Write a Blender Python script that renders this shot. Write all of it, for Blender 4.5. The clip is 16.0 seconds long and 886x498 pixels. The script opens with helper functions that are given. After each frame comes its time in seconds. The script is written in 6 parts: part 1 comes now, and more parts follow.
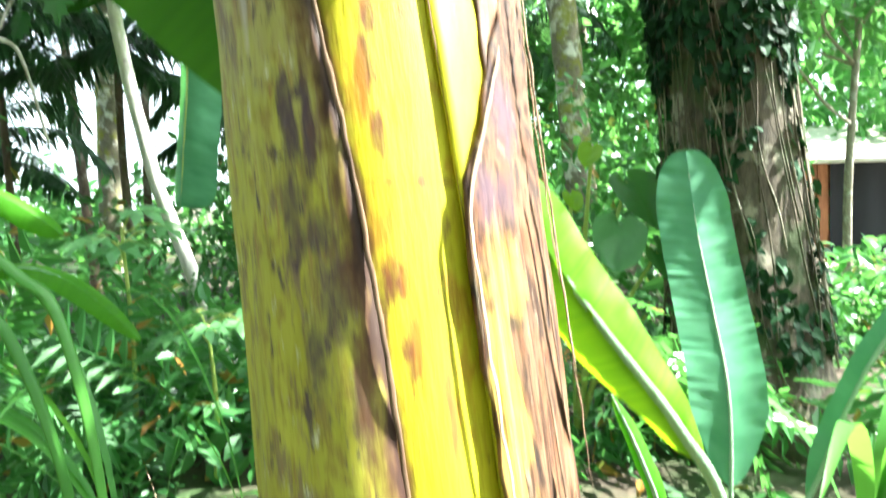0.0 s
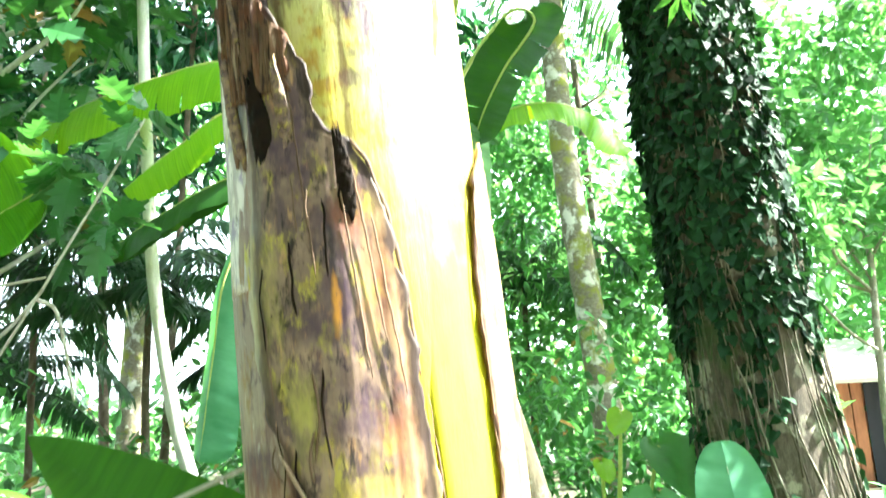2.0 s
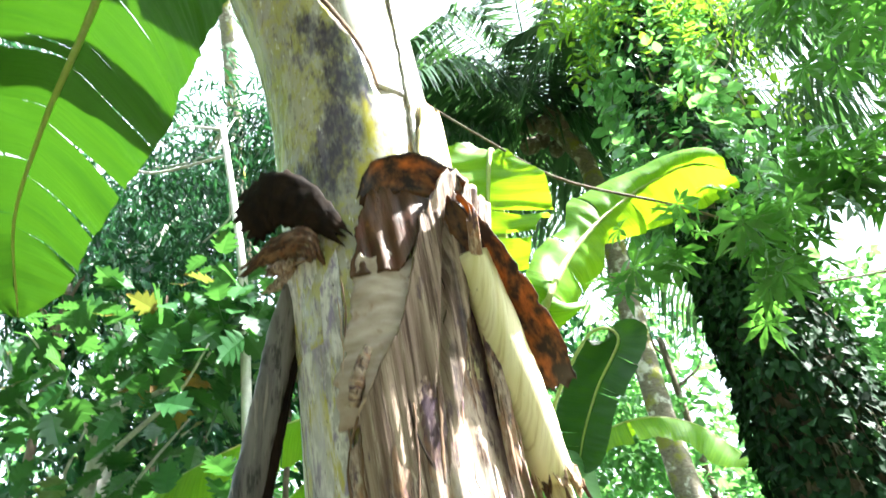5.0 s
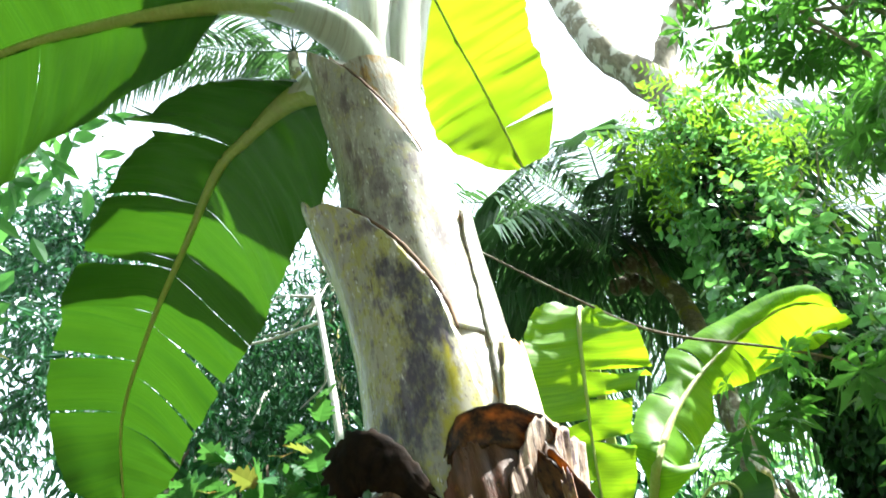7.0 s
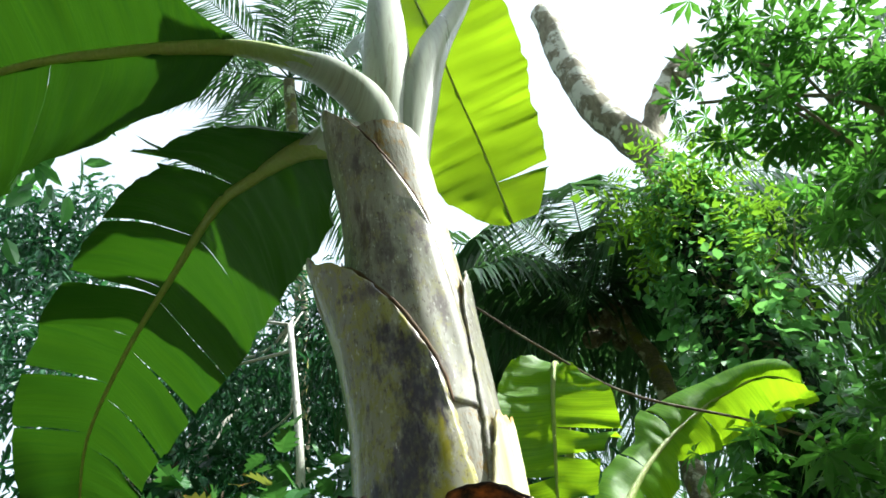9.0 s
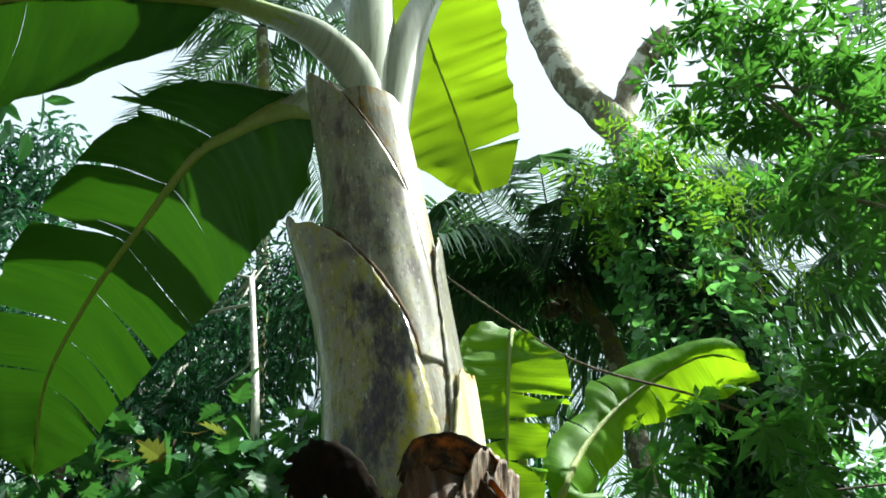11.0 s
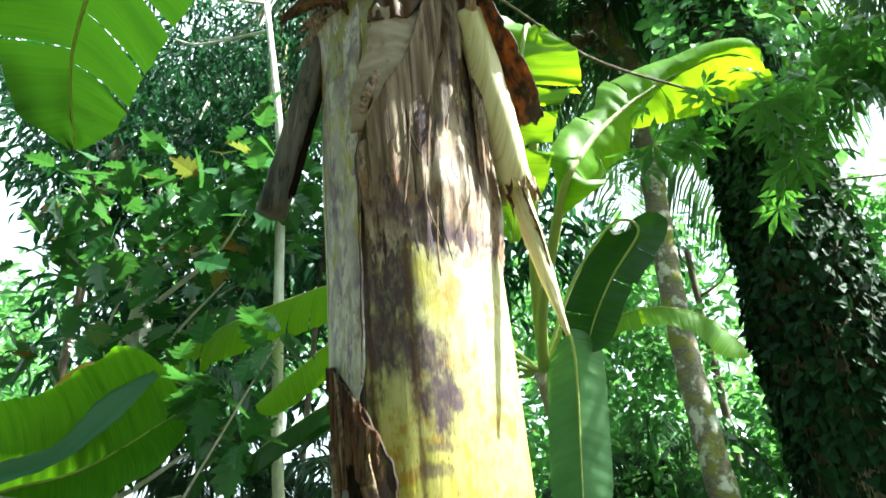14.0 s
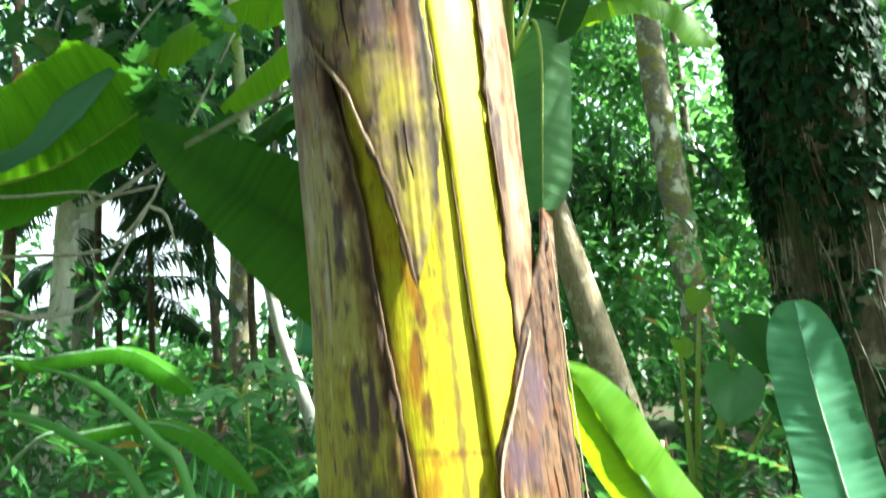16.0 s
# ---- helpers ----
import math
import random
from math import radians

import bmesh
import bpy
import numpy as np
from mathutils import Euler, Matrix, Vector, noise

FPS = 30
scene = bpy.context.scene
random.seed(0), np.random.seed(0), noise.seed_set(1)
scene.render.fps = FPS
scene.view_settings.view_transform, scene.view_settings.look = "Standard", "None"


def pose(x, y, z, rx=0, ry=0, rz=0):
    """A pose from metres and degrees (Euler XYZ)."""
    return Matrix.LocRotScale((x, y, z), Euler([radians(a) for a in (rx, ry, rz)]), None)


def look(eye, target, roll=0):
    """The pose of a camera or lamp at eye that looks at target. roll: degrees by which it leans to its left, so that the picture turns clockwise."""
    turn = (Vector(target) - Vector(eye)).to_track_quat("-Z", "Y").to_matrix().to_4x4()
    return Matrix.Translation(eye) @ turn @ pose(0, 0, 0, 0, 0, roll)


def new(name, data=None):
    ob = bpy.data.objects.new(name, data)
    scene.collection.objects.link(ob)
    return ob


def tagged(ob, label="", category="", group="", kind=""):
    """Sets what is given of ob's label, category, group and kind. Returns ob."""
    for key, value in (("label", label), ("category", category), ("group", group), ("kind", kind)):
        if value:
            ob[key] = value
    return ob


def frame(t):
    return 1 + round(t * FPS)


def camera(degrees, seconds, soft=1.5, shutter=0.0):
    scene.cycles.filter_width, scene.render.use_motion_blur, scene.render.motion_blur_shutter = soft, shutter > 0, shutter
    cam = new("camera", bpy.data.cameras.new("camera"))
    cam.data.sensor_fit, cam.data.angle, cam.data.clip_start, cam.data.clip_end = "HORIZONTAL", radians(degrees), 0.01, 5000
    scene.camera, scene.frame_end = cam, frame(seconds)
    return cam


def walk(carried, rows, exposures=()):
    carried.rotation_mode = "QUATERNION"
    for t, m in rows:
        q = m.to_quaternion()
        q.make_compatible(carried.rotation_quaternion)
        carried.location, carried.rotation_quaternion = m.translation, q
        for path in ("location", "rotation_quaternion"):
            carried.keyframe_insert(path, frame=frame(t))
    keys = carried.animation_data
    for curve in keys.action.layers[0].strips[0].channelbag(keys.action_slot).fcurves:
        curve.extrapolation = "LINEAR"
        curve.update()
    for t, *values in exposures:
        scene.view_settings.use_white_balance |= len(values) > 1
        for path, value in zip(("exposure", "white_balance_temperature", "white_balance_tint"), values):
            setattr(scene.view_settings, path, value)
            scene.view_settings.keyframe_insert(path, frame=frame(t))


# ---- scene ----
cam = camera(62.7, 16.0, 1.6, 0.5)
METRES, EYE, TILT, LEAN, TURN = 1.7, 1.2, -4.0, 2.0, 0.0
ROWS = [
    (0.0, 0.0, 0.0, 0.0, 0.0, 0.0, -0.0),
    (0.5, -0.0021, -0.0119, 0.0545, 1.25, 5.71, -0.29),
    (1.0, -0.0005, 0.0043, 0.0783, 1.26, 6.81, -0.7),
    (1.5, -0.0093, -0.0067, 0.1346, 2.33, 10.99, -0.36),
    (2.0, -0.0129, -0.0195, 0.1912, 1.62, 15.47, 0.4),
    (2.5, -0.0146, -0.028, 0.2126, 1.94, 18.69, 0.15),
    (3.0, -0.018, -0.0477, 0.2648, 2.1, 23.88, 0.38),
    (3.5, -0.0235, -0.0713, 0.2874, 3.42, 25.86, 1.34),
    (4.0, -0.0204, -0.0947, 0.3392, 5.21, 31.93, 2.45),
    (4.5, -0.0138, -0.0995, 0.3647, 8.38, 35.55, 2.48),
    (5.0, -0.0044, -0.1013, 0.3951, 11.11, 37.66, 3.65),
    (7.5, 0.012, -0.1412, 0.4506, 19.77, 51.56, 1.41),
    (8.0, 0.006, -0.147, 0.4527, 18.48, 52.54, 0.95),
    (10.5, 0.002, -0.1967, 0.4359, 10.13, 50.29, -0.04),
    (11.0, -0.0004, -0.194, 0.4258, 9.69, 49.23, 0.1),
    (11.5, -0.005, -0.1874, 0.4152, 8.69, 47.76, -0.35),
    (12.0, -0.004, -0.1807, 0.3928, 9.2, 46.14, -0.88),
    (12.5, 0.0027, -0.1651, 0.3587, 9.09, 41.89, -0.68),
    (13.0, 0.002, -0.1466, 0.3203, 9.31, 37.0, -1.15),
    (13.5, 0.0077, -0.1304, 0.2859, 9.39, 32.66, -1.29),
    (14.0, 0.0235, -0.1209, 0.2474, 11.02, 30.15, -1.3),
    (14.5, 0.0212, -0.1093, 0.2121, 11.04, 27.88, -0.88),
    (15.0, 0.0236, -0.0832, 0.1533, 10.28, 21.1, -0.28),
    (15.5, 0.0285, -0.065, 0.1021, 9.96, 15.36, 0.15),
    (16.0, 0.0292, -0.056, 0.0447, 9.02, 10.37, 0.23),
]

# exposure over the shot: the phone opens up on the dark stem, then closes against the sky
EXPOSURES = [(t, e, 6000, tint) for t, e, tint in ((0, 3.27, 1), (1.5, 3.85, 1), (2.5, 3.95, 0), (3.5, 3.22, 0), (4.5, 3.40, 5), (5.2, 3.22, 9), (7.3, 2.47, 6), (8.2, 1.84, 5), (10.5, 1.27, -3), (12.5, 1.67, -1), (13, 2.54, 3), (13.5, 2.50, 0), (14.5, 2.33, -6), (15, 2.2, -9), (16, 2.52, -6))]
walk(cam, [(t, pose(0, 0, EYE, TILT, LEAN, TURN) @ pose(METRES * x, METRES * y, METRES * z, 90 + pitch, roll, yaw)) for t, x, y, z, yaw, pitch, roll in ROWS], EXPOSURES)

# ---- world and sun ----
SUN_ELEV, SUN_AZ = 53.0, 84.0          # degrees above the horizon; clockwise from straight ahead (+y)
world = bpy.data.worlds.new("sky")
scene.world = world
world.use_nodes = True
wt = world.node_tree
sky = wt.nodes.new("ShaderNodeTexSky")
sky.sky_type, sky.sun_disc = "NISHITA", False
sky.sun_elevation, sky.sun_rotation = radians(SUN_ELEV), radians(SUN_AZ)
sky.air_density, sky.dust_density, sky.ozone_density = 1.0, 4.0, 1.0
haze = wt.nodes.new("ShaderNodeMix")          # thin bright cloud veils the blue
haze.data_type = "RGBA"
haze.inputs[0].default_value = 0.72
haze.inputs[7].default_value = (6.2, 6.5, 6.9, 1)
wt.links.new(sky.outputs[0], haze.inputs[6])
wt.links.new(haze.outputs[2], wt.nodes["Background"].inputs[0])
wt.nodes["Background"].inputs[1].default_value = 0.086
sun_data = bpy.data.lights.new("sun", "SUN")
sun_data.energy, sun_data.angle, sun_data.color = 5.0, radians(0.6), (1.0, 0.95, 0.86)
sun = new("sun", sun_data)
se, sa = radians(SUN_ELEV), radians(SUN_AZ)
SUN_DIR = Vector((math.cos(se) * math.sin(sa), math.cos(se) * math.cos(sa), math.sin(se)))
sun.matrix_world = look(SUN_DIR * 40, (0, 0, 0))

# ---- materials ----


def material(name):
    m = bpy.data.materials.new(name)
    m.use_nodes = True
    nt = m.node_tree
    return m, nt, nt.nodes["Principled BSDF"], nt.nodes["Material Output"]


def noise_node(nt, vec, scale, detail=4.0, rough=0.6):
    n = nt.nodes.new("ShaderNodeTexNoise")
    n.inputs["Scale"].default_value, n.inputs["Detail"].default_value, n.inputs["Roughness"].default_value = scale, detail, rough
    if vec is not None:
        nt.links.new(vec, n.inputs["Vector"])
    return n.outputs["Fac"]


def mapping(nt, vec, scale, offset=(0, 0, 0)):
    n = nt.nodes.new("ShaderNodeMapping")
    n.inputs["Scale"].default_value, n.inputs["Location"].default_value = scale, offset
    nt.links.new(vec, n.inputs["Vector"])
    return n.outputs[0]


def ramp(nt, fac, *stops):
    n = nt.nodes.new("ShaderNodeValToRGB")
    nt.links.new(fac, n.inputs[0])
    e = n.color_ramp.elements
    while len(e) < len(stops):
        e.new(0.5)
    for el, (p, c) in zip(e, stops):
        el.position = p
        el.color = (c, c, c, 1) if isinstance(c, (int, float)) else (*c, 1)
    return n.outputs[0]


def mix(nt, fac, a, b, blend="MIX"):
    n = nt.nodes.new("ShaderNodeMix")
    n.data_type, n.blend_type = "RGBA", blend
    for i, v in ((0, fac), (6, a), (7, b)):
        if hasattr(v, "is_output"):
            nt.links.new(v, n.inputs[i])
        elif isinstance(v, (int, float)):
            n.inputs[i].default_value = v if i == 0 else (v, v, v, 1)
        else:
            n.inputs[i].default_value = (*v, 1)
    return n.outputs[2]


def calc(nt, op, a, b=0.0):
    n = nt.nodes.new("ShaderNodeMath")
    n.operation = op
    for i, v in enumerate((a, b)):
        if hasattr(v, "is_output"):
            nt.links.new(v, n.inputs[i])
        else:
            n.inputs[i].default_value = v
    return n.outputs[0]


def bump(nt, bsdf, height, strength, distance=0.004):
    n = nt.nodes.new("ShaderNodeBump")
    n.inputs["Strength"].default_value, n.inputs["Distance"].default_value = strength, distance
    nt.links.new(height, n.inputs["Height"])
    nt.links.new(n.outputs[0], bsdf.inputs["Normal"])


def coords(nt, which="Object"):
    return nt.nodes.new("ShaderNodeTexCoord").outputs[which]


def foliage(name, dark, light, through_col, trans=0.4, rough=0.42, spot=None, islands=True, grain=30.0):
    """Leaf: colour that varies leaf by leaf, soft blotches, a glossy skin and light that shines through."""
    m, nt, b, out = material(name)
    geo = nt.nodes.new("ShaderNodeNewGeometry")
    info = nt.nodes.new("ShaderNodeObjectInfo")
    rnd = calc(nt, "FRACT", calc(nt, "ADD", geo.outputs["Random Per Island"], info.outputs["Random"]))
    vec = coords(nt)
    n1 = noise_node(nt, vec, grain, 3)
    n0 = noise_node(nt, vec, 0.7, 2)
    f = calc(nt, "ADD", calc(nt, "MULTIPLY", rnd, 0.6 if islands else 0.0), calc(nt, "MULTIPLY", n0, 0.7))
    f = calc(nt, "ADD", f, calc(nt, "MULTIPLY", n1, 0.25))
    f = calc(nt, "SUBTRACT", f, 0.35 if islands else 0.1)
    col = ramp(nt, f, (0.0, dark), (1.0, light))
    if spot:
        col = mix(nt, ramp(nt, calc(nt, "MULTIPLY", rnd, 1.0), (0.955, 0.0), (0.965, 1.0)), col, spot)
    nt.links.new(col, b.inputs["Base Color"])
    b.inputs["Roughness"].default_value = rough
    b.inputs["Specular IOR Level"].default_value = 0.45
    bump(nt, b, n1, 0.25, 0.003)
    tr = nt.nodes.new("ShaderNodeBsdfTranslucent")
    tcol = mix(nt, 0.5, col, through_col)
    nt.links.new(tcol, tr.inputs["Color"])
    mx = nt.nodes.new("ShaderNodeMixShader")
    mx.inputs[0].default_value = trans
    nt.links.new(b.outputs[0], mx.inputs[1])
    nt.links.new(tr.outputs[0], mx.inputs[2])
    nt.links.new(mx.outputs[0], out.inputs[0])
    return m


def bark(name, dark, light, patch, scale=8.0, moss=None, stretch=0.3, lichen=0.55, rough=0.9):
    m, nt, b, out = material(name)
    vec = coords(nt)
    n1 = noise_node(nt, mapping(nt, vec, (1, 1, stretch)), scale * 3, 8, 0.7)
    n2 = noise_node(nt, vec, scale * 0.7, 5)
    n3 = noise_node(nt, vec, scale * 0.45, 4, 0.7)
    col = ramp(nt, n1, (0.3, dark), (0.7, light))
    col = mix(nt, ramp(nt, n2, (lichen, 0.0), (lichen + 0.07, 1.0)), col, patch)
    if moss:
        col = mix(nt, ramp(nt, n3, (0.5, 0.0), (0.62, 0.9)), col, moss)
    nt.links.new(col, b.inputs["Base Color"])
    b.inputs["Roughness"].default_value = rough
    bump(nt, b, n1, 0.9, 0.012)
    return m


# wide ranges in broad, light and dark leaf imitate lit leaves and shaded gaps
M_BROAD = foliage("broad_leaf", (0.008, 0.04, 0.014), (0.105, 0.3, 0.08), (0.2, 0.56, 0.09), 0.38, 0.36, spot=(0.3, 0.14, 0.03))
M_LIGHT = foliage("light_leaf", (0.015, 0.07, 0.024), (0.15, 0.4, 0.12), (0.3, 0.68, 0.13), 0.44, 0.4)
M_BREAD = foliage("breadfruit_leaf", (0.012, 0.06, 0.018), (0.065, 0.2, 0.05), (0.15, 0.42, 0.05), 0.32, 0.36, spot=(0.3, 0.14, 0.03))
M_TARO = foliage("taro_leaf", (0.03, 0.12, 0.035), (0.1, 0.28, 0.08), (0.2, 0.5, 0.09), 0.4, 0.4)
M_CASSAVA = foliage("palmate_leaf", (0.008, 0.05, 0.014), (0.085, 0.25, 0.045), (0.2, 0.52, 0.045), 0.42, 0.36)
M_VINE = foliage("vine_leaf", (0.05, 0.16, 0.015), (0.2, 0.38, 0.03), (0.34, 0.62, 0.03), 0.45, 0.42)
M_YOUNG = foliage("young_leaf", (0.12, 0.25, 0.01), (0.28, 0.46, 0.025), (0.5, 0.8, 0.02), 0.5, 0.45)
M_DARK = foliage("dark_leaf", (0.004, 0.024, 0.013), (0.065, 0.19, 0.09), (0.07, 0.3, 0.05), 0.25, 0.26)
M_PALM = foliage("palm_leaf", (0.01, 0.04, 0.02), (0.075, 0.165, 0.07), (0.16, 0.36, 0.07), 0.26, 0.28)
# ivy green darkened: the deep shade on the trunk is put into its colour
M_IVY_SHADED = foliage("ivy_leaf_shaded", (0.003, 0.013, 0.006), (0.028, 0.082, 0.03), (0.06, 0.18, 0.03), 0.1, 0.6)
M_IVY_SHADED.node_tree.nodes["Principled BSDF"].inputs["Specular IOR Level"].default_value = 0.12
M_GRASS = foliage("grass_leaf", (0.05, 0.18, 0.03), (0.13, 0.36, 0.06), (0.25, 0.6, 0.05), 0.4, 0.38)
M_PALM_TRUNK = bark("palm_trunk_bark", (0.1, 0.085, 0.055), (0.32, 0.28, 0.2), (0.72, 0.7, 0.6), 7, moss=(0.26, 0.27, 0.03), stretch=2.0, lichen=0.53)
M_TRUNK = bark("thick_trunk_bark", (0.02, 0.016, 0.012), (0.19, 0.15, 0.105), (0.3, 0.27, 0.2), 9, moss=(0.05, 0.075, 0.025), stretch=0.3, lichen=0.56)
M_LIMB = bark("lichen_limb_bark", (0.12, 0.1, 0.06), (0.34, 0.3, 0.2), (0.66, 0.64, 0.54), 5, lichen=0.5)
M_WHITE = bark("pale_trunk_bark", (0.45, 0.43, 0.37), (0.75, 0.73, 0.67), (0.2, 0.19, 0.15), 7, lichen=0.63)
M_BROWN = bark("brown_trunk_bark", (0.07, 0.05, 0.035), (0.2, 0.15, 0.1), (0.28, 0.26, 0.2), 6)
M_PALE_TWIG = bark("pale_twig_bark", (0.36, 0.34, 0.27), (0.6, 0.57, 0.48), (0.3, 0.28, 0.2), 20)
M_TWIG = bark("twig_bark", (0.16, 0.14, 0.1), (0.34, 0.3, 0.22), (0.4, 0.38, 0.3), 20)

# ---- mesh helpers ----


def link_mesh(name, verts, faces, mat, parent=None, label="", smooth=True, uv=None):
    me = bpy.data.meshes.new(name)
    me.from_pydata([tuple(v) for v in verts], [], [tuple(int(i) for i in f) for f in faces])
    if uv is not None:
        lay = me.uv_layers.new(name="UVMap")
        idx = np.empty(len(me.loops), dtype=np.int32)
        me.loops.foreach_get("vertex_index", idx)
        lay.data.foreach_set("uv", np.asarray(uv, dtype=np.float32)[idx].ravel())
    me.update()
    if smooth:
        me.polygons.foreach_set("use_smooth", np.ones(len(me.polygons), dtype=bool))
    me.materials.append(mat)
    ob = new(name, me)
    if parent is not None:
        ob.parent = parent
    if label:
        ob["label"] = label
    return ob


def thing(name, label, category, group="", kind="", at=(0, 0, 0)):
    ob = new(name)
    ob.location = at
    ob.empty_display_size = 0.1
    return tagged(ob, label, category, group, kind)


def spline(pts, n):
    """Catmull-Rom points through pts."""
    p = np.array(pts, float)
    p = np.vstack([2 * p[0] - p[1], p, 2 * p[-1] - p[-2]])
    out = []
    segs = len(p) - 3
    for u in np.linspace(0, segs, n):
        i = min(int(u), segs - 1)
        f = u - i
        a, b, c, d = p[i:i + 4]
        out.append(0.5 * (2 * b + (c - a) * f + (2 * a - 5 * b + 4 * c - d) * f * f + (3 * b - a - 3 * c + d) * f ** 3))
    return np.array(out)


def unit(v):
    v = np.asarray(v, float)
    return v / (np.linalg.norm(v, axis=-1, keepdims=True) + 1e-12)


def tube(pts, radii, sides=8, rough=0.0, rng=None, cap=True):
    pts = np.asarray(pts, float)
    n = len(pts)
    radii = np.interp(np.linspace(0, 1, n), np.linspace(0, 1, len(radii)), radii) if len(radii) != n else np.asarray(radii, float)
    tan = unit(np.gradient(pts, axis=0))
    ref = np.array([0.0, 1.0, 0.0]) if abs(tan[0][2]) > 0.7 else np.array([0.0, 0.0, 1.0])
    verts, faces = [], []
    for i in range(n):
        a = unit(np.cross(tan[i], ref))
        b = np.cross(tan[i], a)
        for k in range(sides):
            th = 2 * math.pi * k / sides
            r = radii[i] * (1 + (rng.uniform(-rough, rough) if rng is not None else 0))
            verts.append(pts[i] + r * (math.cos(th) * a + math.sin(th) * b))
    for i in range(n - 1):
        for k in range(sides):
            k2 = (k + 1) % sides
            faces.append((i * sides + k, i * sides + k2, (i + 1) * sides + k2, (i + 1) * sides + k))
    if cap:
        faces.append(tuple(range(sides - 1, -1, -1)))
        faces.append(tuple(range((n - 1) * sides, n * sides)))
    return verts, faces


class Soup:
    """Gathers many small leaves as arrays and links them as one mesh."""

    def __init__(self):
        self.v, self.f, self.n = [], [], 0

    def add(self, verts, faces):
        self.v.append(np.asarray(verts, float))
        self.f += [tuple(i + self.n for i in f) for f in faces]
        self.n += len(verts)

    def scatter(self, shape, places, along, normal, sizes):
        """Copies of a leaf shape (x along, y across, z up) at places."""
        sv, sf = shape
        x = unit(along)
        y = unit(np.cross(normal, x))
        z = np.cross(x, y)
        R = np.stack([x, y, z], axis=2)
        V = np.einsum("nij,kj->nki", R, np.asarray(sv, float)) * np.asarray(sizes)[:, None, None] + np.asarray(places)[:, None, :]
        k = len(sv)
        self.v.append(V.reshape(-1, 3))
        for i in range(len(places)):
            o = self.n + i * k
            self.f += [tuple(o + j for j in f) for f in sf]
        self.n += k * len(places)

    def link(self, name, mat, parent=None, label="", smooth=False):
        return link_mesh(name, np.concatenate(self.v), self.f, mat, parent, label, smooth)


# leaf shapes: x along the leaf, y across, z up, about one long
def lance(width=0.22, bend=0.12):
    v = [(0, 0, 0), (0.3, width * 0.9, 0.03), (0.3, 0, -0.02), (0.3, -width * 0.9, 0.03), (0.65, width * 0.75, 0.0), (0.65, 0, -bend * 0.5), (0.65, -width * 0.75, 0.0), (1, 0, -bend)]
    f = [(0, 2, 1), (0, 3, 2), (1, 2, 5, 4), (2, 3, 6, 5), (4, 5, 7), (5, 6, 7)]
    return v, f


def heart(bend=0.15):
    v = [(0, 0, 0), (-0.12, 0.22, 0.02), (0.1, 0.42, 0.04), (0.45, 0.34, 0.02), (1, 0, -bend), (0.45, -0.34, 0.02), (0.1, -0.42, 0.04), (-0.12, -0.22, 0.02), (0.45, 0, -0.04)]
    f = [(0, 1, 2, 8), (8, 2, 3), (8, 3, 4), (8, 4, 5), (8, 5, 6), (0, 8, 6, 7)]
    return v, [tuple(reversed(a)) for a in f]


def palmate(lobes=7, spread=115, width=0.13):
    v, f = [(0, 0, 0)], []
    for k in range(lobes):
        a = radians(-spread + 2 * spread * k / (lobes - 1))
        ln = 1.0 - 0.38 * abs(k - (lobes - 1) / 2) / ((lobes - 1) / 2)
        c, s = math.cos(a), math.sin(a)
        o = len(v)
        for (x, y, z) in ((0.55, width, 0.0), (1.0, 0, -0.16), (0.55, -width, 0.0), (0.5, 0, 0.03)):
            v.append((ln * (x * c) - y * s, ln * (x * s) + y * c, z))
        f += [(0, o + 3, o), (0, o + 2, o + 3), (o + 3, o + 1, o), (o + 3, o + 2, o + 1)]
    return v, [tuple(reversed(a)) for a in f]


def lobed(pairs=4):
    """Breadfruit leaf: a broad blade cut deeply into pointed lobes."""
    v, f = [], []
    n = pairs * 2 + 2
    for i in range(n + 1):
        x = i / n
        env = 0.46 * math.sin(math.pi * min(1, (x + 0.08)) ** 0.8) + 0.02
        w = env if i % 2 == 1 else env * 0.58
        xo = x + (0.07 if i % 2 == 1 else -0.02)
        v += [(x, 0, -0.03 - 0.2 * x * x), (xo, w, 0.03 - 0.24 * x * x), (xo, -w, 0.03 - 0.24 * x * x)]
    for i in range(n):
        a, b = 3 * i, 3 * i + 3
        f += [(a, b, b + 1, a + 1), (b, a, a + 2, b + 2)]
    return v, f


def pinnate(pairs=6, width=0.08):
    """A feathery leaf of small paired leaflets on a thin stalk."""
    v, f = [], []
    for i in range(pairs * 2 + 1):
        x = 0.15 + 0.8 * (i // 2) / pairs
        s = 1 if i % 2 else -1
        ln = 0.3 * (1 - 0.5 * abs(x - 0.45))
        o = len(v)
        if i == pairs * 2:
            v += [(0.93, 0, -0.1), (1.02, width * 0.7, -0.12), (1.2, 0, -0.18), (1.02, -width * 0.7, -0.12)]
        else:
            z = -0.12 * x * x
            v += [(x, 0, z), (x + 0.02, s * ln * 0.45 - 0, z + 0.02), (x + 0.16, s * ln, z - 0.05), (x + 0.12, s * ln * 0.42, z)]
        f.append((o, o + 1, o + 2, o + 3) if s < 0 or i == pairs * 2 else (o, o + 3, o + 2, o + 1))
    o = len(v)
    v += [(0, 0.008, 0), (0, -0.008, 0), (0.95, -0.004, -0.11), (0.95, 0.004, -0.11)]
    f.append((o, o + 1, o + 2, o + 3))
    return v, f


LANCE, SLIM, HEART, PALMATE, LOBED, PINNATE = lance(0.24), lance(0.1, 0.3), heart(), palmate(7, 115, 0.11), lobed(), pinnate()
SPRAY = pinnate(4, 0.16)
ROUND = lance(0.36, 0.2)
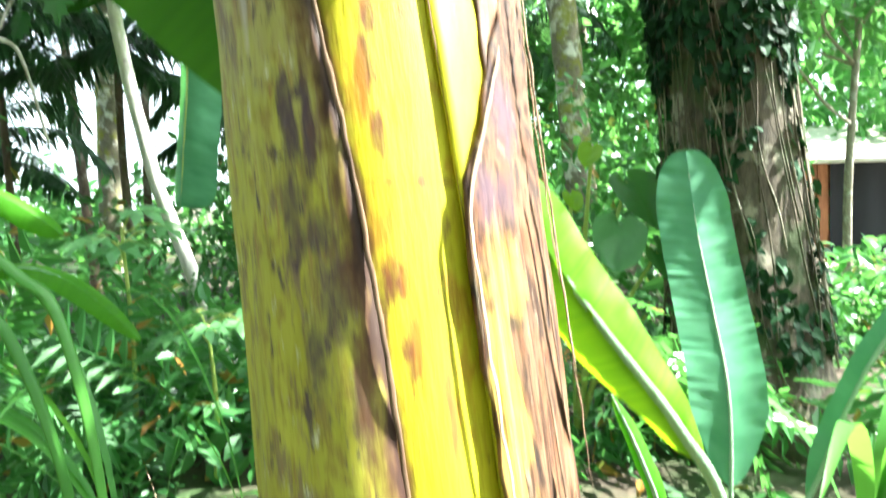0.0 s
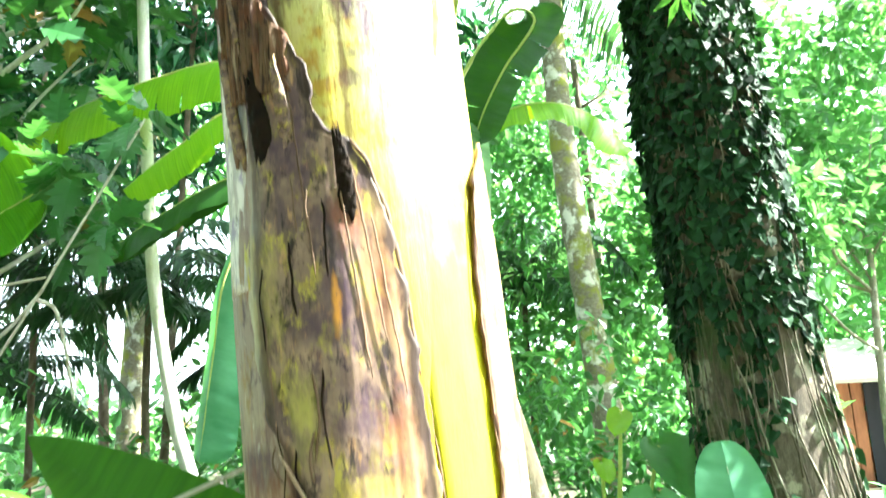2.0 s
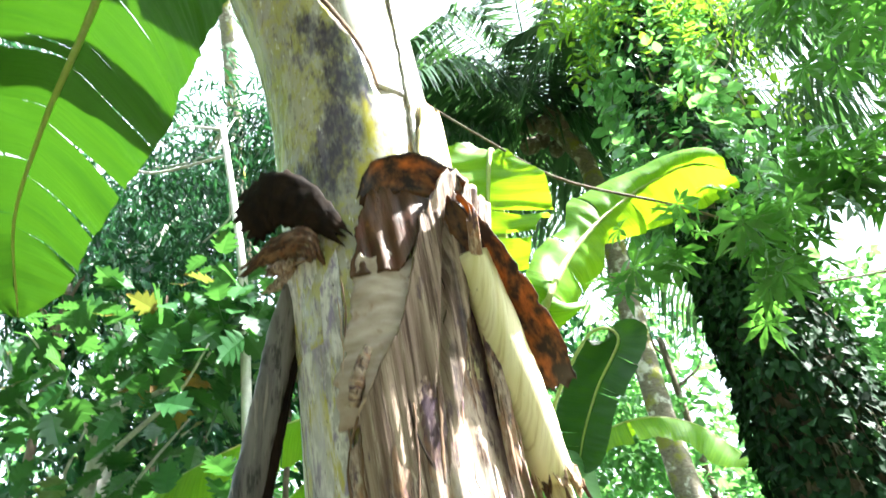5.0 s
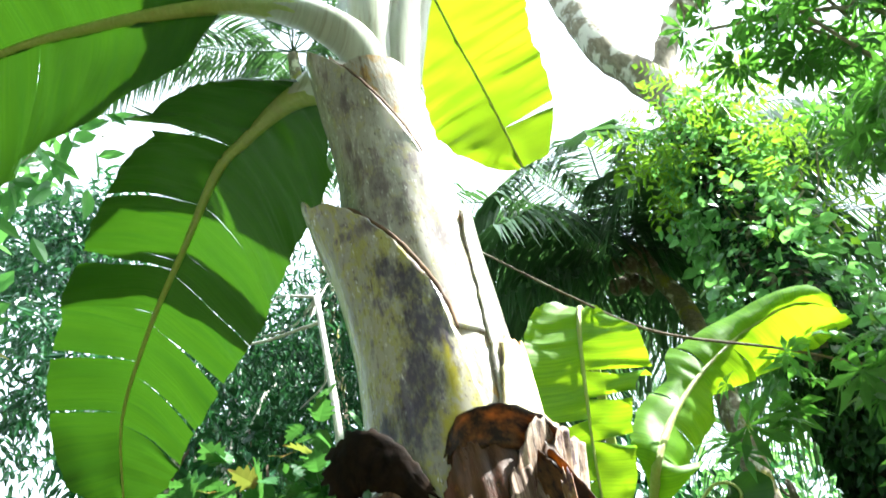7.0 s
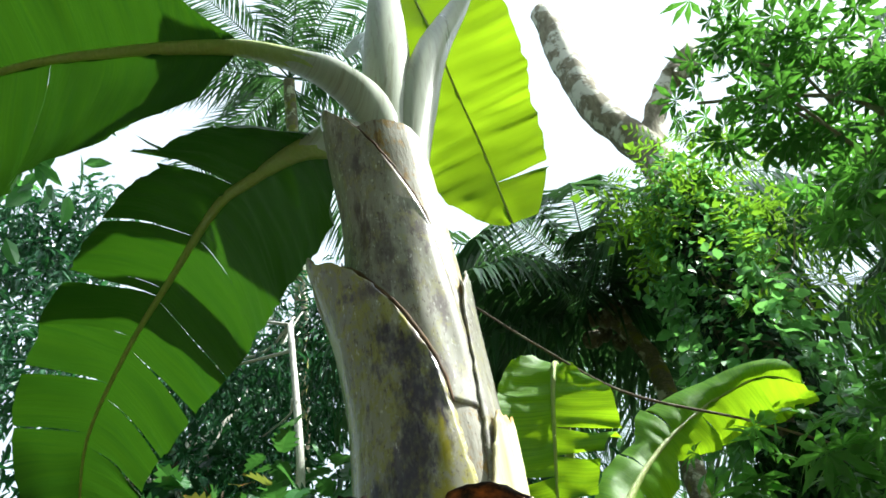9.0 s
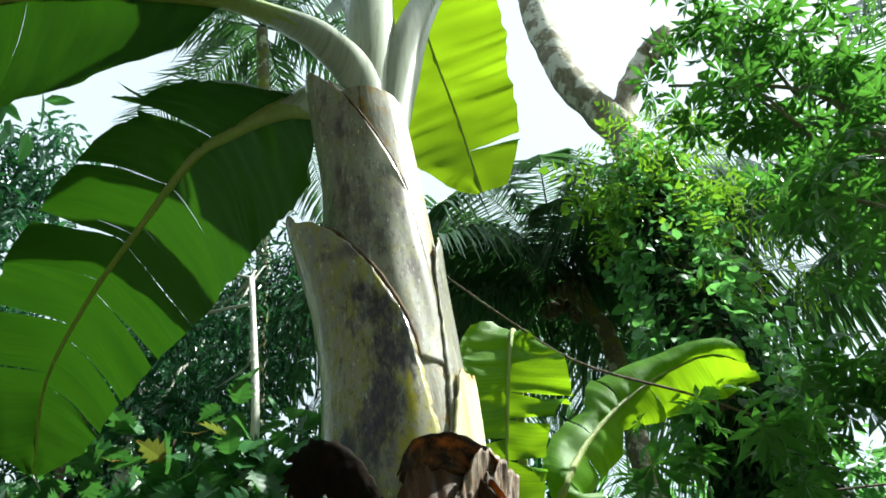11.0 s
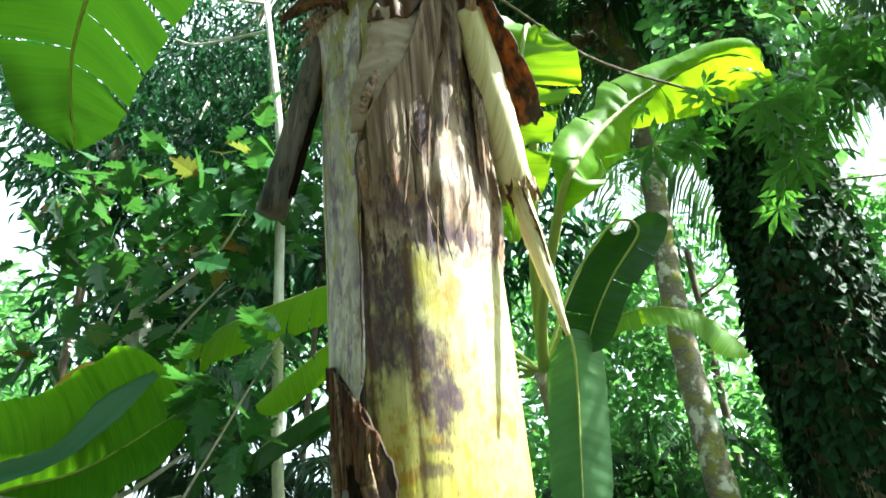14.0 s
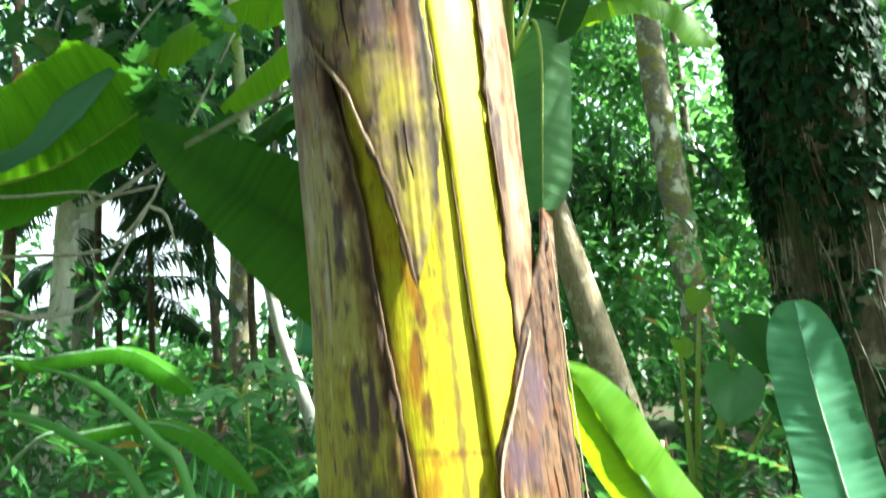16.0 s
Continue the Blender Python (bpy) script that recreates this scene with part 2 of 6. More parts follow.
SLIM_WIDE = lance(0.14, 0.25)


def ball(rng, n, fill=0.5):
    d = unit(rng.normal(size=(n, 3)))
    return d * (rng.uniform(0, 1, (n, 1)) ** fill)


def clumps(rng, soup, centres, per, spread, shape, size, droop=0.35, flat=0.5):
    """Leaves in clumps round the centres, pointing outwards and hanging a little."""
    c = np.repeat(np.asarray(centres, float), per, axis=0)
    d = ball(rng, len(c), 0.5)
    p = c + d * np.asarray(spread)
    al = unit(d + rng.normal(scale=0.5, size=d.shape)) + np.array([0, 0, -droop])
    nm = unit(rng.normal(scale=0.6, size=d.shape) + np.array([0, 0, 1.0]) * (0.5 + flat))
    soup.scatter(shape, p, al, nm, rng.uniform(size[0], size[1], len(c)))


def cloud(rng, centre, radii, n, fill=0.45):
    return np.asarray(centre, float) + ball(rng, n, fill) * np.asarray(radii, float)

# ---- ground ----


def ground_material():
    m, nt, b, out = material("forest_floor")
    vec = coords(nt)
    n1, n2, n3 = noise_node(nt, vec, 1.3, 5), noise_node(nt, vec, 24, 8, 0.7), noise_node(nt, vec, 0.35, 3)
    col = ramp(nt, n2, (0.3, (0.025, 0.018, 0.011)), (0.7, (0.1, 0.07, 0.045)))
    col = mix(nt, ramp(nt, n1, (0.45, 0.0), (0.6, 0.9)), col, (0.03, 0.07, 0.014))
    col = mix(nt, ramp(nt, n3, (0.55, 0.0), (0.7, 0.7)), col, (0.13, 0.1, 0.07))
    nt.links.new(col, b.inputs["Base Color"])
    b.inputs["Roughness"].default_value = 0.95
    bump(nt, b, n2, 0.8, 0.03)
    return m


def build_ground():
    xs = np.concatenate([[-400, -120, -50], np.linspace(-25, 25, 61), [50, 120, 400]])
    verts, faces = [], []
    for y in xs + 6:
        for x in xs:
            near = math.exp(-(x * x + (y - 4) ** 2) / 900)
            z = near * (0.12 * noise.noise((x * 0.5, y * 0.5, 0)) + 0.05 * noise.noise((x * 1.7, y * 1.7, 3)))
            verts.append((x, y, z))
    k = len(xs)
    for j in range(k - 1):
        for i in range(k - 1):
            faces.append((j * k + i, j * k + i + 1, (j + 1) * k + i + 1, (j + 1) * k + i))
    tagged(link_mesh("ground", verts, faces, ground_material()), "damp brown forest floor with leaf litter and low green growth", "ground", kind="structure")


build_ground()

# ---- coconut palms ----


def frond_mesh(rng, pts, length, pairs=60, hang=0.6):
    """A feather palm frond: tapering rachis, leaflets that hang from it in two ranks."""
    c = spline(pts, 40)
    s = Soup()
    s.add(*tube(c[::3], [0.022, 0.012, 0.004], 5))
    tan = unit(np.gradient(c, axis=0))
    for i in range(pairs):
        u = 0.1 + 0.9 * i / pairs
        k = u * 39
        j = int(min(k, 38))
        p = c[j] + (c[j + 1] - c[j]) * (k - j)
        t = tan[j]
        side = unit(np.cross(t, (0, 0, 1.0)) + 1e-6)
        ln = length * (0.35 + 0.65 * math.sin(math.pi * min(1, u * 0.85 + 0.12)))
        for sg in (-1, 1):
            d = unit(sg * side * 0.85 + t * 0.55 + rng.normal(scale=0.07, size=3))
            h = hang * rng.uniform(0.6, 1.3)
            q1 = p + d * ln * 0.45 + np.array([0, 0, -h * ln * 0.14])
            q2 = p + d * ln * 0.85 + np.array([0, 0, -h * ln * 0.55])
            w = unit(np.cross(d, (0, 0, 1.0)) + 1e-6) * 0.024
            s.add([p - w * 0.4, p + w * 0.4, q1 + w, q1 - w, q2], [(0, 1, 2, 3), (3, 2, 4)])
    return s


def coconut_palm(label, trunk_pts, radii, crown, fronds, length, seed, nuts=0, name="coconut_palm", trunk_mat=None, hang=1.15, near=1.0, low=-0.55, more=()):
    rng = np.random.default_rng(seed)
    base = thing(name, label, "palm tree", name.replace("_", " ") + "s")
    pts = spline(trunk_pts, 60)
    rad = np.interp(np.linspace(0, 1, 60), np.linspace(0, 1, len(radii)), radii)
    rad = rad * (1 + 0.05 * (np.arange(60) % 3 == 0))
    link_mesh("trunk", *tube(pts, rad, 14, 0.03, rng), trunk_mat or M_PALM_TRUNK, base, "ringed trunk")
    top = np.asarray(crown, float)
    set_of = [(2.399 * k + rng.uniform(-0.2, 0.2), 0.95 - (0.95 - low) * k / fronds + rng.uniform(-0.1, 0.1)) for k in range(fronds)]
    for a, lift in set_of + list(more):
        L = length * rng.uniform(0.85, 1.1)
        if math.sin(a) < -0.3:
            L *= near
        d = np.array([math.cos(a), math.sin(a), 0.0])
        p = [top, top + d * L * 0.28 + np.array([0, 0, lift * L * 0.33]), top + d * L * 0.6 + np.array([0, 0, lift * L * 0.45 - 0.05 * L]), top + d * L * 0.86 + np.array([0, 0, lift * L * 0.3 - 0.28 * L])]
        frond_mesh(rng, p, max(0.5, length * 0.25), 70 if length > 3 else 44, hang).link("frond", M_PALM, base)
    for k in range(nuts):
        a = 2 * math.pi * k / nuts
        bm = bmesh.new()
        bmesh.ops.create_icosphere(bm, subdivisions=2, radius=0.12)
        for v in bm.verts:
            v.co.z *= 1.25
            v.co *= 1 + 0.06 * math.cos(3 * math.atan2(v.co.y, v.co.x))
        me = bpy.data.meshes.new("coconut")
        bm.to_mesh(me)
        bm.free()
        me.materials.append(M_BROWN)
        o = new("coconut", me)
        o.parent = base
        o.location = top + np.array([0.3 * math.cos(a), 0.3 * math.sin(a), -0.3 - 0.12 * (k % 3)])
    return base


coconut_palm("tall coconut palm with a lichen-spotted grey trunk and drooping fronds", [(1.62, 8.0, -0.1), (1.51, 8.0, 1.28), (1.41, 8.0, 2.54), (1.29, 8.0, 4.0), (1.25, 8.0, 5.4), (1.28, 8.0, 7.0), (1.24, 8.0, 8.3), (0.85, 8.0, 9.3)], [0.2, 0.165, 0.155, 0.15, 0.14, 0.14, 0.13, 0.12], (0.8, 8.0, 9.45), 27, 5.0, 3, nuts=11, hang=1.7, near=0.6, low=-0.6, more=((2.7, 0.95), (3.0, 0.6), (3.3, 0.85), (3.42, 0.45), (2.5, 0.6)))
coconut_palm("coconut palm with hanging fronds behind the ivy-covered tree", [(6.6, 8.0, -0.1), (6.3, 7.8, 4.0), (5.1, 6.9, 9.0)], [0.2, 0.15, 0.13], (5.0, 6.8, 9.1), 11, 4.2, 5, hang=1.9, low=-0.9)
coconut_palm("coconut palm whose fronds show high over the leaves", [(-5.5, 12.0, -0.1), (-5.2, 11.6, 7.0), (-4.7, 9.0, 13.0), (-4.3, 6.5, 16.3)], [0.2, 0.15, 0.13, 0.12], (-4.3, 6.5, 16.4), 13, 4.4, 9)
coconut_palm("coconut palm far back among the trees", [(-2.2, 13.0, -0.1), (-1.8, 13.0, 6.0), (-1.4, 12.8, 12.4)], [0.2, 0.15, 0.12], (-1.4, 12.8, 12.5), 20, 4.2, 8)

for px, py, pz, pl, sd in [(-3.3, 7.6, 2.9, 1.7, 12), (-4.9, 7.2, 3.4, 1.9, 13), (-2.2, 9.2, 2.4, 1.6, 14), (-5.8, 9.0, 2.2, 1.8, 15), (0.9, 10.0, 3.2, 1.8, 16)]:
    coconut_palm("slender areca palm with dark drooping fronds", [(px + 0.1, py, -0.1), (px, py, pz * 0.5), (px, py, pz)], [0.05, 0.04, 0.035], (px, py, pz), 14, pl, sd, name="areca_palm", trunk_mat=M_BROWN)

# ---- thick tree clad in ivy ----


def ivy_tree():
    rng = np.random.default_rng(11)
    base = thing("ivy_covered_tree", "thick leaning brown tree trunk covered with climbing ivy", "tree")
    ctrl = [(1.5, 3.5, -0.15), (1.43, 3.5, 0.82), (1.37, 3.5, 1.5), (1.31, 3.5, 2.2), (1.27, 3.52, 2.95), (1.28, 3.65, 3.7), (1.32, 4.1, 5.6), (1.45, 4.55, 7.5), (1.54, 4.8, 8.45), (1.35, 4.8, 9.05), (1.12, 4.8, 9.8), (1.0, 4.8, 11.0), (0.93, 4.8, 12.6)]
    pts = spline(ctrl, 150)
    rad = np.interp(pts[:, 2], [-0.15, 0.3, 0.9, 1.6, 3.0, 5.0, 7.4, 9.0, 13.0], [0.42, 0.36, 0.31, 0.28, 0.26, 0.18, 0.16, 0.2, 0.18])
    v, f = tube(pts, rad, 28)
    v = np.array(v)
    for i, p in enumerate(v):
        c = pts[i // 28]
        k = noise.noise((p[0] * 4, p[1] * 4, p[2] * 1.6)) * 0.2 + noise.noise((p[0] * 14, p[1] * 14, p[2] * 3)) * 0.1
        v[i] = c + (p - c) * (1 + k)
    nlow = int(np.searchsorted(pts[:, 2], 7.6)) * 28
    link_mesh("trunk", v[:nlow + 28], [q for q in f if max(q) < nlow + 28], M_TRUNK, base, "furrowed brown bark with lichen")
    link_mesh("limb", v[nlow:], [tuple(i - nlow for i in q) for q in f if min(q) >= nlow], M_LIMB, base, "pale lichen-covered upper limb")
    foot = spline([(1.68, 3.38, -0.1), (1.62, 3.4, 0.5), (1.53, 3.44, 1.0), (1.43, 3.48, 1.5)], 20)
    fv, ff = tube(foot, [0.14, 0.12, 0.11, 0.08], 14)
    fv = [p + 0.05 * noise.noise((p[0] * 6, p[1] * 6, p[2] * 3)) for p in np.array(fv)]
    link_mesh("buttress", fv, ff, M_TRUNK, base)
    for a in ([(1.48, 4.78, 8.4), (1.66, 4.8, 9.1), (1.9, 4.8, 9.65), (2.16, 4.8, 10.1), (2.56, 4.8, 10.6)], [(2.12, 4.8, 10.0), (2.3, 4.82, 10.15), (2.5, 4.86, 10.2)]):
        link_mesh("limb", *tube(spline(a, 22), [0.14, 0.12, 0.09], 12, 0.16, rng), M_LIMB, base, "broken bare limb")
    # leaves pressed on the trunk
    s = Soup()
    n = 17000
    z = np.concatenate([rng.uniform(0.4, 2.0, n // 6), rng.uniform(1.7, 4.2, n // 2), rng.uniform(3.5, 7.5, n - n // 6 - n // 2)])
    th = rng.uniform(0, 2 * math.pi, n)
    keep = np.array([noise.noise((3 * math.cos(a), 3 * math.sin(a), b * 2.2)) for a, b in zip(th, z)]) > np.interp(z, [0.5, 1.6, 2.1, 3.4, 5], [0.14, 0.05, -0.5, -0.7, -0.5])
    z, th = z[keep], th[keep]
    ci = np.stack([np.interp(z, pts[:, 2], pts[:, k]) for k in range(3)], 1)
    out = np.stack([np.cos(th), np.sin(th), 0 * th], 1)
    r = np.interp(z, pts[:, 2], rad) * (1.0 + rng.uniform(0.0, 1.0, len(z)) * np.interp(z, [1.5, 2.6, 4.0], [0.14, 0.28, 0.4]))
    s.scatter(HEART, ci + out * r[:, None], out * 0.35 + rng.normal(scale=0.45, size=out.shape) + np.array([0, 0, -0.9]), out * 1.0 + rng.normal(scale=0.4, size=out.shape) + np.array([0, 0, 0.45]), rng.uniform(0.03, 0.075, len(z)))
    s.link("ivy_leaves", M_IVY_SHADED, base, "green climbing ivy leaves, coloured dark for the trunk's shade")
    # looser leaves that stand off the upper trunk
    s = Soup()
    n = 2400
    z, th = rng.uniform(4.1, 7.7, n), rng.uniform(0, 2 * math.pi, n)
    ci = np.stack([np.interp(z, pts[:, 2], pts[:, k]) for k in range(3)], 1)
    out = np.stack([np.cos(th), np.sin(th), 0 * th], 1)
    clump = np.array([noise.noise((2 * math.cos(a), 2 * math.sin(a), b * 1.5)) for a, b in zip(th, z)])
    r = np.interp(z, pts[:, 2], rad) * 1.15 + rng.uniform(0.02, 1.0, n) * (0.26 + 0.3 * clump)
    s.scatter(ROUND, ci + out * r[:, None], out * 0.7 + rng.normal(scale=0.5, size=out.shape) + np.array([0, 0, -0.5]), out * 0.7 + rng.normal(scale=0.5, size=out.shape) + np.array([0, 0, 0.8]), rng.uniform(0.05, 0.14, n))
    s.link("hanging_leaves", M_LIGHT, base, "loose green leaves of a climber")
    # aerial roots and vines
    for k in range(42):
        a = rng.uniform(2.6, 6.6)
        z0, z1 = rng.uniform(0.3, 1.2), rng.uniform(2.0, 3.8)
        q = []
        for zz in np.linspace(z0, z1, 9):
            c = [np.interp(zz, pts[:, 2], pts[:, j]) for j in range(3)]
            a += rng.normal(scale=0.12)
            rr = np.interp(zz, pts[:, 2], rad) * 1.12
            q.append((c[0] + rr * math.cos(a), c[1] + rr * math.sin(a), zz))
        link_mesh("vine_stem", *tube(spline(q, 24), [0.005, 0.0035, 0.002], 5), M_TRUNK if k % 6 else M_TWIG, base)
    return base


ivy_tree()

# ---- broad-leaved trees, bushes and far woods ----


def limb_path(rng, a, b, wob):
    a, b = np.asarray(a, float), np.asarray(b, float)
    ps = [a + (b - a) * u + rng.normal(scale=wob, size=3) * (0 < u < 1) for u in (0, 0.3, 0.65, 1)]
    return spline(ps, 12)


def tree(name, label, category, trunk_pts, radii, bark_mat, crown_mat, clouds, shape, size, per, spread, seed, limbs=6, droop=0.35, group="", flat=0.5, single=0):
    """Trunk, limbs that reach into the crown, and a crown of leaf clumps. clouds: (centre, radii, number of clumps)."""
    rng = np.random.default_rng(seed)
    base = thing(name, label, category, group)
    tp = spline(trunk_pts, 30)
    link_mesh("trunk", *tube(tp, radii, 10, 0.06, rng), bark_mat, base)
    s = Soup()
    cs = np.concatenate([cloud(rng, c, r, n) for c, r, n in clouds])
    if single:
        # the leaves nearest the clearing stand singly, on one shared mesh
        c = np.repeat(cs, per, axis=0)
        d = ball(rng, len(c), 0.5)
        p = c + d * spread
        x = unit(unit(d + rng.normal(scale=0.5, size=d.shape)) + np.array([0, 0, -droop]))
        nm = unit(rng.normal(scale=0.6, size=d.shape) + np.array([0, 0, 0.5 + flat]))
        sz = rng.uniform(size[0], size[1], len(c))
        order = np.argsort(p[:, 1])
        me = bpy.data.meshes.new("leaf")
        me.from_pydata(shape[0], [], shape[1])
        me.materials.append(crown_mat)
        for i in order[:single]:
            y = unit(np.cross(nm[i], x[i]))
            z = np.cross(x[i], y)
            o = new("leaf", me)
            o.parent = base
            o.matrix_basis = Matrix(((x[i][0] * sz[i], y[0] * sz[i], z[0] * sz[i], p[i][0]), (x[i][1] * sz[i], y[1] * sz[i], z[1] * sz[i], p[i][1]), (x[i][2] * sz[i], y[2] * sz[i], z[2] * sz[i], p[i][2]), (0, 0, 0, 1)))
        rest = order[single:]
        if len(rest):
            s.scatter(shape, p[rest], x[rest], nm[rest], sz[rest])
    else:
        clumps(rng, s, cs, per, spread, shape, size, droop, flat)
    for k in range(limbs):
        end = cs[int(rng.integers(len(cs)))]
        j = int(np.clip(np.argmin(np.abs(tp[:, 2] - (end[2] - 0.8))), 6, 29))
        link_mesh("limb", *tube(limb_path(rng, tp[j], end, 0.12), [radii[-1] * 0.6, 0.008], 6), bark_mat, base)
    if s.n:
        s.link("crown", crown_mat, base)
    return base


# pale slender trees on the left
tree("pale_tree", "slender pale-barked tree leaning among the bushes", "tree", [(-1.6, 5.5, -0.15), (-1.78, 5.5, 0.3), (-2.07, 5.5, 1.13), (-2.2, 5.5, 1.6), (-2.4, 5.5, 2.8), (-2.58, 5.5, 5.4), (-2.66, 5.5, 6.2), (-3.1, 5.8, 8.2)], [0.06, 0.055, 0.05, 0.047, 0.035], M_WHITE, M_DARK, [((-4.2, 7.2, 9.0), (2.2, 1.2, 1.8), 120)], SLIM, (0.14, 0.28), 26, 0.5, 21, droop=0.9, group="pale trees")
tree("pale_tree", "pale grey trunk behind the breadfruit leaves", "tree", [(-6.6, 9.0, -0.1), (-6.3, 9.0, 3.0), (-6.2, 9.0, 8.0)], [0.2, 0.18, 0.13], M_WHITE, M_DARK, [((-6.6, 9.6, 9.0), (2.2, 1.6, 2.4), 170)], SLIM, (0.14, 0.3), 26, 0.55, 23, droop=0.9, group="pale trees")

for tx, ty, tr, tl in [(-3.9, 9.5, 0.05, 0.3), (-5.3, 11.0, 0.07, -0.5), (-2.5, 11.5, 0.05, 0.4), (-5.9, 7.0, 0.06, 0.2), (-3.1, 13.0, 0.09, -0.3), (0.3, 12.0, 0.07, 0.2), (2.6, 12.5, 0.08, -0.3), (-4.7, 8.0, 0.035, -0.2)]:
    tree("slender_tree", "slender dark-stemmed tree standing in the wood", "tree", [(tx, ty, -0.1), (tx + tl * 0.4, ty, 3.0), (tx + tl, ty, 7.5)], [tr * 1.2, tr, tr * 0.7], M_BROWN, M_DARK, [((tx + tl, ty, 7.6), (0.9, 0.8, 0.9), 14)], LANCE, (0.14, 0.3), 14, 0.4, int(100 + 10 * tx), limbs=4, group="slender trees")

# breadfruit with big lobed leaves
tree("breadfruit_tree", "breadfruit tree with large deeply lobed green leaves", "tree", [(-4.6, 6.0, -0.1), (-4.4, 6.0, 2.5), (-4.1, 5.8, 4.5)], [0.12, 0.1, 0.06], M_WHITE, M_BREAD, [((-3.6, 5.4, 4.9), (1.5, 0.8, 0.8), 50), ((-4.0, 5.8, 3.6), (1.4, 0.9, 0.7), 26), ((-2.5, 5.6, 5.6), (0.8, 0.7, 0.6), 11)], LOBED, (0.2, 0.37), 5, 0.35, 31, limbs=14, droop=0.25, flat=1.0, single=300)
# palmate-leaved tree on the right
# the last two clouds are added to shade the ivy trunk and front leaves
tree("cassava_tree", "tall shrub with drooping palmate green leaves beside the ivy-covered tree", "tree", [(2.3, 2.3, -0.1), (2.3, 2.3, 3.0), (1.75, 2.0, 4.9)], [0.04, 0.035, 0.02], M_TWIG, M_CASSAVA, [((1.55, 1.90, 5.23), (0.57, 0.45, 0.78), 43), ((1.40, 1.84, 4.03), (0.36, 0.30, 0.36), 11), ((2.00, 2.02, 4.51), (0.42, 0.36, 0.48), 16), ((0.97, 2.64, 3.42), (0.62, 0.28, 0.26), 11), ((1.59, 2.54, 3.72), (0.43, 0.29, 0.29), 11), ((2.39, 2.61, 3.87), (0.50, 0.50, 0.72), 18), ((2.25, 2.75, 5.15), (0.65, 0.35, 0.5), 34)], PALMATE, (0.11, 0.19), 5, 0.22, 32, limbs=18, droop=0.5, flat=1.2, single=300)
tree("climbing_vine", "yellow-green vine of feathery leaves at the tree's top", "vine", [(1.35, 4.3, 5.0), (1.4, 4.3, 6.2), (1.45, 4.4, 7.3)], [0.02, 0.015, 0.01], M_TWIG, M_VINE, [((1.45, 4.2, 7.35), (0.75, 0.35, 0.4), 24), ((1.9, 4.2, 6.4), (0.5, 0.3, 0.6), 14), ((1.1, 4.1, 6.6), (0.3, 0.3, 0.4), 9), ((1.5, 4.0, 5.6), (0.45, 0.3, 0.5), 9)], SPRAY, (0.22, 0.42), 4, 0.26, 33, limbs=12)
# bright bushes on the right
tree("bush", "sunlit light green bush beside the shed", "bush", [(4.0, 7.2, -0.1), (4.0, 7.2, 1.2), (4.1, 7.2, 2.8)], [0.05, 0.04, 0.03], M_TWIG, M_LIGHT, [((4.0, 7.3, 3.6), (1.2, 0.9, 1.0), 60), ((3.0, 6.6, 3.0), (0.6, 0.6, 0.7), 40)], LANCE, (0.1, 0.22), 16, 0.3, 34, limbs=10, group="bushes")


def thicket(name, label, clouds, mat, shape, size, per, spread, seed, droop=0.35, flat=0.5):
    """Uncountable undergrowth: one mesh of leaves."""
    rng = np.random.default_rng(seed)
    s = Soup()
    for c, r, n in clouds:
        clumps(rng, s, cloud(rng, c, r, n), per, spread, shape, size, droop, flat)
    return tagged(s.link(name, mat), label, "foliage", kind="stuff")


thicket("undergrowth", "dense green undergrowth of broad leaves behind the banana plant", [((0.9, 6.0, 1.0), (1.6, 0.7, 1.2), 110), ((1.9, 5.6, 1.0), (0.7, 0.8, 1.2), 60), ((3.2, 5.2, 0.25), (1.2, 0.8, 0.4), 40), ((-1.6, 6.8, 0.8), (2.0, 0.7, 1.0), 100), ((-4.0, 5.0, 0.8), (1.8, 1.0, 1.2), 90), ((0.9, 4.2, 0.25), (1.5, 0.5, 0.35), 45), ((-1.2, 3.4, 0.3), (1.1, 0.5, 0.4), 70)], M_BROAD, LANCE, (0.07, 0.17), 16, 0.3, 41)
# the lighter leaf colour here and in the far woods stands in for sun
thicket("undergrowth", "undergrowth between the trunks, coloured light green as if sunlit", [((1.2, 9.4, 2.4), (2.2, 0.8, 1.8), 170), ((-1.0, 9.5, 1.5), (2.6, 0.8, 1.6), 150), ((3.0, 8.4, 0.8), (0.6, 0.6, 1.0), 30), ((0.7, 9.5, 4.7), (1.5, 0.7, 0.9), 80)], M_LIGHT, LANCE, (0.1, 0.22), 16, 0.35, 42)
thicket("undergrowth", "feathery fern-like undergrowth near the ground", [((-1.7, 2.9, 0.4), (0.9, 0.6, 0.35), 15), ((1.2, 3.1, 0.25), (0.9, 0.4, 0.25), 22), ((-1.2, 4.2, 0.3), (1.4, 0.4, 0.3), 30)], M_BROAD, PINNATE, (0.3, 0.55), 6, 0.25, 43)
thicket("far_woods", "distant wood of green trees, coloured light as if sunlit", [((x, 15.0 + 3 * math.sin(3 * x), z), (2.2, 1.8, 1.8), 40) for x in range(-19, 20, 3) for z in ((0.2, 7.5) if -14 < x < -3 else (1.2, 4.2, 7.5) if x < 4 else (1.2, 3.2, 5.6))], M_LIGHT, LANCE, (0.2, 0.42), 22, 0.8, 44)
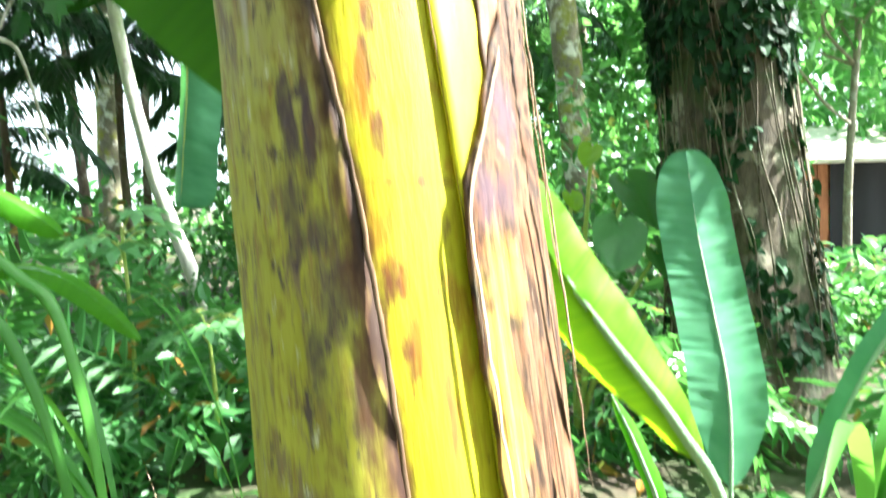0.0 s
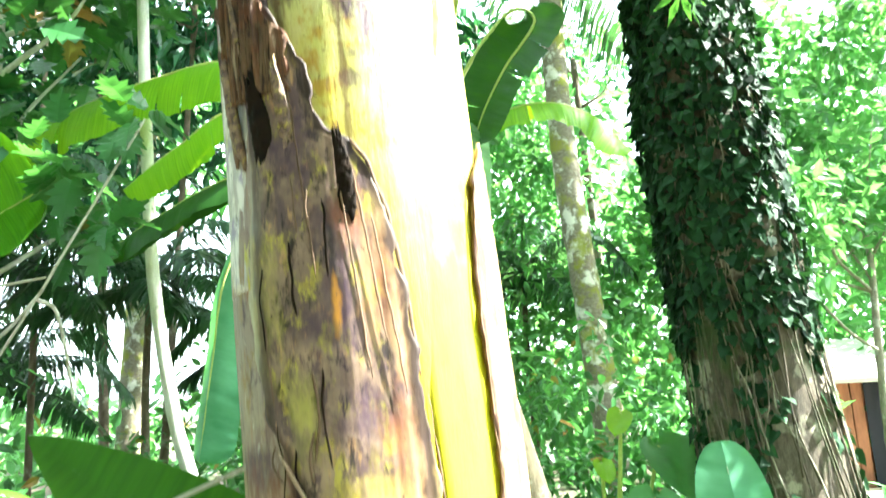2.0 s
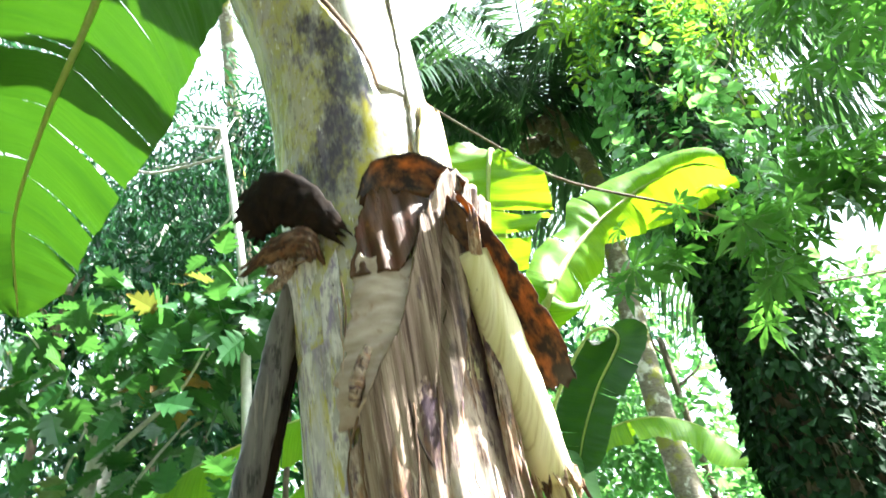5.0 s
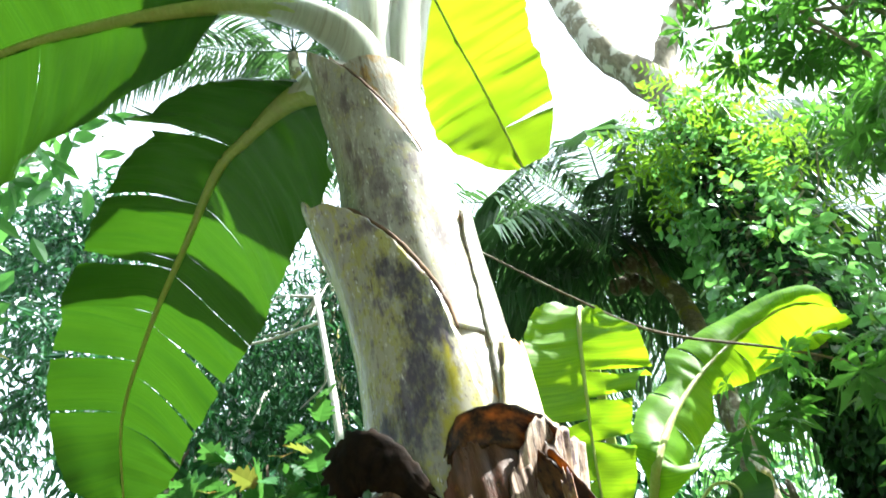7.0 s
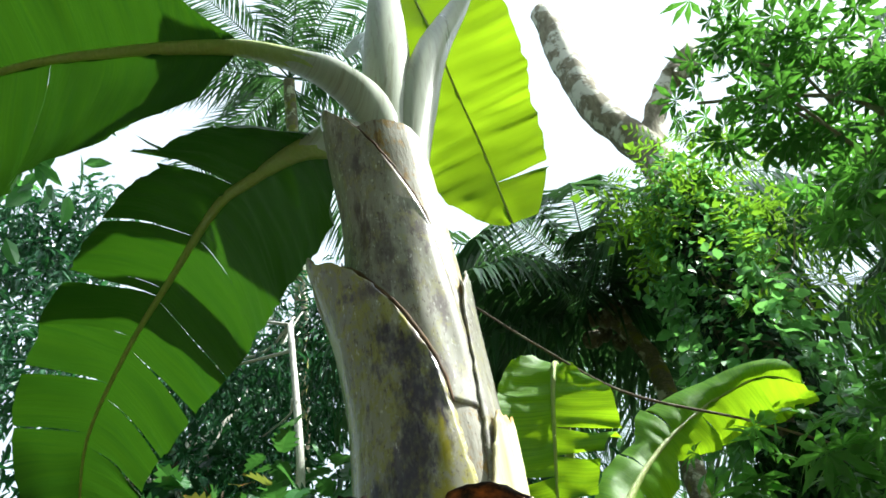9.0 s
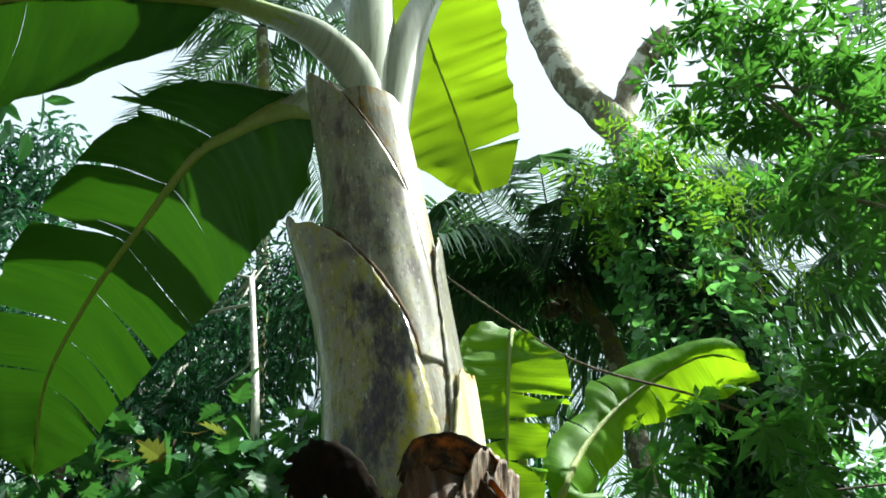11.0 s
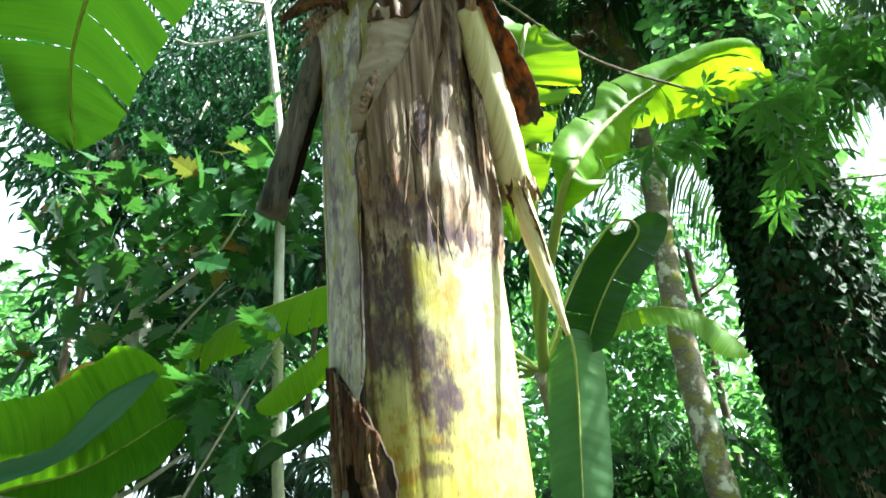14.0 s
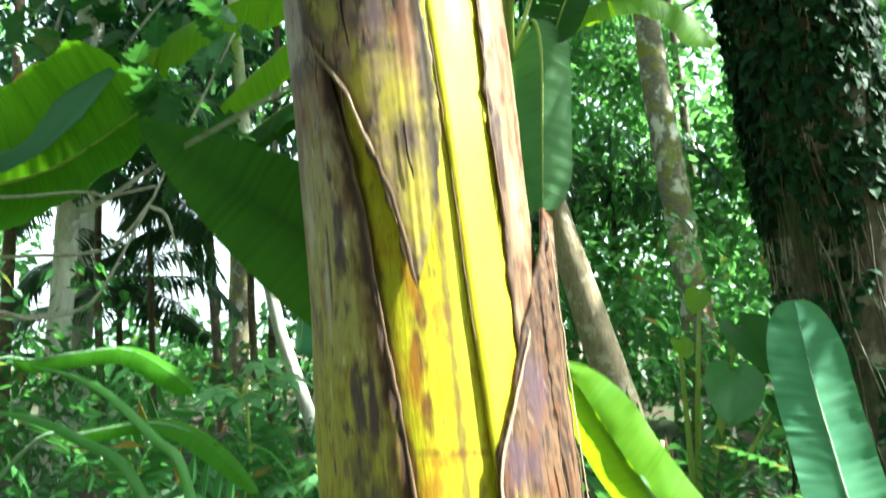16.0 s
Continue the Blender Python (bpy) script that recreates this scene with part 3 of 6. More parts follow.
thicket("far_woods", "distant wood of dark green trees", [((x + 1.3, 21.0 + 2 * math.cos(2 * x), z), (3.2, 1.6, 2.4), 40) for x in range(-28, 29, 4) for z in ((-0.4, 10.0) if -17 < x < -4 else (2.0, 6.0, 10.0) if x < 4 else (2.0, 6.0))], M_BROAD, LANCE, (0.3, 0.6), 20, 0.9, 45)
thicket("canopy", "dark drooping canopy of narrow leaves behind the pale trees", [((-4.5, 10.0, 6.8), (3.0, 1.2, 2.4), 110), ((-7.5, 10.0, 6.0), (1.8, 1.2, 2.4), 44), ((-1.6, 11.0, 8.0), (2.0, 1.0, 3.0), 130), ((-8.0, 10.0, 10.0), (2.6, 1.4, 2.2), 120), ((-12.5, 10.0, 13.0), (3.0, 1.6, 3.0), 120), ((-5.6, 11.0, 11.6), (1.6, 1.2, 1.6), 90), ((-15.5, 10.0, 18.0), (3.0, 1.6, 2.6), 90), ((-12.2, 10.0, 17.2), (2.0, 1.4, 2.2), 90)], M_DARK, SLIM_WIDE, (0.24, 0.5), 17, 0.55, 46, droop=0.8)
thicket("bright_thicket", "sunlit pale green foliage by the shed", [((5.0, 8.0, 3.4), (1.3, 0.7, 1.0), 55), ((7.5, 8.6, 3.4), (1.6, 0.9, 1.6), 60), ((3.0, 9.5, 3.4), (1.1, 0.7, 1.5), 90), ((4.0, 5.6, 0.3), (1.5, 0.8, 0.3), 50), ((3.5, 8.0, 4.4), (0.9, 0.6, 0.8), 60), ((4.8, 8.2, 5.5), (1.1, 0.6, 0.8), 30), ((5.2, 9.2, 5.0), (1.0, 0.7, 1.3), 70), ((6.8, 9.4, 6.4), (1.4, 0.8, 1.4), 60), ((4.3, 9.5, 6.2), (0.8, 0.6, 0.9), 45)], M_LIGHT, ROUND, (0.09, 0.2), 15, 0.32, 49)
# unseen wood added round and over the camera cuts skylight; open towards the sun
ring = [((13 * math.sin(radians(a)), 13 * math.cos(radians(a)) - 1, z), (3.4, 3.4, 2.2), 26) for a in range(112, 300, 15) for z in (1.5, 5.0, 9.0, 13.0)]
thicket("surrounding_woods", "unseen broad-leaved wood added round the clearing to block skylight", ring, M_BROAD, LANCE, (0.45, 0.8), 20, 1.1, 47)
roof = [((x, y, 11.5 + 0.25 * ((x * 7 + y * 3) % 5)), (2.2, 2.2, 1.2), 34) for x in range(-11, 4, 3) for y in (-10, -7, -4, -1) if not (x > -3 and y > -2)]
thicket("surrounding_canopy", "unseen high leafy canopy added over the clearing to block skylight", roof + [((-8, 2, 12), (2.5, 3.0, 2), 40)], M_BROAD, LANCE, (0.4, 0.7), 20, 0.9, 48)

# ---- banana plants ----
AX0, AX1, AX2 = -0.085, -0.0892, 0.0137
AY0, AY1, AY2 = 0.5313, 0.1188, -0.162


def stem_axis(z):
    if z < 1.05:
        f = z / 1.05
        return np.array([0.045 * (1 - f) - 0.021 * f, 0.36 * (1 - f) + 0.386 * f, z])
    d = z - 1.7
    return np.array([AX0 + AX1 * d + AX2 * d * d, AY0 + AY1 * d + AY2 * d * d, z])


def stem_radius(z):
    return float(np.interp(z, [0, 0.4, 1.05, 1.3, 1.6, 2.0, 2.45, 2.7, 2.95, 3.05, 3.1, 3.25, 3.6], [0.12, 0.095, 0.076, 0.081, 0.091, 0.096, 0.094, 0.085, 0.073, 0.06, 0.054, 0.05, 0.03]))


def banana_blade_material(name, dark, light, through_col, trans, vein=0.55):
    m, nt, b, out = material(name)
    uv = coords(nt, "UV")
    veins = noise_node(nt, mapping(nt, uv, (110, 2, 1)), 1.0, 5, 0.7)
    broad = noise_node(nt, mapping(nt, uv, (9, 4, 1)), 1.0, 3)
    col = ramp(nt, broad, (0.3, dark), (0.7, light))
    col = mix(nt, calc(nt, "MULTIPLY", ramp(nt, veins, (0.38, 0.0), (0.62, 1.0)), vein), col, light)
    nt.links.new(col, b.inputs["Base Color"])
    b.inputs["Roughness"].default_value = 0.48
    b.inputs["Specular IOR Level"].default_value = 0.3
    bump(nt, b, veins, vein, 0.004)
    tr = nt.nodes.new("ShaderNodeBsdfTranslucent")
    nt.links.new(mix(nt, calc(nt, "MULTIPLY", ramp(nt, veins, (0.36, 1.0), (0.6, 0.0)), vein), through_col, dark), tr.inputs["Color"])
    mx = nt.nodes.new("ShaderNodeMixShader")
    mx.inputs[0].default_value = trans
    nt.links.new(b.outputs[0], mx.inputs[1])
    nt.links.new(tr.outputs[0], mx.inputs[2])
    nt.links.new(mx.outputs[0], out.inputs[0])
    return m


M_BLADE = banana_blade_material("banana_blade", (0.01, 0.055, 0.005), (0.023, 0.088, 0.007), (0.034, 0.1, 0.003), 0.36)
M_BLADE_DEEP = banana_blade_material("banana_blade_deep", (0.016, 0.08, 0.006), (0.045, 0.15, 0.014), (0.07, 0.2, 0.006), 0.4)
M_BLADE_MID = banana_blade_material("banana_blade_mid", (0.03, 0.14, 0.006), (0.08, 0.26, 0.012), (0.19, 0.46, 0.008), 0.5)
M_BLADE_SOFT = banana_blade_material("banana_blade_soft", (0.08, 0.2, 0.08), (0.15, 0.32, 0.13), (0.22, 0.5, 0.08), 0.35, 0.15)
M_BLADE_WAXY = banana_blade_material("banana_blade_waxy", (0.06, 0.2, 0.1), (0.13, 0.31, 0.18), (0.1, 0.32, 0.08), 0.25, 0.1)
# yellow-green of young leaves; on grown leaves it stands in for sunlight
M_BLADE_YOUNG_LIT = banana_blade_material("banana_blade_young_lit", (0.08, 0.24, 0.008), (0.16, 0.36, 0.015), (0.42, 0.68, 0.01), 0.5)
# brighter copy of the blade: sun shining through is put into its colours
M_BLADE_BACKLIT = banana_blade_material("banana_blade_backlit", (0.1, 0.26, 0.008), (0.13, 0.31, 0.01), (0.4, 0.62, 0.01), 0.5, 0.12)
M_BLADE_PALE = banana_blade_material("banana_blade_pale", (0.055, 0.2, 0.1), (0.13, 0.33, 0.19), (0.12, 0.38, 0.07), 0.25, 0.05)
M_RIB = bark("banana_rib", (0.3, 0.4, 0.06), (0.48, 0.56, 0.14), (0.4, 0.45, 0.1), 30, rough=0.5)
M_RIB_PALE = bark("banana_rib_pale", (0.2, 0.36, 0.2), (0.32, 0.47, 0.28), (0.26, 0.4, 0.22), 30, rough=0.5)
M_STEM = bark("banana_stem", (0.35, 0.33, 0.05), (0.6, 0.55, 0.06), (0.16, 0.09, 0.06), 9, rough=0.5, lichen=0.6)
M_DRY = bark("dry_sheath", (0.2, 0.14, 0.08), (0.5, 0.4, 0.26), (0.58, 0.5, 0.36), 14, rough=0.8)


def banana_leaf(plant, pts, half, up, seed, mat=None, rib_mat=None, tears=5, fold=20.0, stalk=0.12, rib=(0.018, 0.004), curl=12.0, tip=0.75, label="", ends=(1.0, 1.0), across=None, base=0.12, point=0.5, ripple=1.0, outline=None, gape=1.0, slant=0.22):
    """One leaf: the blade in torn segments each side of a tapering midrib, its rim wavy. outline: (share of the length, width to one side, to the other)."""
    rng = np.random.default_rng(seed)
    c = spline(pts, 81)
    tan = unit(np.gradient(c, axis=0))
    if across is None:
        side = unit(np.cross(tan, np.asarray(up, float)))
    else:
        a3 = np.asarray(across, float)
        side = unit(a3 - tan * (tan @ a3)[:, None])
    nor = np.cross(side, tan)
    seg = np.linalg.norm(np.diff(c, axis=0), axis=1)
    arc = np.concatenate([[0], np.cumsum(seg)])
    verts, faces, uvs = [], [], []

    def width(u, s):
        if outline:
            wide = float(np.interp(u, [r[0] for r in outline], [r[1] if s < 0 else r[2] for r in outline]))
            return wide * (1 + 0.05 * noise.noise((u * 34, seed, s)))
        a = (u - stalk) / (1 - stalk)
        return half * max(0.0, min(1.0, a / base)) ** 0.55 * (1.0 if a < tip else max(0.0, 1 - ((a - tip) / (1 - tip)) ** 2) ** point)

    for s in (-1, 1):
        end = ends[0] if s < 0 else ends[1]
        cuts = sorted(rng.uniform(stalk + 0.12, end - 0.03, tears)) if isinstance(tears, int) else list(tears[0] if s < 0 else tears[1])
        cuts = [stalk] + cuts + [end]
        for a, b in zip(cuts[:-1], cuts[1:]):
            if b - a < 0.015:
                continue
            n = max(4, int((b - a) * 130))
            extra = rng.uniform(-6, 9)
            gap = gape * rng.uniform(0.0, 0.004)
            o = len(verts)
            for i in range(n + 1):
                u = a + (b - a) * i / n
                k = min(u * 80, 79.999)
                j = int(k)
                f = k - j
                p, t, sd, nn = (c[j] * (1 - f) + c[j + 1] * f, tan[j], side[j] * (1 - f) + side[j + 1] * f, nor[j])
                w = width(u, s)
                for q in range(7):
                    v = q / 6
                    ang = radians(fold + curl * v + extra * v)
                    shift = slant * v * w + (gap * v * arc[-1] * (1 if i == 0 and a > stalk else -1 if i == n and b < end else 0))
                    wave = ripple * 0.03 * w * math.sin(u * 47 + s) * v * v + ripple * 0.033 * half * noise.noise((u * 30, v * 2, seed + s)) + 0.05 * min(1.0, ripple) * w * v * noise.noise((u * 75, 0.0, seed + s))
                    pos = p + sd * (s * v * w * math.cos(ang)) - nn * (v * w * math.sin(ang) - wave) + t * shift
                    verts.append(pos)
                    uvs.append((u * arc[-1], s * v * half))
            for i in range(n):
                for q in range(6):
                    e = o + i * 7 + q
                    fc = (e, e + 7, e + 8, e + 1)
                    faces.append(fc if s > 0 else fc[::-1])
    blade = link_mesh("leaf", verts, faces, mat or M_BLADE, plant, label, uv=uvs)
    link_mesh("midrib", *tube(c[::2] - nor[::2] * 0.004, rib, 8), rib_mat or M_RIB, blade)
    return blade



# ---- stem of the near banana plant: overlapping leaf sheaths ----


def seam_stain(nt, uv, rough_edge, rows, width):
    """Dark stain that follows a seam up the stem: rows of (height, degrees round)."""
    rows = sorted(rows)
    z0, z1 = rows[0][0], rows[-1][0]
    sep = nt.nodes.new("ShaderNodeSeparateXYZ")
    nt.links.new(uv, sep.inputs[0])
    up = nt.nodes.new("ShaderNodeMapRange")
    up.inputs[1].default_value, up.inputs[2].default_value = z0, z1
    nt.links.new(sep.outputs[1], up.inputs[0])
    turn = ramp(nt, up.outputs[0], *[((z - z0) / (z1 - z0), (th + 180) / 360) for z, th in rows])
    u = calc(nt, "MULTIPLY", calc(nt, "SUBTRACT", calc(nt, "MULTIPLY", turn, 2 * math.pi), math.pi), 0.09)
    d = calc(nt, "DIVIDE", calc(nt, "ABSOLUTE", calc(nt, "SUBTRACT", sep.outputs[0], u)), width)
    d = calc(nt, "ADD", d, calc(nt, "MULTIPLY", calc(nt, "SUBTRACT", rough_edge, 0.5), 3.0))
    return ramp(nt, calc(nt, "MULTIPLY", d, 0.5), (0.12, 1.0), (0.55, 0.0))


def skin(name, c1, c2, stains=(), rough=0.45, streak=(95, 12), speck=0.25, ridge=0.35, zones=(), mottle=(), grain=0.5, coat=0.0, seams=(), shine=0.25):
    """Sheath skin. Streaks run along the sheath; stains are blots (degrees round, height, half-width, half-height)
    with frayed rims; zones are gradual changes of colour with height (z from, z to, colour)."""
    m, nt, b, out = material(name)
    uv = coords(nt, "UV")
    wob = nt.nodes.new("ShaderNodeTexNoise")
    wob.inputs["Scale"].default_value, wob.inputs["Detail"].default_value = 1.0, 6.0
    wob.inputs["Roughness"].default_value = 0.65
    nt.links.new(mapping(nt, uv, (85, 38, 1)), wob.inputs["Vector"])
    fine = noise_node(nt, mapping(nt, uv, (streak[0] * 2.2, streak[1] * 2.5, 1)), 1.0, 6, 0.7)
    wide = noise_node(nt, mapping(nt, uv, (streak[0] * 0.4, streak[1], 1), (3, 7, 0)), 1.0, 4, 0.6)
    spots = noise_node(nt, mapping(nt, uv, (260, 130, 1)), 1.0, 3, 0.6)
    col = ramp(nt, wide, (0.32, c1), (0.68, c2))
    for z0, z1, c in zones:
        sep = nt.nodes.new("ShaderNodeSeparateXYZ")
        nt.links.new(uv, sep.inputs[0])
        f = nt.nodes.new("ShaderNodeMapRange")
        f.inputs[1].default_value, f.inputs[2].default_value = z0, z1
        nt.links.new(calc(nt, "ADD", sep.outputs[1], calc(nt, "MULTIPLY", calc(nt, "SUBTRACT", wob.outputs["Fac"], 0.5), 0.3)), f.inputs[0])
        col = mix(nt, f.outputs[0], col, c)
    for row in mottle:
        c, level, amount = row[:3]
        su, sv = row[3] if len(row) > 3 else (60, 32)
        blot = noise_node(nt, mapping(nt, uv, (su, sv, 1), (level * 90, amount * 70, 0)), 1.0, 7, 0.72)
        col = mix(nt, calc(nt, "MULTIPLY", ramp(nt, blot, (level, 0.0), (level + 0.07, 1.0)), amount), col, c)
    dark = calc(nt, "MULTIPLY", ramp(nt, fine, (0.36, 1.0), (0.5, 0.0)), grain)
    col = mix(nt, dark, col, mix(nt, 1.0, col, (0.55, 0.42, 0.36), "MULTIPLY"))
    blotch = noise_node(nt, mapping(nt, uv, (130, 60, 1), (11, 5, 0)), 1.0, 6, 0.7)
    uneven = ramp(nt, blotch, (0.36, 0.66), (0.54, 1.0))
    for c, amount, soft, blots in stains:
        dist = None
        for th, z, ru, rv in blots:
            u0 = radians(th) * 0.09
            mp = mapping(nt, uv, (1 / ru, 1 / rv, 0), (-u0 / ru, -z / rv, 0))
            ln = nt.nodes.new("ShaderNodeVectorMath")
            ln.operation = "LENGTH"
            nt.links.new(mp, ln.inputs[0])
            dist = ln.outputs["Value"] if dist is None else calc(nt, "MINIMUM", dist, ln.outputs["Value"])
        d = calc(nt, "ADD", dist, calc(nt, "MULTIPLY", calc(nt, "SUBTRACT", wob.outputs["Fac"], 0.5), 2.4))
        d = calc(nt, "ADD", d, calc(nt, "MULTIPLY", calc(nt, "SUBTRACT", fine, 0.5), 1.0))
        msk = ramp(nt, calc(nt, "MULTIPLY", d, 0.5), (0.5 - 0.5 * soft, 1.0), (0.5 + 0.05, 0.0))
        col = mix(nt, calc(nt, "MULTIPLY", calc(nt, "MULTIPLY", msk, amount), uneven), col, c)
    for c, amount, rows, width in seams:
        col = mix(nt, calc(nt, "MULTIPLY", seam_stain(nt, uv, wob.outputs["Fac"], rows, width), amount), col, c)
    if speck:
        col = mix(nt, calc(nt, "MULTIPLY", ramp(nt, spots, (0.27, 1.0), (0.33, 0.0)), speck * 3), col, (0.07, 0.045, 0.03))
    nt.links.new(col, b.inputs["Base Color"])
    nt.links.new(ramp(nt, wide, (0.3, max(0.05, rough - 0.12)), (0.7, min(1, rough + 0.15))), b.inputs["Roughness"])
    b.inputs["Specular IOR Level"].default_value = shine
    b.inputs["Coat Weight"].default_value, b.inputs["Coat Roughness"].default_value = coat, 0.3
    hgt = calc(nt, "ADD", calc(nt, "MULTIPLY", fine, 0.4), wide)
    bump(nt, b, hgt, ridge, 0.004)
    return m


SEAM_LEFT = [(0.0, 4), (1.0, 3), (1.11, 1), (1.19, -2), (1.235, -5), (1.3, -10), (1.37, -14), (1.45, -22), (1.5, -26), (1.87, -26)]
TONGUE_LEFT = [(1.315, 7), (1.33, 5), (1.376, -1), (1.42, -8), (1.456, -16), (1.48, -23), (1.50, -30), (1.52, -37), (1.56, -44), (1.7, -58), (1.84, -75), (1.87, -90)]
TONGUE_RIGHT = [(1.315, 9), (1.34, 14), (1.37, 20), (1.42, 25), (1.48, 24), (1.54, 21), (1.59, 19.5), (1.642, 15.5), (1.675, 10), (1.692, 5), (1.70, -5), (1.748, -9), (1.767, -15), (1.80, -25), (1.84, -45), (1.87, -72)]
YEL1, YEL2 = (0.38, 0.345, 0.011), (0.53, 0.475, 0.013)
PURPLE, REDBR, BROWN, PALE, BLACK = (0.07, 0.04, 0.06), (0.09, 0.018, 0.008), (0.16, 0.085, 0.04), (0.5, 0.42, 0.36), (0.018, 0.013, 0.013)
# pale zone above z 1.62 puts the sun's overexposed bleaching into the colour
M_STEM_CORE = skin("stem_yellow", YEL1, YEL2, [
    (REDBR, 0.95, 0.5, [(6, 1.163, 0.009, 0.02), (9, 1.131, 0.008, 0.016), (8, 1.294, 0.005, 0.022), (5, 1.27, 0.007, 0.03), (7, 1.235, 0.005, 0.016)]),
    ((0.3, 0.13, 0.008), 0.85, 0.6, [(4, 1.185, 0.014, 0.02), (10, 1.205, 0.02, 0.006), (22, 1.208, 0.02, 0.004), (14, 1.15, 0.008, 0.03), (5, 1.315, 0.006, 0.02), (3, 1.26, 0.005, 0.03), (22, 1.1, 0.006, 0.02)]),
    ((0.1, 0.045, 0.01), 0.85, 0.4, [(6, 1.21, 0.012, 0.0018), (20, 1.209, 0.012, 0.0015), (30, 1.207, 0.008, 0.0018)]),
    (PURPLE, 0.97, 0.5, [(-3, 1.99, 0.044, 0.052), (22, 1.985, 0.042, 0.046), (-6, 1.93, 0.038, 0.075), (-9, 1.87, 0.036, 0.062), (8, 1.85, 0.036, 0.042), (17, 1.81, 0.026, 0.045), (42, 1.995, 0.036, 0.026)]),
    ((0.4, 0.36, 0.06), 0.8, 0.6, [(14, 1.935, 0.012, 0.03), (20, 1.895, 0.012, 0.03)]),
    ((0.52, 0.48, 0.2), 0.85, 0.5, [(-6, 1.812, 0.01, 0.02)]),
    ((0.4, 0.34, 0.4), 0.9, 0.6, [(-25, 1.91, 0.011, 0.085)]),
    (PURPLE, 0.7, 0.4, [(25, 1.712, 0.014, 0.003), (27, 1.70, 0.012, 0.0025), (44, 1.68, 0.012, 0.003), (47, 1.669, 0.010, 0.0025), (40, 1.69, 0.012, 0.002), (10, 1.74, 0.02, 0.008), (16, 1.76, 0.016, 0.006)]),
# seam bands: brown stain along the seam, plus the sheath edge's shadow as colour
], 0.5, speck=0.3, seams=[((0.07, 0.03, 0.012), 0.85, SEAM_LEFT[:8], 0.006), ((0.09, 0.04, 0.02), 0.7, TONGUE_RIGHT[5:10], 0.004)], zones=[(1.62, 1.88, (0.5, 0.47, 0.22)), (2.25, 2.36, (0.34, 0.32, 0.26))], mottle=[((0.36, 0.2, 0.012), 0.52, 0.75, (40, 24)), ((0.16, 0.08, 0.02), 0.59, 0.75), ((0.06, 0.03, 0.012), 0.605, 1.0, (230, 150)), ((0.2, 0.1, 0.02), 0.6, 0.8, (160, 30))])
M_SH_LEFT = skin("sheath_olive", (0.34, 0.31, 0.03), (0.47, 0.44, 0.06), [
    (PURPLE, 0.95, 0.35, [(-28, 1.352, 0.0065, 0.036), (-24, 1.243, 0.006, 0.024), (-17, 1.24, 0.0045, 0.028), (-31, 1.40, 0.003, 0.012), (-37, 1.33, 0.002, 0.03)]),
    (PURPLE, 0.85, 0.7, [(-19, 1.185, 0.02, 0.014), (-12, 1.155, 0.018, 0.03), (-23, 1.13, 0.008, 0.03), (-8, 1.11, 0.008, 0.03), (-26, 1.2, 0.012, 0.02), (-50, 1.49, 0.03, 0.018), (-24, 1.455, 0.012, 0.02)]),
    (REDBR, 0.75, 0.7, [(1, 1.07, 0.004, 0.06), (-3, 1.17, 0.004, 0.05), (-9, 1.27, 0.004, 0.05)]),
    (BLACK, 0.9, 0.6, [(3, 1.04, 0.003, 0.05), (0, 1.12, 0.0025, 0.04), (-5, 1.21, 0.0022, 0.04), (-12, 1.31, 0.002, 0.03)]),
    (PALE, 0.75, 0.5, [(-52, 1.36, 0.006, 0.025), (-40, 1.31, 0.004, 0.03), (-50, 1.43, 0.006, 0.02)]),
    ((0.2, 0.085, 0.04), 0.8, 0.8, [(-52, 1.45, 0.02, 0.04), (-34, 1.47, 0.02, 0.02), (-62, 1.36, 0.008, 0.07), (-20, 1.4, 0.004, 0.06)]),
    (BROWN, 0.8, 0.8, [(-6, 1.12, 0.008, 0.05), (-3, 1.05, 0.012, 0.05), (-12, 1.32, 0.006, 0.05), (-62, 1.42, 0.012, 0.06)]),
], 0.55, speck=0.4, ridge=0.2, seams=[((0.12, 0.05, 0.025), 0.8, SEAM_LEFT[:9], 0.018), ((0.03, 0.013, 0.009), 0.96, SEAM_LEFT[:9], 0.009)], zones=[(1.2, 1.46, (0.38, 0.31, 0.2)), (1.4, 1.56, (0.27, 0.21, 0.17))], mottle=[((0.24, 0.16, 0.04), 0.53, 0.7), ((0.17, 0.1, 0.09), 0.53, 0.75, (48, 14)), (PURPLE, 0.57, 0.9), (PURPLE, 0.585, 0.9, (170, 26)), ((0.3, 0.15, 0.06), 0.56, 0.6, (120, 14)), ((0.68, 0.64, 0.55), 0.6, 0.85, (110, 40))])
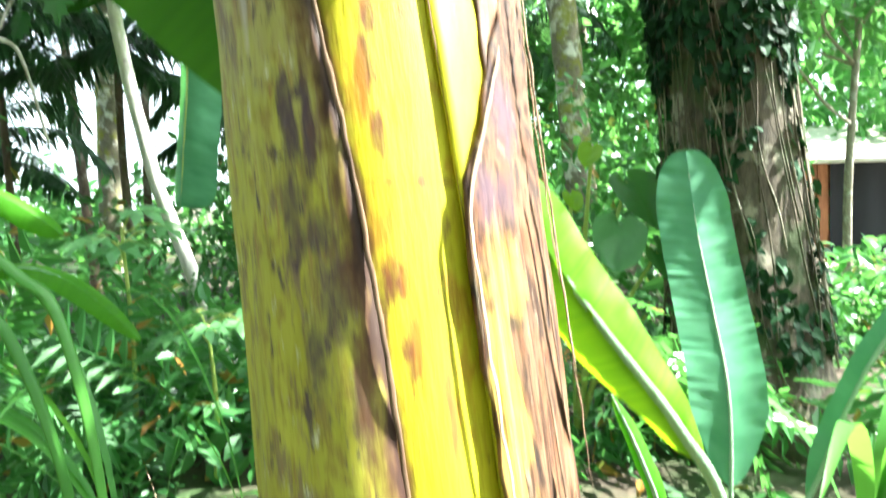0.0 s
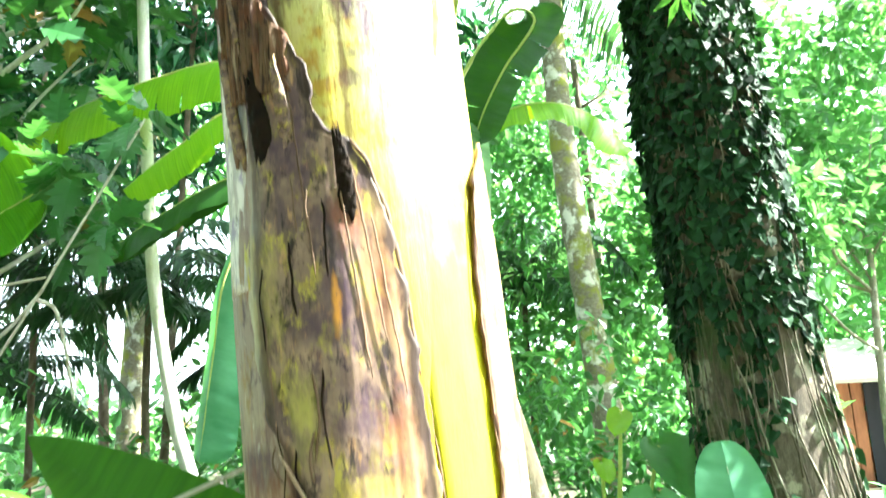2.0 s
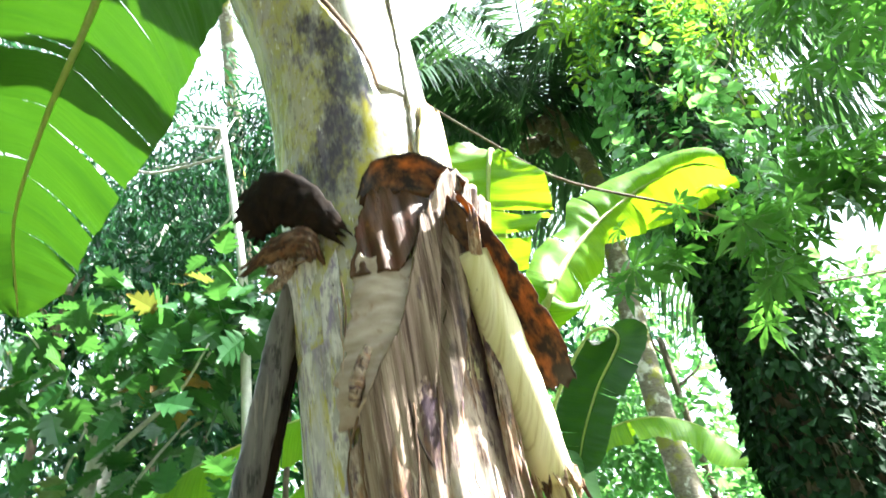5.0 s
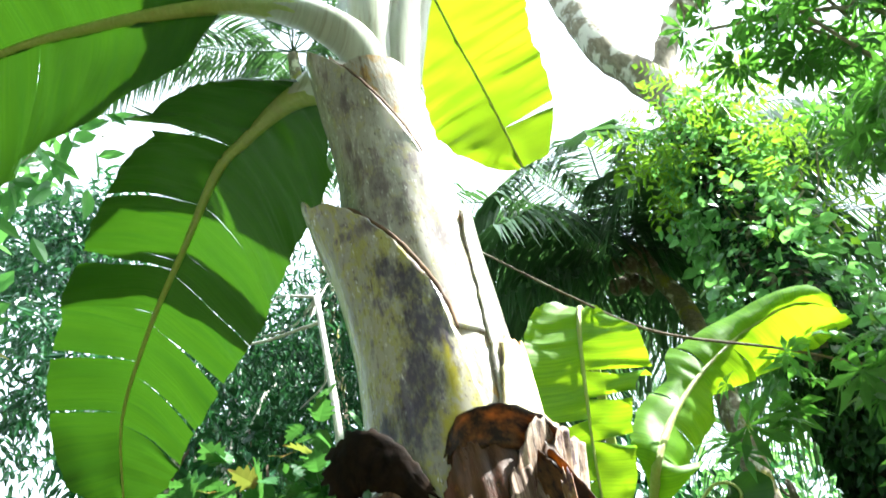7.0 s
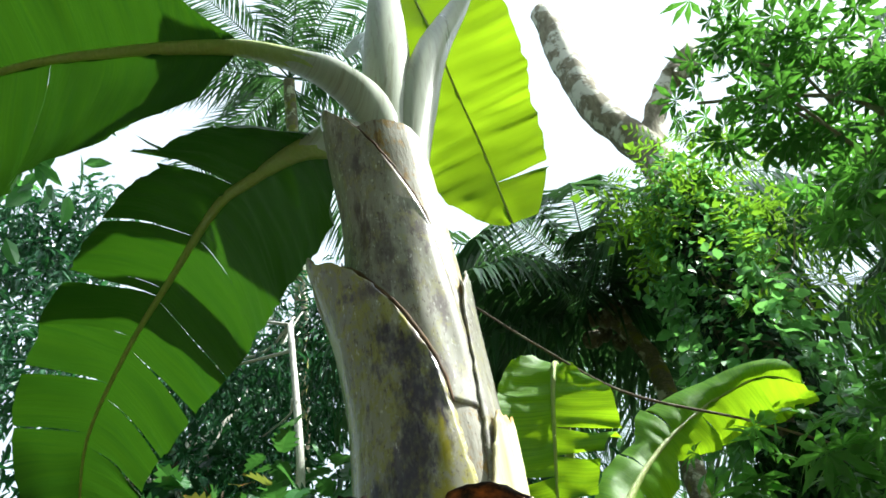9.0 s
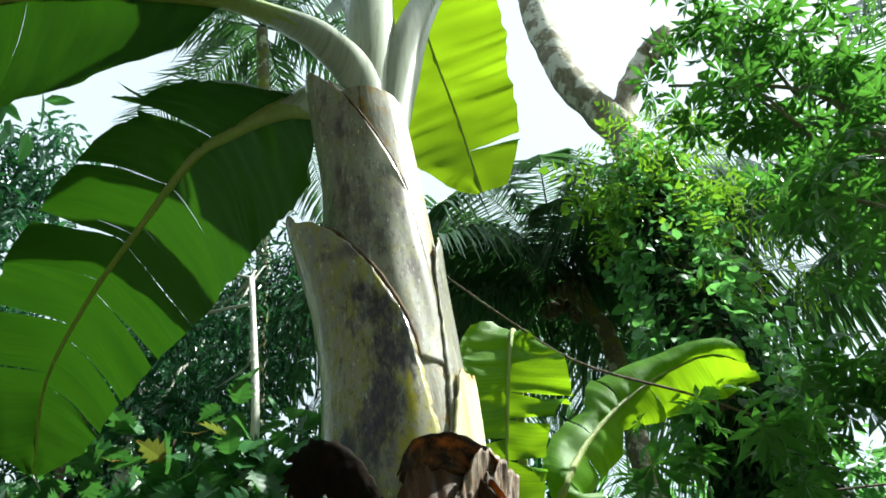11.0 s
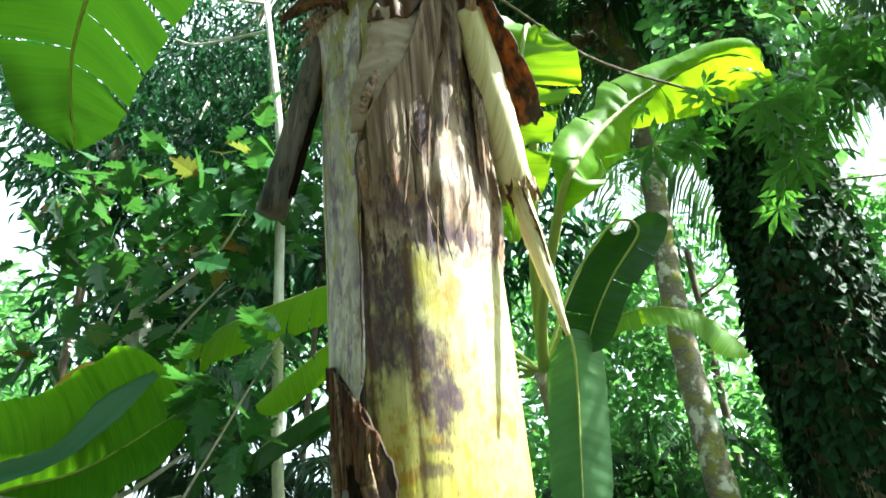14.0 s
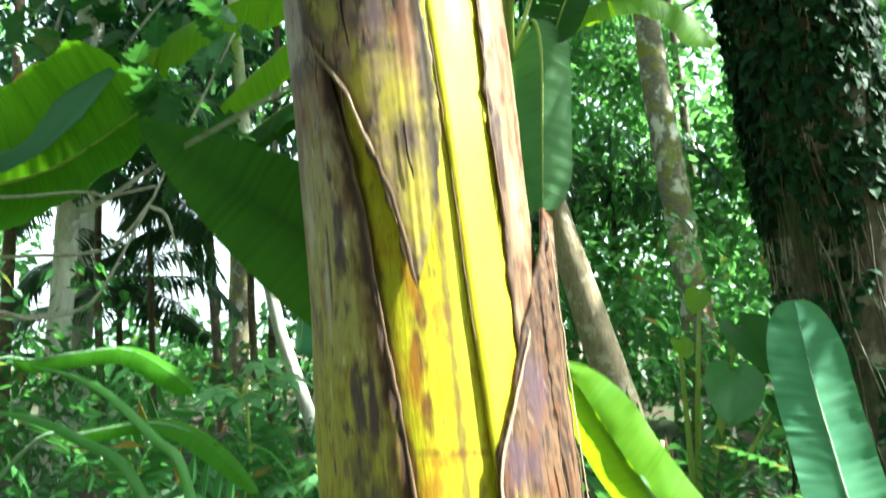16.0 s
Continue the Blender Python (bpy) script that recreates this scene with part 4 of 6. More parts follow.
M_SH_BROWN = skin("sheath_brown", (0.1, 0.062, 0.056), (0.31, 0.21, 0.14), [
    ((0.46, 0.37, 0.04), 0.9, 0.9, [(14, 1.37, 0.03, 0.06), (8, 1.45, 0.02, 0.05), (20, 1.44, 0.016, 0.06), (-8, 1.46, 0.014, 0.03)]),
    ((0.42, 0.37, 0.08), 0.75, 0.8, [(-38, 1.59, 0.018, 0.06), (-20, 1.52, 0.012, 0.03)]),
    ((0.46, 0.42, 0.3), 0.85, 0.8, [(-47, 1.57, 0.018, 0.09), (-40, 1.67, 0.012, 0.05), (-52, 1.66, 0.012, 0.06)]),
    ((0.27, 0.22, 0.27), 0.8, 0.8, [(-38, 1.74, 0.012, 0.05), (-56, 1.72, 0.01, 0.08)]),
    (PURPLE, 0.85, 0.7, [(-18, 1.69, 0.02, 0.04), (-4, 1.60, 0.012, 0.06), (-40, 1.72, 0.02, 0.04), (2, 1.52, 0.02, 0.02), (-8, 1.57, 0.02, 0.02), (10, 1.42, 0.01, 0.02)]),
    (BLACK, 0.9, 0.6, [(-5, 1.61, 0.003, 0.045), (19, 1.555, 0.005, 0.05), (-33, 1.78, 0.009, 0.05), (13, 1.65, 0.006, 0.014), (4, 1.69, 0.008, 0.008), (-8, 1.73, 0.006, 0.018), (-22, 1.8, 0.008, 0.01), (-44, 1.84, 0.012, 0.008), (-38, 1.515, 0.01, 0.012), (7, 1.32, 0.004, 0.02)]),
    ((0.45, 0.2, 0.02), 0.9, 0.5, [(-5, 1.585, 0.003, 0.02)]),
    ((0.5, 0.32, 0.16), 0.85, 0.7, [(13, 1.635, 0.008, 0.04), (16, 1.57, 0.007, 0.05), (7, 1.6, 0.004, 0.05), (18, 1.49, 0.006, 0.04)]),
    ((0.26, 0.1, 0.05), 0.7, 0.7, [(12, 1.6, 0.014, 0.04), (14, 1.5, 0.012, 0.05), (2, 1.64, 0.01, 0.03)]),
], 0.65, streak=(60, 24), speck=0.5, ridge=0.25, grain=0.45, seams=[((0.025, 0.013, 0.01), 0.92, TONGUE_RIGHT[5:], 0.007), ((0.05, 0.025, 0.015), 0.8, TONGUE_LEFT[:8], 0.008)], mottle=[((0.44, 0.36, 0.05), 0.53, 0.8, (70, 36)), ((0.09, 0.055, 0.062), 0.51, 0.85, (60, 30)), ((0.42, 0.24, 0.11), 0.57, 0.75, (150, 50)), (BLACK, 0.55, 0.92, (120, 34)), (BLACK, 0.58, 0.9, (60, 32))])
M_SH_DRY = skin("sheath_dry_fibres", (0.05, 0.025, 0.016), (0.21, 0.12, 0.065), [
    (PURPLE, 0.8, 0.7, [(45, 1.2, 0.02, 0.02), (60, 1.24, 0.02, 0.03)]),
    ((0.52, 0.37, 0.06), 0.85, 0.8, [(40, 1.10, 0.012, 0.06), (46, 1.16, 0.016, 0.025), (36, 1.02, 0.008, 0.05)]),
    (BLACK, 0.9, 0.4, [(47, 1.137, 0.004, 0.006)]),
], 0.8, streak=(200, 9), speck=0.3, ridge=0.6, mottle=[((0.14, 0.05, 0.02), 0.5, 0.7), ((0.04, 0.018, 0.01), 0.5, 0.9, (230, 8)), (BLACK, 0.54, 0.9, (140, 36)), (BLACK, 0.57, 0.8, (300, 14)), ((0.5, 0.4, 0.28), 0.59, 0.55, (220, 12))])
M_SH_REDDISH = skin("sheath_reddish", (0.11, 0.05, 0.028), (0.36, 0.25, 0.14), [(BLACK, 0.8, 0.6, [(60, 1.62, 0.004, 0.07), (58, 1.42, 0.003, 0.05)])], 0.5, streak=(170, 9), ridge=0.4, seams=[((0.05, 0.02, 0.011), 0.9, [(1.1, 52), (1.35, 55), (1.45, 52), (1.6, 54), (1.68, 62)], 0.007)], mottle=[(REDBR, 0.52, 0.7), (BLACK, 0.58, 0.8)])
# same pale upper zone, standing in for overexposed sun on the yellow
M_SH_YELLOW = skin("sheath_yellow", (0.46, 0.42, 0.012), (0.58, 0.53, 0.018), [], 0.5, speck=0.3, grain=0.4, ridge=0.2, mottle=[((0.42, 0.25, 0.015), 0.55, 0.6, (40, 24)), ((0.2, 0.1, 0.02), 0.62, 0.7, (90, 40)), ((0.06, 0.03, 0.012), 0.625, 1.0, (230, 150)), ((0.24, 0.12, 0.02), 0.6, 0.8, (160, 30))], zones=[(1.62, 1.88, (0.5, 0.47, 0.22))])
M_SH_GREY = skin("sheath_grey", (0.3, 0.28, 0.26), (0.5, 0.48, 0.43), [
    ((0.42, 0.38, 0.06), 0.8, 0.8, [(-62, 2.0, 0.01, 0.25), (-80, 2.1, 0.012, 0.2)]),
    ((0.19, 0.15, 0.2), 0.75, 0.8, [(-30, 2.2, 0.012, 0.05), (-45, 2.05, 0.01, 0.06), (-24, 1.93, 0.01, 0.06)]),
    ((0.55, 0.52, 0.5), 0.7, 0.7, [(-38, 2.12, 0.012, 0.07), (-30, 1.98, 0.008, 0.07)]),
], 0.5, streak=(90, 8), speck=0.4, grain=0.35, mottle=[((0.7, 0.67, 0.62), 0.46, 0.9, (70, 22)), ((0.26, 0.2, 0.31), 0.52, 0.9, (80, 26)), ((0.46, 0.4, 0.07), 0.54, 0.9, (60, 10)), ((0.05, 0.035, 0.045), 0.59, 0.95, (130, 40))])
M_SH_FRONT = skin("sheath_front_dry", (0.17, 0.11, 0.08), (0.54, 0.43, 0.33), [
    ((0.5, 0.44, 0.36), 0.8, 0.8, [(6, 2.2, 0.02, 0.045), (-6, 2.16, 0.012, 0.03), (35, 2.05, 0.03, 0.02)]),
    (PURPLE, 0.92, 0.7, [(22, 2.1, 0.02, 0.05), (60, 2.15, 0.01, 0.12), (5, 2.0, 0.03, 0.03), (30, 1.975, 0.04, 0.02), (52, 1.98, 0.03, 0.012)]),
], 0.75, streak=(110, 7), speck=0.3, ridge=0.7, grain=0.4, mottle=[((0.58, 0.48, 0.38), 0.52, 0.7, (50, 14)), ((0.2, 0.105, 0.055), 0.5, 0.85, (70, 9)), ((0.36, 0.2, 0.11), 0.54, 0.7, (40, 20)), (PURPLE, 0.53, 0.9, (60, 20)), ((0.03, 0.016, 0.01), 0.54, 0.9, (150, 10))])
M_SH_PLEAT = skin("sheath_pleated", (0.28, 0.21, 0.16), (0.48, 0.4, 0.33), [], 0.6, streak=(40, 60), speck=0.1, ridge=0.4, grain=0.25, mottle=[((0.26, 0.17, 0.11), 0.57, 0.7)])
M_SH_STUB = skin("stub_grey_brown", (0.12, 0.075, 0.05), (0.37, 0.285, 0.21), [(BLACK, 0.85, 0.7, [(52, 2.27, 0.006, 0.06), (44, 2.2, 0.004, 0.07), (36, 2.12, 0.005, 0.06)])], 0.7, streak=(150, 3), speck=0.2, ridge=0.7, grain=0.5, mottle=[((0.07, 0.038, 0.026), 0.51, 0.88, (160, 4)), ((0.52, 0.44, 0.35), 0.57, 0.65, (90, 4)), (PURPLE, 0.57, 0.8, (60, 14))])
M_SH_UPPER = skin("sheath_upper", (0.3, 0.28, 0.2), (0.46, 0.43, 0.32), [
    ((0.045, 0.028, 0.055), 0.96, 0.5, [(-12, 2.6, 0.02, 0.024), (4, 2.565, 0.026, 0.034), (8, 2.51, 0.026, 0.05), (3, 2.44, 0.025, 0.06), (-8, 2.395, 0.024, 0.045), (-33, 2.39, 0.02, 0.025), (20, 2.5, 0.012, 0.06)]),
    ((0.42, 0.37, 0.02), 0.9, 0.6, [(14, 2.37, 0.012, 0.05), (19, 2.44, 0.006, 0.04)]),
    ((0.14, 0.1, 0.09), 0.7, 0.7, [(-20, 2.67, 0.03, 0.016), (15, 2.6, 0.01, 0.03), (-70, 2.45, 0.012, 0.2)]),
], 0.22, streak=(60, 5), speck=0.5, ridge=0.06, grain=0.12, shine=0.5, coat=0.4, mottle=[((0.4, 0.37, 0.1), 0.47, 0.9), ((0.11, 0.08, 0.13), 0.55, 0.85, (45, 16)), ((0.13, 0.09, 0.07), 0.56, 0.8, (150, 60)), ((0.82, 0.8, 0.74), 0.585, 1.0, (190, 55))])
M_SH_TOP = skin("sheath_top", (0.26, 0.24, 0.2), (0.46, 0.44, 0.38), [((0.12, 0.09, 0.1), 0.85, 0.7, [(-25, 2.774, 0.016, 0.03), (-2, 2.735, 0.02, 0.035), (-25, 2.917, 0.012, 0.03), (10, 2.68, 0.012, 0.03), (-30, 2.83, 0.008, 0.03)])], 0.2, streak=(60, 4), speck=0.45, ridge=0.06, grain=0.12, shine=0.5, coat=0.4, mottle=[((0.19, 0.15, 0.155), 0.51, 0.8, (45, 16)), ((0.4, 0.37, 0.18), 0.52, 0.6), ((0.1, 0.07, 0.08), 0.575, 0.85, (150, 60)), ((0.82, 0.8, 0.74), 0.585, 1.0, (190, 55))])
# tan skin far darkened: the hood's shade is put into the colour
M_SH_TAN_SHADED = skin("sheath_tan_fold_shaded", (0.022, 0.009, 0.004), (0.1, 0.045, 0.016), [], 0.5, streak=(130, 12), speck=0.2, ridge=0.5, grain=0.6, mottle=[((0.09, 0.03, 0.014), 0.52, 0.85, (70, 20)), ((0.2, 0.085, 0.02), 0.57, 0.7, (60, 24))])
M_SH_CREAM = skin("sheath_cream", (0.6, 0.53, 0.24), (0.78, 0.72, 0.46), [((0.4, 0.16, 0.03), 0.9, 0.7, [(70, 2.5, 0.02, 0.012), (85, 2.51, 0.02, 0.014)])], 0.5, streak=(140, 4))
M_EDGE = skin("sheath_margin", (0.06, 0.035, 0.022), (0.2, 0.125, 0.075), [], 0.8, streak=(60, 30), speck=0)
M_EDGE_PALE = skin("sheath_margin_pale", (0.3, 0.2, 0.13), (0.5, 0.38, 0.26), [], 0.7, streak=(60, 20), speck=0)
M_CHAR = skin("dead_sheath_dark", (0.005, 0.0035, 0.003), (0.02, 0.012, 0.007), [], 0.8, streak=(120, 20), speck=0)
M_CHAR.node_tree.nodes["Principled BSDF"].inputs["Specular IOR Level"].default_value = 0.08
M_DEADGREY = skin("dead_petiole_grey", (0.04, 0.034, 0.03), (0.2, 0.175, 0.155), [], 0.5, streak=(110, 5), speck=0.3, shine=0.4, mottle=[((0.012, 0.009, 0.008), 0.52, 0.85, (60, 14)), ((0.3, 0.25, 0.2), 0.58, 0.6, (140, 8))])


def amber_material():
    m, nt, b, out = material("dead_sheath_amber")
    uv = coords(nt, "UV")
    n = noise_node(nt, mapping(nt, uv, (60, 14, 1)), 1.0, 5, 0.65)
    col = ramp(nt, n, (0.46, (0.02, 0.009, 0.005)), (0.72, (0.2, 0.095, 0.03)))
    nt.links.new(col, b.inputs["Base Color"])
    b.inputs["Roughness"].default_value = 0.5
    tr = nt.nodes.new("ShaderNodeBsdfTranslucent")
    nt.links.new(ramp(nt, n, (0.44, (0.025, 0.01, 0.004)), (0.7, (0.62, 0.27, 0.035))), tr.inputs["Color"])
    mx = nt.nodes.new("ShaderNodeMixShader")
    mx.inputs[0].default_value = 0.36
    nt.links.new(b.outputs[0], mx.inputs[1])
    nt.links.new(tr.outputs[0], mx.inputs[2])
    nt.links.new(mx.outputs[0], out.inputs[0])
    return m


M_AMBER = amber_material()


def on_stem(th, z, off=0.0):
    a, r, t = stem_axis(z), stem_radius(z) + off, radians(th)
    return np.array([a[0] + r * math.sin(t), a[1] - r * math.cos(t), z])


def table(rows):
    """A function of height through (height, value) rows."""
    r = sorted(rows)
    x, y = [a for a, _ in r], [b for _, b in r]
    return lambda z: float(np.interp(z, x, y))


def sheath(name, z0, z1, left, right, off, mat, parent, label="", flare=None, rag=2.0, fibre=0.0, thick=0.003, nz=70, nt_=30, seed=0, rag_top=0.0):
    """A curved sheet that wraps the stem between two margins, with thickness, frayed rims and lengthwise fibres."""
    lf, rf = table(left), table(right)
    outer, inner, uvs = [], [], []
    for i in range(nz + 1):
        for k in range(nt_ + 1):
            s = k / nt_
            zz = z0 + (z1 - z0) * i / nz
            a, b = lf(zz), rf(zz)
            th = a + (b - a) * s
            if i == nz and rag_top:
                zz += rag_top * noise.noise((th * 0.22, seed, 5))
            elif i == nz - 1 and rag_top:
                zz += 0.6 * rag_top * noise.noise((th * 0.22, seed, 5))
            edge = max(0.0, 1 - min(s, 1 - s) * nt_ / 2.0)
            th += edge * rag * (noise.noise((zz * 55, seed, k // 15)) + 0.35 * noise.noise((zz * 170, seed, k // 15)))
            o = off + 0.0025 * noise.noise((th * 0.06, zz * 7, seed)) + fibre * noise.noise((th * 0.5, zz * 4, seed + 9))
            if flare:
                o += flare(th, zz)
            outer.append(on_stem(th, zz, o))
            inner.append(on_stem(th, zz, o - thick))
            uvs.append((radians(th) * 0.09, zz))
    n, w = len(outer), nt_ + 1
    faces = []
    for i in range(nz):
        for k in range(nt_):
            a = i * w + k
            faces.append((a, a + 1, a + w + 1, a + w))
            faces.append((n + a, n + a + w, n + a + w + 1, n + a + 1))
    rim = [k for k in range(w)] + [i * w + nt_ for i in range(1, nz + 1)] + [nz * w + k for k in range(nt_ - 1, -1, -1)] + [i * w for i in range(nz - 1, 0, -1)]
    for a, b in zip(rim, rim[1:] + rim[:1]):
        faces.append((b, a, n + a, n + b))
    return link_mesh(name, outer + inner, faces, mat, parent, label, uv=uvs + uvs)


def margin(poly, parent, off=0.004, r=0.0022, mat=None, seed=0, name="sheath_margin", label=""):
    """A dry curled rim that follows (degrees, height) points up the stem."""
    q = [on_stem(th, z, off) for th, z in poly]
    c = spline(q, max(16, 10 * len(poly)))
    c = c + np.array([[noise.noise((p[2] * 60, seed, 1)), 0, 0] for p in c]) * 0.0015
    rad = 0.42 * r * np.array([1 + 0.5 * noise.noise((p[2] * 40, seed, 4)) for p in c]) * np.minimum(1, np.minimum(np.arange(len(c)) + 2, len(c) + 1 - np.arange(len(c))) / 5)
    v, f = tube(c, rad, 8)
    for k, p in enumerate(v):
        mid = c[k // 8]
        a = stem_axis(mid[2])
        out = unit(np.array([mid[0] - a[0], mid[1] - a[1], 0.0]))
        v[k] = p - out * (0.62 * float((p - mid) @ out))
    uv = [(p[0] * 1.0, p[2]) for p in v]
    return link_mesh(name, v, f, mat or M_EDGE, parent, label, uv=uv)


def strip_mesh(name, pts, widths, across, mat, parent, thick=0.004, curl=0.0, label="", rag=0.0, seed=0, cols=8):
    """A dead strap along a line: a sheet with its sides curled towards its hollow."""
    rng = np.random.default_rng(seed)
    n = 30
    c = spline(pts, n)
    w = np.interp(np.linspace(0, 1, n), np.linspace(0, 1, len(widths)), widths)
    tan = unit(np.gradient(c, axis=0))
    ac = unit(np.asarray(across, float) - tan * (tan @ np.asarray(across, float))[:, None])
    nr = np.cross(tan, ac)
    top, bot, uvs = [], [], []
    for i in range(n):
        for k in range(cols + 1):
            s = 2 * k / cols - 1
            ang = s * radians(curl)
            x = w[i] * (math.sin(ang) / max(1e-6, radians(curl)) if curl else s)
            h = w[i] * ((1 - math.cos(ang)) / max(1e-6, radians(curl)) if curl else 0)
            if abs(s) > 0.99 and 0 < i < n - 1:
                x *= 1 + 30 * rag * noise.noise((i * 0.8, s * 5, seed)) + 15 * rag * noise.noise((i * 2.3, s * 5, seed))
            jit = rag * rng.normal() * (1 if i in (0, n - 1) else 0.15)
            p = c[i] + ac[i] * x + nr[i] * (h + 0.002 * noise.noise((i * 0.4, s * 3, seed))) + tan[i] * jit
            top.append(p)
            bot.append(p - nr[i] * thick)
            uvs.append((s * w[i] + seed * 0.3, i / n * 0.5))
    m, wd = len(top), cols + 1
    faces = []
    for i in range(n - 1):
        for k in range(cols):
            a = i * wd + k
            faces.append((a, a + 1, a + wd + 1, a + wd))
            faces.append((m + a, m + a + wd, m + a + wd + 1, m + a + 1))
    rim = list(range(wd)) + [i * wd + cols for i in range(1, n)] + [(n - 1) * wd + k for k in range(cols - 1, -1, -1)] + [i * wd for i in range(n - 2, 0, -1)]
    for a, b in zip(rim, rim[1:] + rim[:1]):
        faces.append((b, a, m + a, m + b))
    return link_mesh(name, top + bot, faces, mat, parent, label, uv=uvs + uvs)


def main_stem(plant):
    verts, faces, uvs = [], [], []
    nz, n = 200, 72
    for i in range(nz + 1):
        z = -0.05 + 3.05 * i / nz
        for k in range(n + 1):
            th = -180 + 360 * k / n
            lump = 0.003 * noise.noise((math.sin(radians(th)) * 2, math.cos(radians(th)) * 2, z * 3)) + 0.0012 * noise.noise((math.sin(radians(th)) * 9, math.cos(radians(th)) * 9, z * 2))
            a = on_stem(th, max(z, 0), lump)
            verts.append((a[0], a[1], z))
            uvs.append((radians(th) * 0.09, z))
    for i in range(nz):
        for k in range(n):
            a = i * (n + 1) + k
            faces.append((a, a + 1, a + n + 2, a + n + 1))
    link_mesh("pseudostem", verts, faces, M_STEM_CORE, plant, uv=uvs)

    # lower sheaths
    seam_l = SEAM_LEFT
    sheath("sheath", 0.0, 1.86, [(0, -170), (1.87, -170)], seam_l, 0.005, M_SH_LEFT, plant, "olive-yellow sheath with dark purple blots", seed=1, nz=130)
    margin([(b + 0.5, a) for a, b in seam_l[1:8]], plant, 0.006, 0.0032, seed=1)
    seam_r = [(0.0, 38), (1.06, 36), (1.2, 34), (1.3, 31), (1.4, 29), (1.53, 25), (1.66, 24), (1.74, 26), (1.8, 40)]
    sheath("sheath", 0.0, 1.8, seam_r, [(0, 170), (1.8, 170)], 0.003, M_SH_YELLOW, plant, "smooth bright yellow sheath", seed=2, nz=100, rag=0.6, flare=lambda th, z: -0.008 * max(0.0, (z - 1.52) / 0.28))
    margin([(b, a) for a, b in seam_r[1:6]], plant, 0.003, 0.0011, seed=2)
    sheath("sheath", 1.1, 1.72, [(1.1, 52), (1.35, 55), (1.45, 52), (1.6, 54), (1.68, 62), (1.72, 90)], [(1.1, 165), (1.72, 165)], 0.006, M_SH_REDDISH, plant, "reddish-brown peeling sheath edge", seed=3, fibre=0.002, rag=4)
    margin([(56, 1.34), (52.5, 1.42), (53, 1.5), (54, 1.6), (62, 1.68)], plant, 0.007, 0.002, seed=3)
    dry_l = [(0.0, 40), (1.0, 36), (1.064, 34), (1.172, 32), (1.203, 34), (1.244, 46), (1.28, 58), (1.314, 70), (1.36, 88)]
    sheath("sheath", 0.0, 1.36, dry_l, [(0, 150), (1.36, 120)], 0.009, M_SH_DRY, plant, "dry brown fibrous sheath peeling off", seed=4, fibre=0.006, rag=4, rag_top=0.03, nz=90, nt_=50, flare=lambda th, z: 0.02 * max(0, (th - 70) / 50) * max(0, (z - 1.0) / 0.3))
    margin([(b + 1, a) for a, b in dry_l[1:7]], plant, 0.011, 0.0022, M_EDGE_PALE, seed=4)
    for k, (th, z0, z1) in enumerate([(74, 1.05, 1.33), (84, 1.1, 1.36), (66, 1.0, 1.2), (92, 1.15, 1.31), (55, 0.98, 1.12)]):
        margin([(th, z0), (th + 2, (z0 + z1) / 2), (th + 1, z1)], plant, 0.02 if th > 70 else 0.014, 0.0025, M_EDGE_PALE if k % 2 else M_EDGE, seed=40 + k, name="fibre")

    # brown middle sheath with its pointed lower tongue
    lft, rgt = TONGUE_LEFT, TONGUE_RIGHT
    sheath("sheath", 1.315, 1.87, lft, rgt, 0.009, M_SH_BROWN, plant, "purple-brown dead sheath with torn edge", seed=5, fibre=0.0003, rag=3.0, nz=150, nt_=70, flare=lambda th, z: -0.0035 * max(0.0, min(1.0, (-32 - th) / 14)))
    margin([(-4, 1.405), (-9, 1.43), (-14, 1.456), (-30, 1.50)], plant, 0.013, 0.0028, M_EDGE_PALE, seed=5, label="curled pale rim")
    margin([(8, 1.312), (5, 1.345), (2, 1.37), (-4, 1.408)], plant, 0.0125, 0.0034, M_EDGE, seed=27)
    margin([(b + 0.3, a) for a, b in rgt[5:10]], plant, 0.008, 0.003, M_EDGE, seed=26)
    margin([(9, 1.318), (4, 1.36), (-4, 1.41)], plant, 0.007, 0.004, M_EDGE, seed=6)
    # raised sheet of dark fibres: the cavity's darkness is drawn as colour
    sheath("torn_hollow", 1.73, 1.85, [(1.73, -46), (1.78, -50), (1.85, -54)], [(1.73, -15), (1.765, -16), (1.8, -25), (1.85, -50)], 0.0125, M_SH_DRY, plant, "dark fibrous sheet standing in for the shaded hollow in the torn sheath", seed=35, fibre=0.006, rag=5, nz=50, nt_=40)
    for k, (th, z0, z1, q) in enumerate([(-46, 1.69, 1.77, 0.007), (-30, 1.68, 1.742, 0.01), (-19, 1.69, 1.748, 0.006), (-39, 1.74, 1.825, 0.003), (2, 1.64, 1.698, 0.006)]):
        strip_mesh("sheath_shard", [on_stem(th, z0, 0.007), on_stem(th, (z0 + z1) / 2, 0.012), on_stem(th - 1.5, z1, 0.0145)], [q, q * 0.9, q * 0.45], on_stem(th + 5, z0) - on_stem(th - 5, z0), (M_SH_BROWN, M_CHAR, M_SH_BROWN)[k % 3], plant, curl=35, thick=0.002, rag=0.006, seed=200 + k)
    for k, th in enumerate((-44, -39, -35, -31, -27, -23)):
        margin([(th, 1.735 + 0.004 * (k % 2)), (th + 1, 1.78), (th - 1, 1.83 - 0.012 * k)], plant, 0.012, 0.0024, M_CHAR if k % 2 else M_EDGE, seed=50 + k, name="fibre")
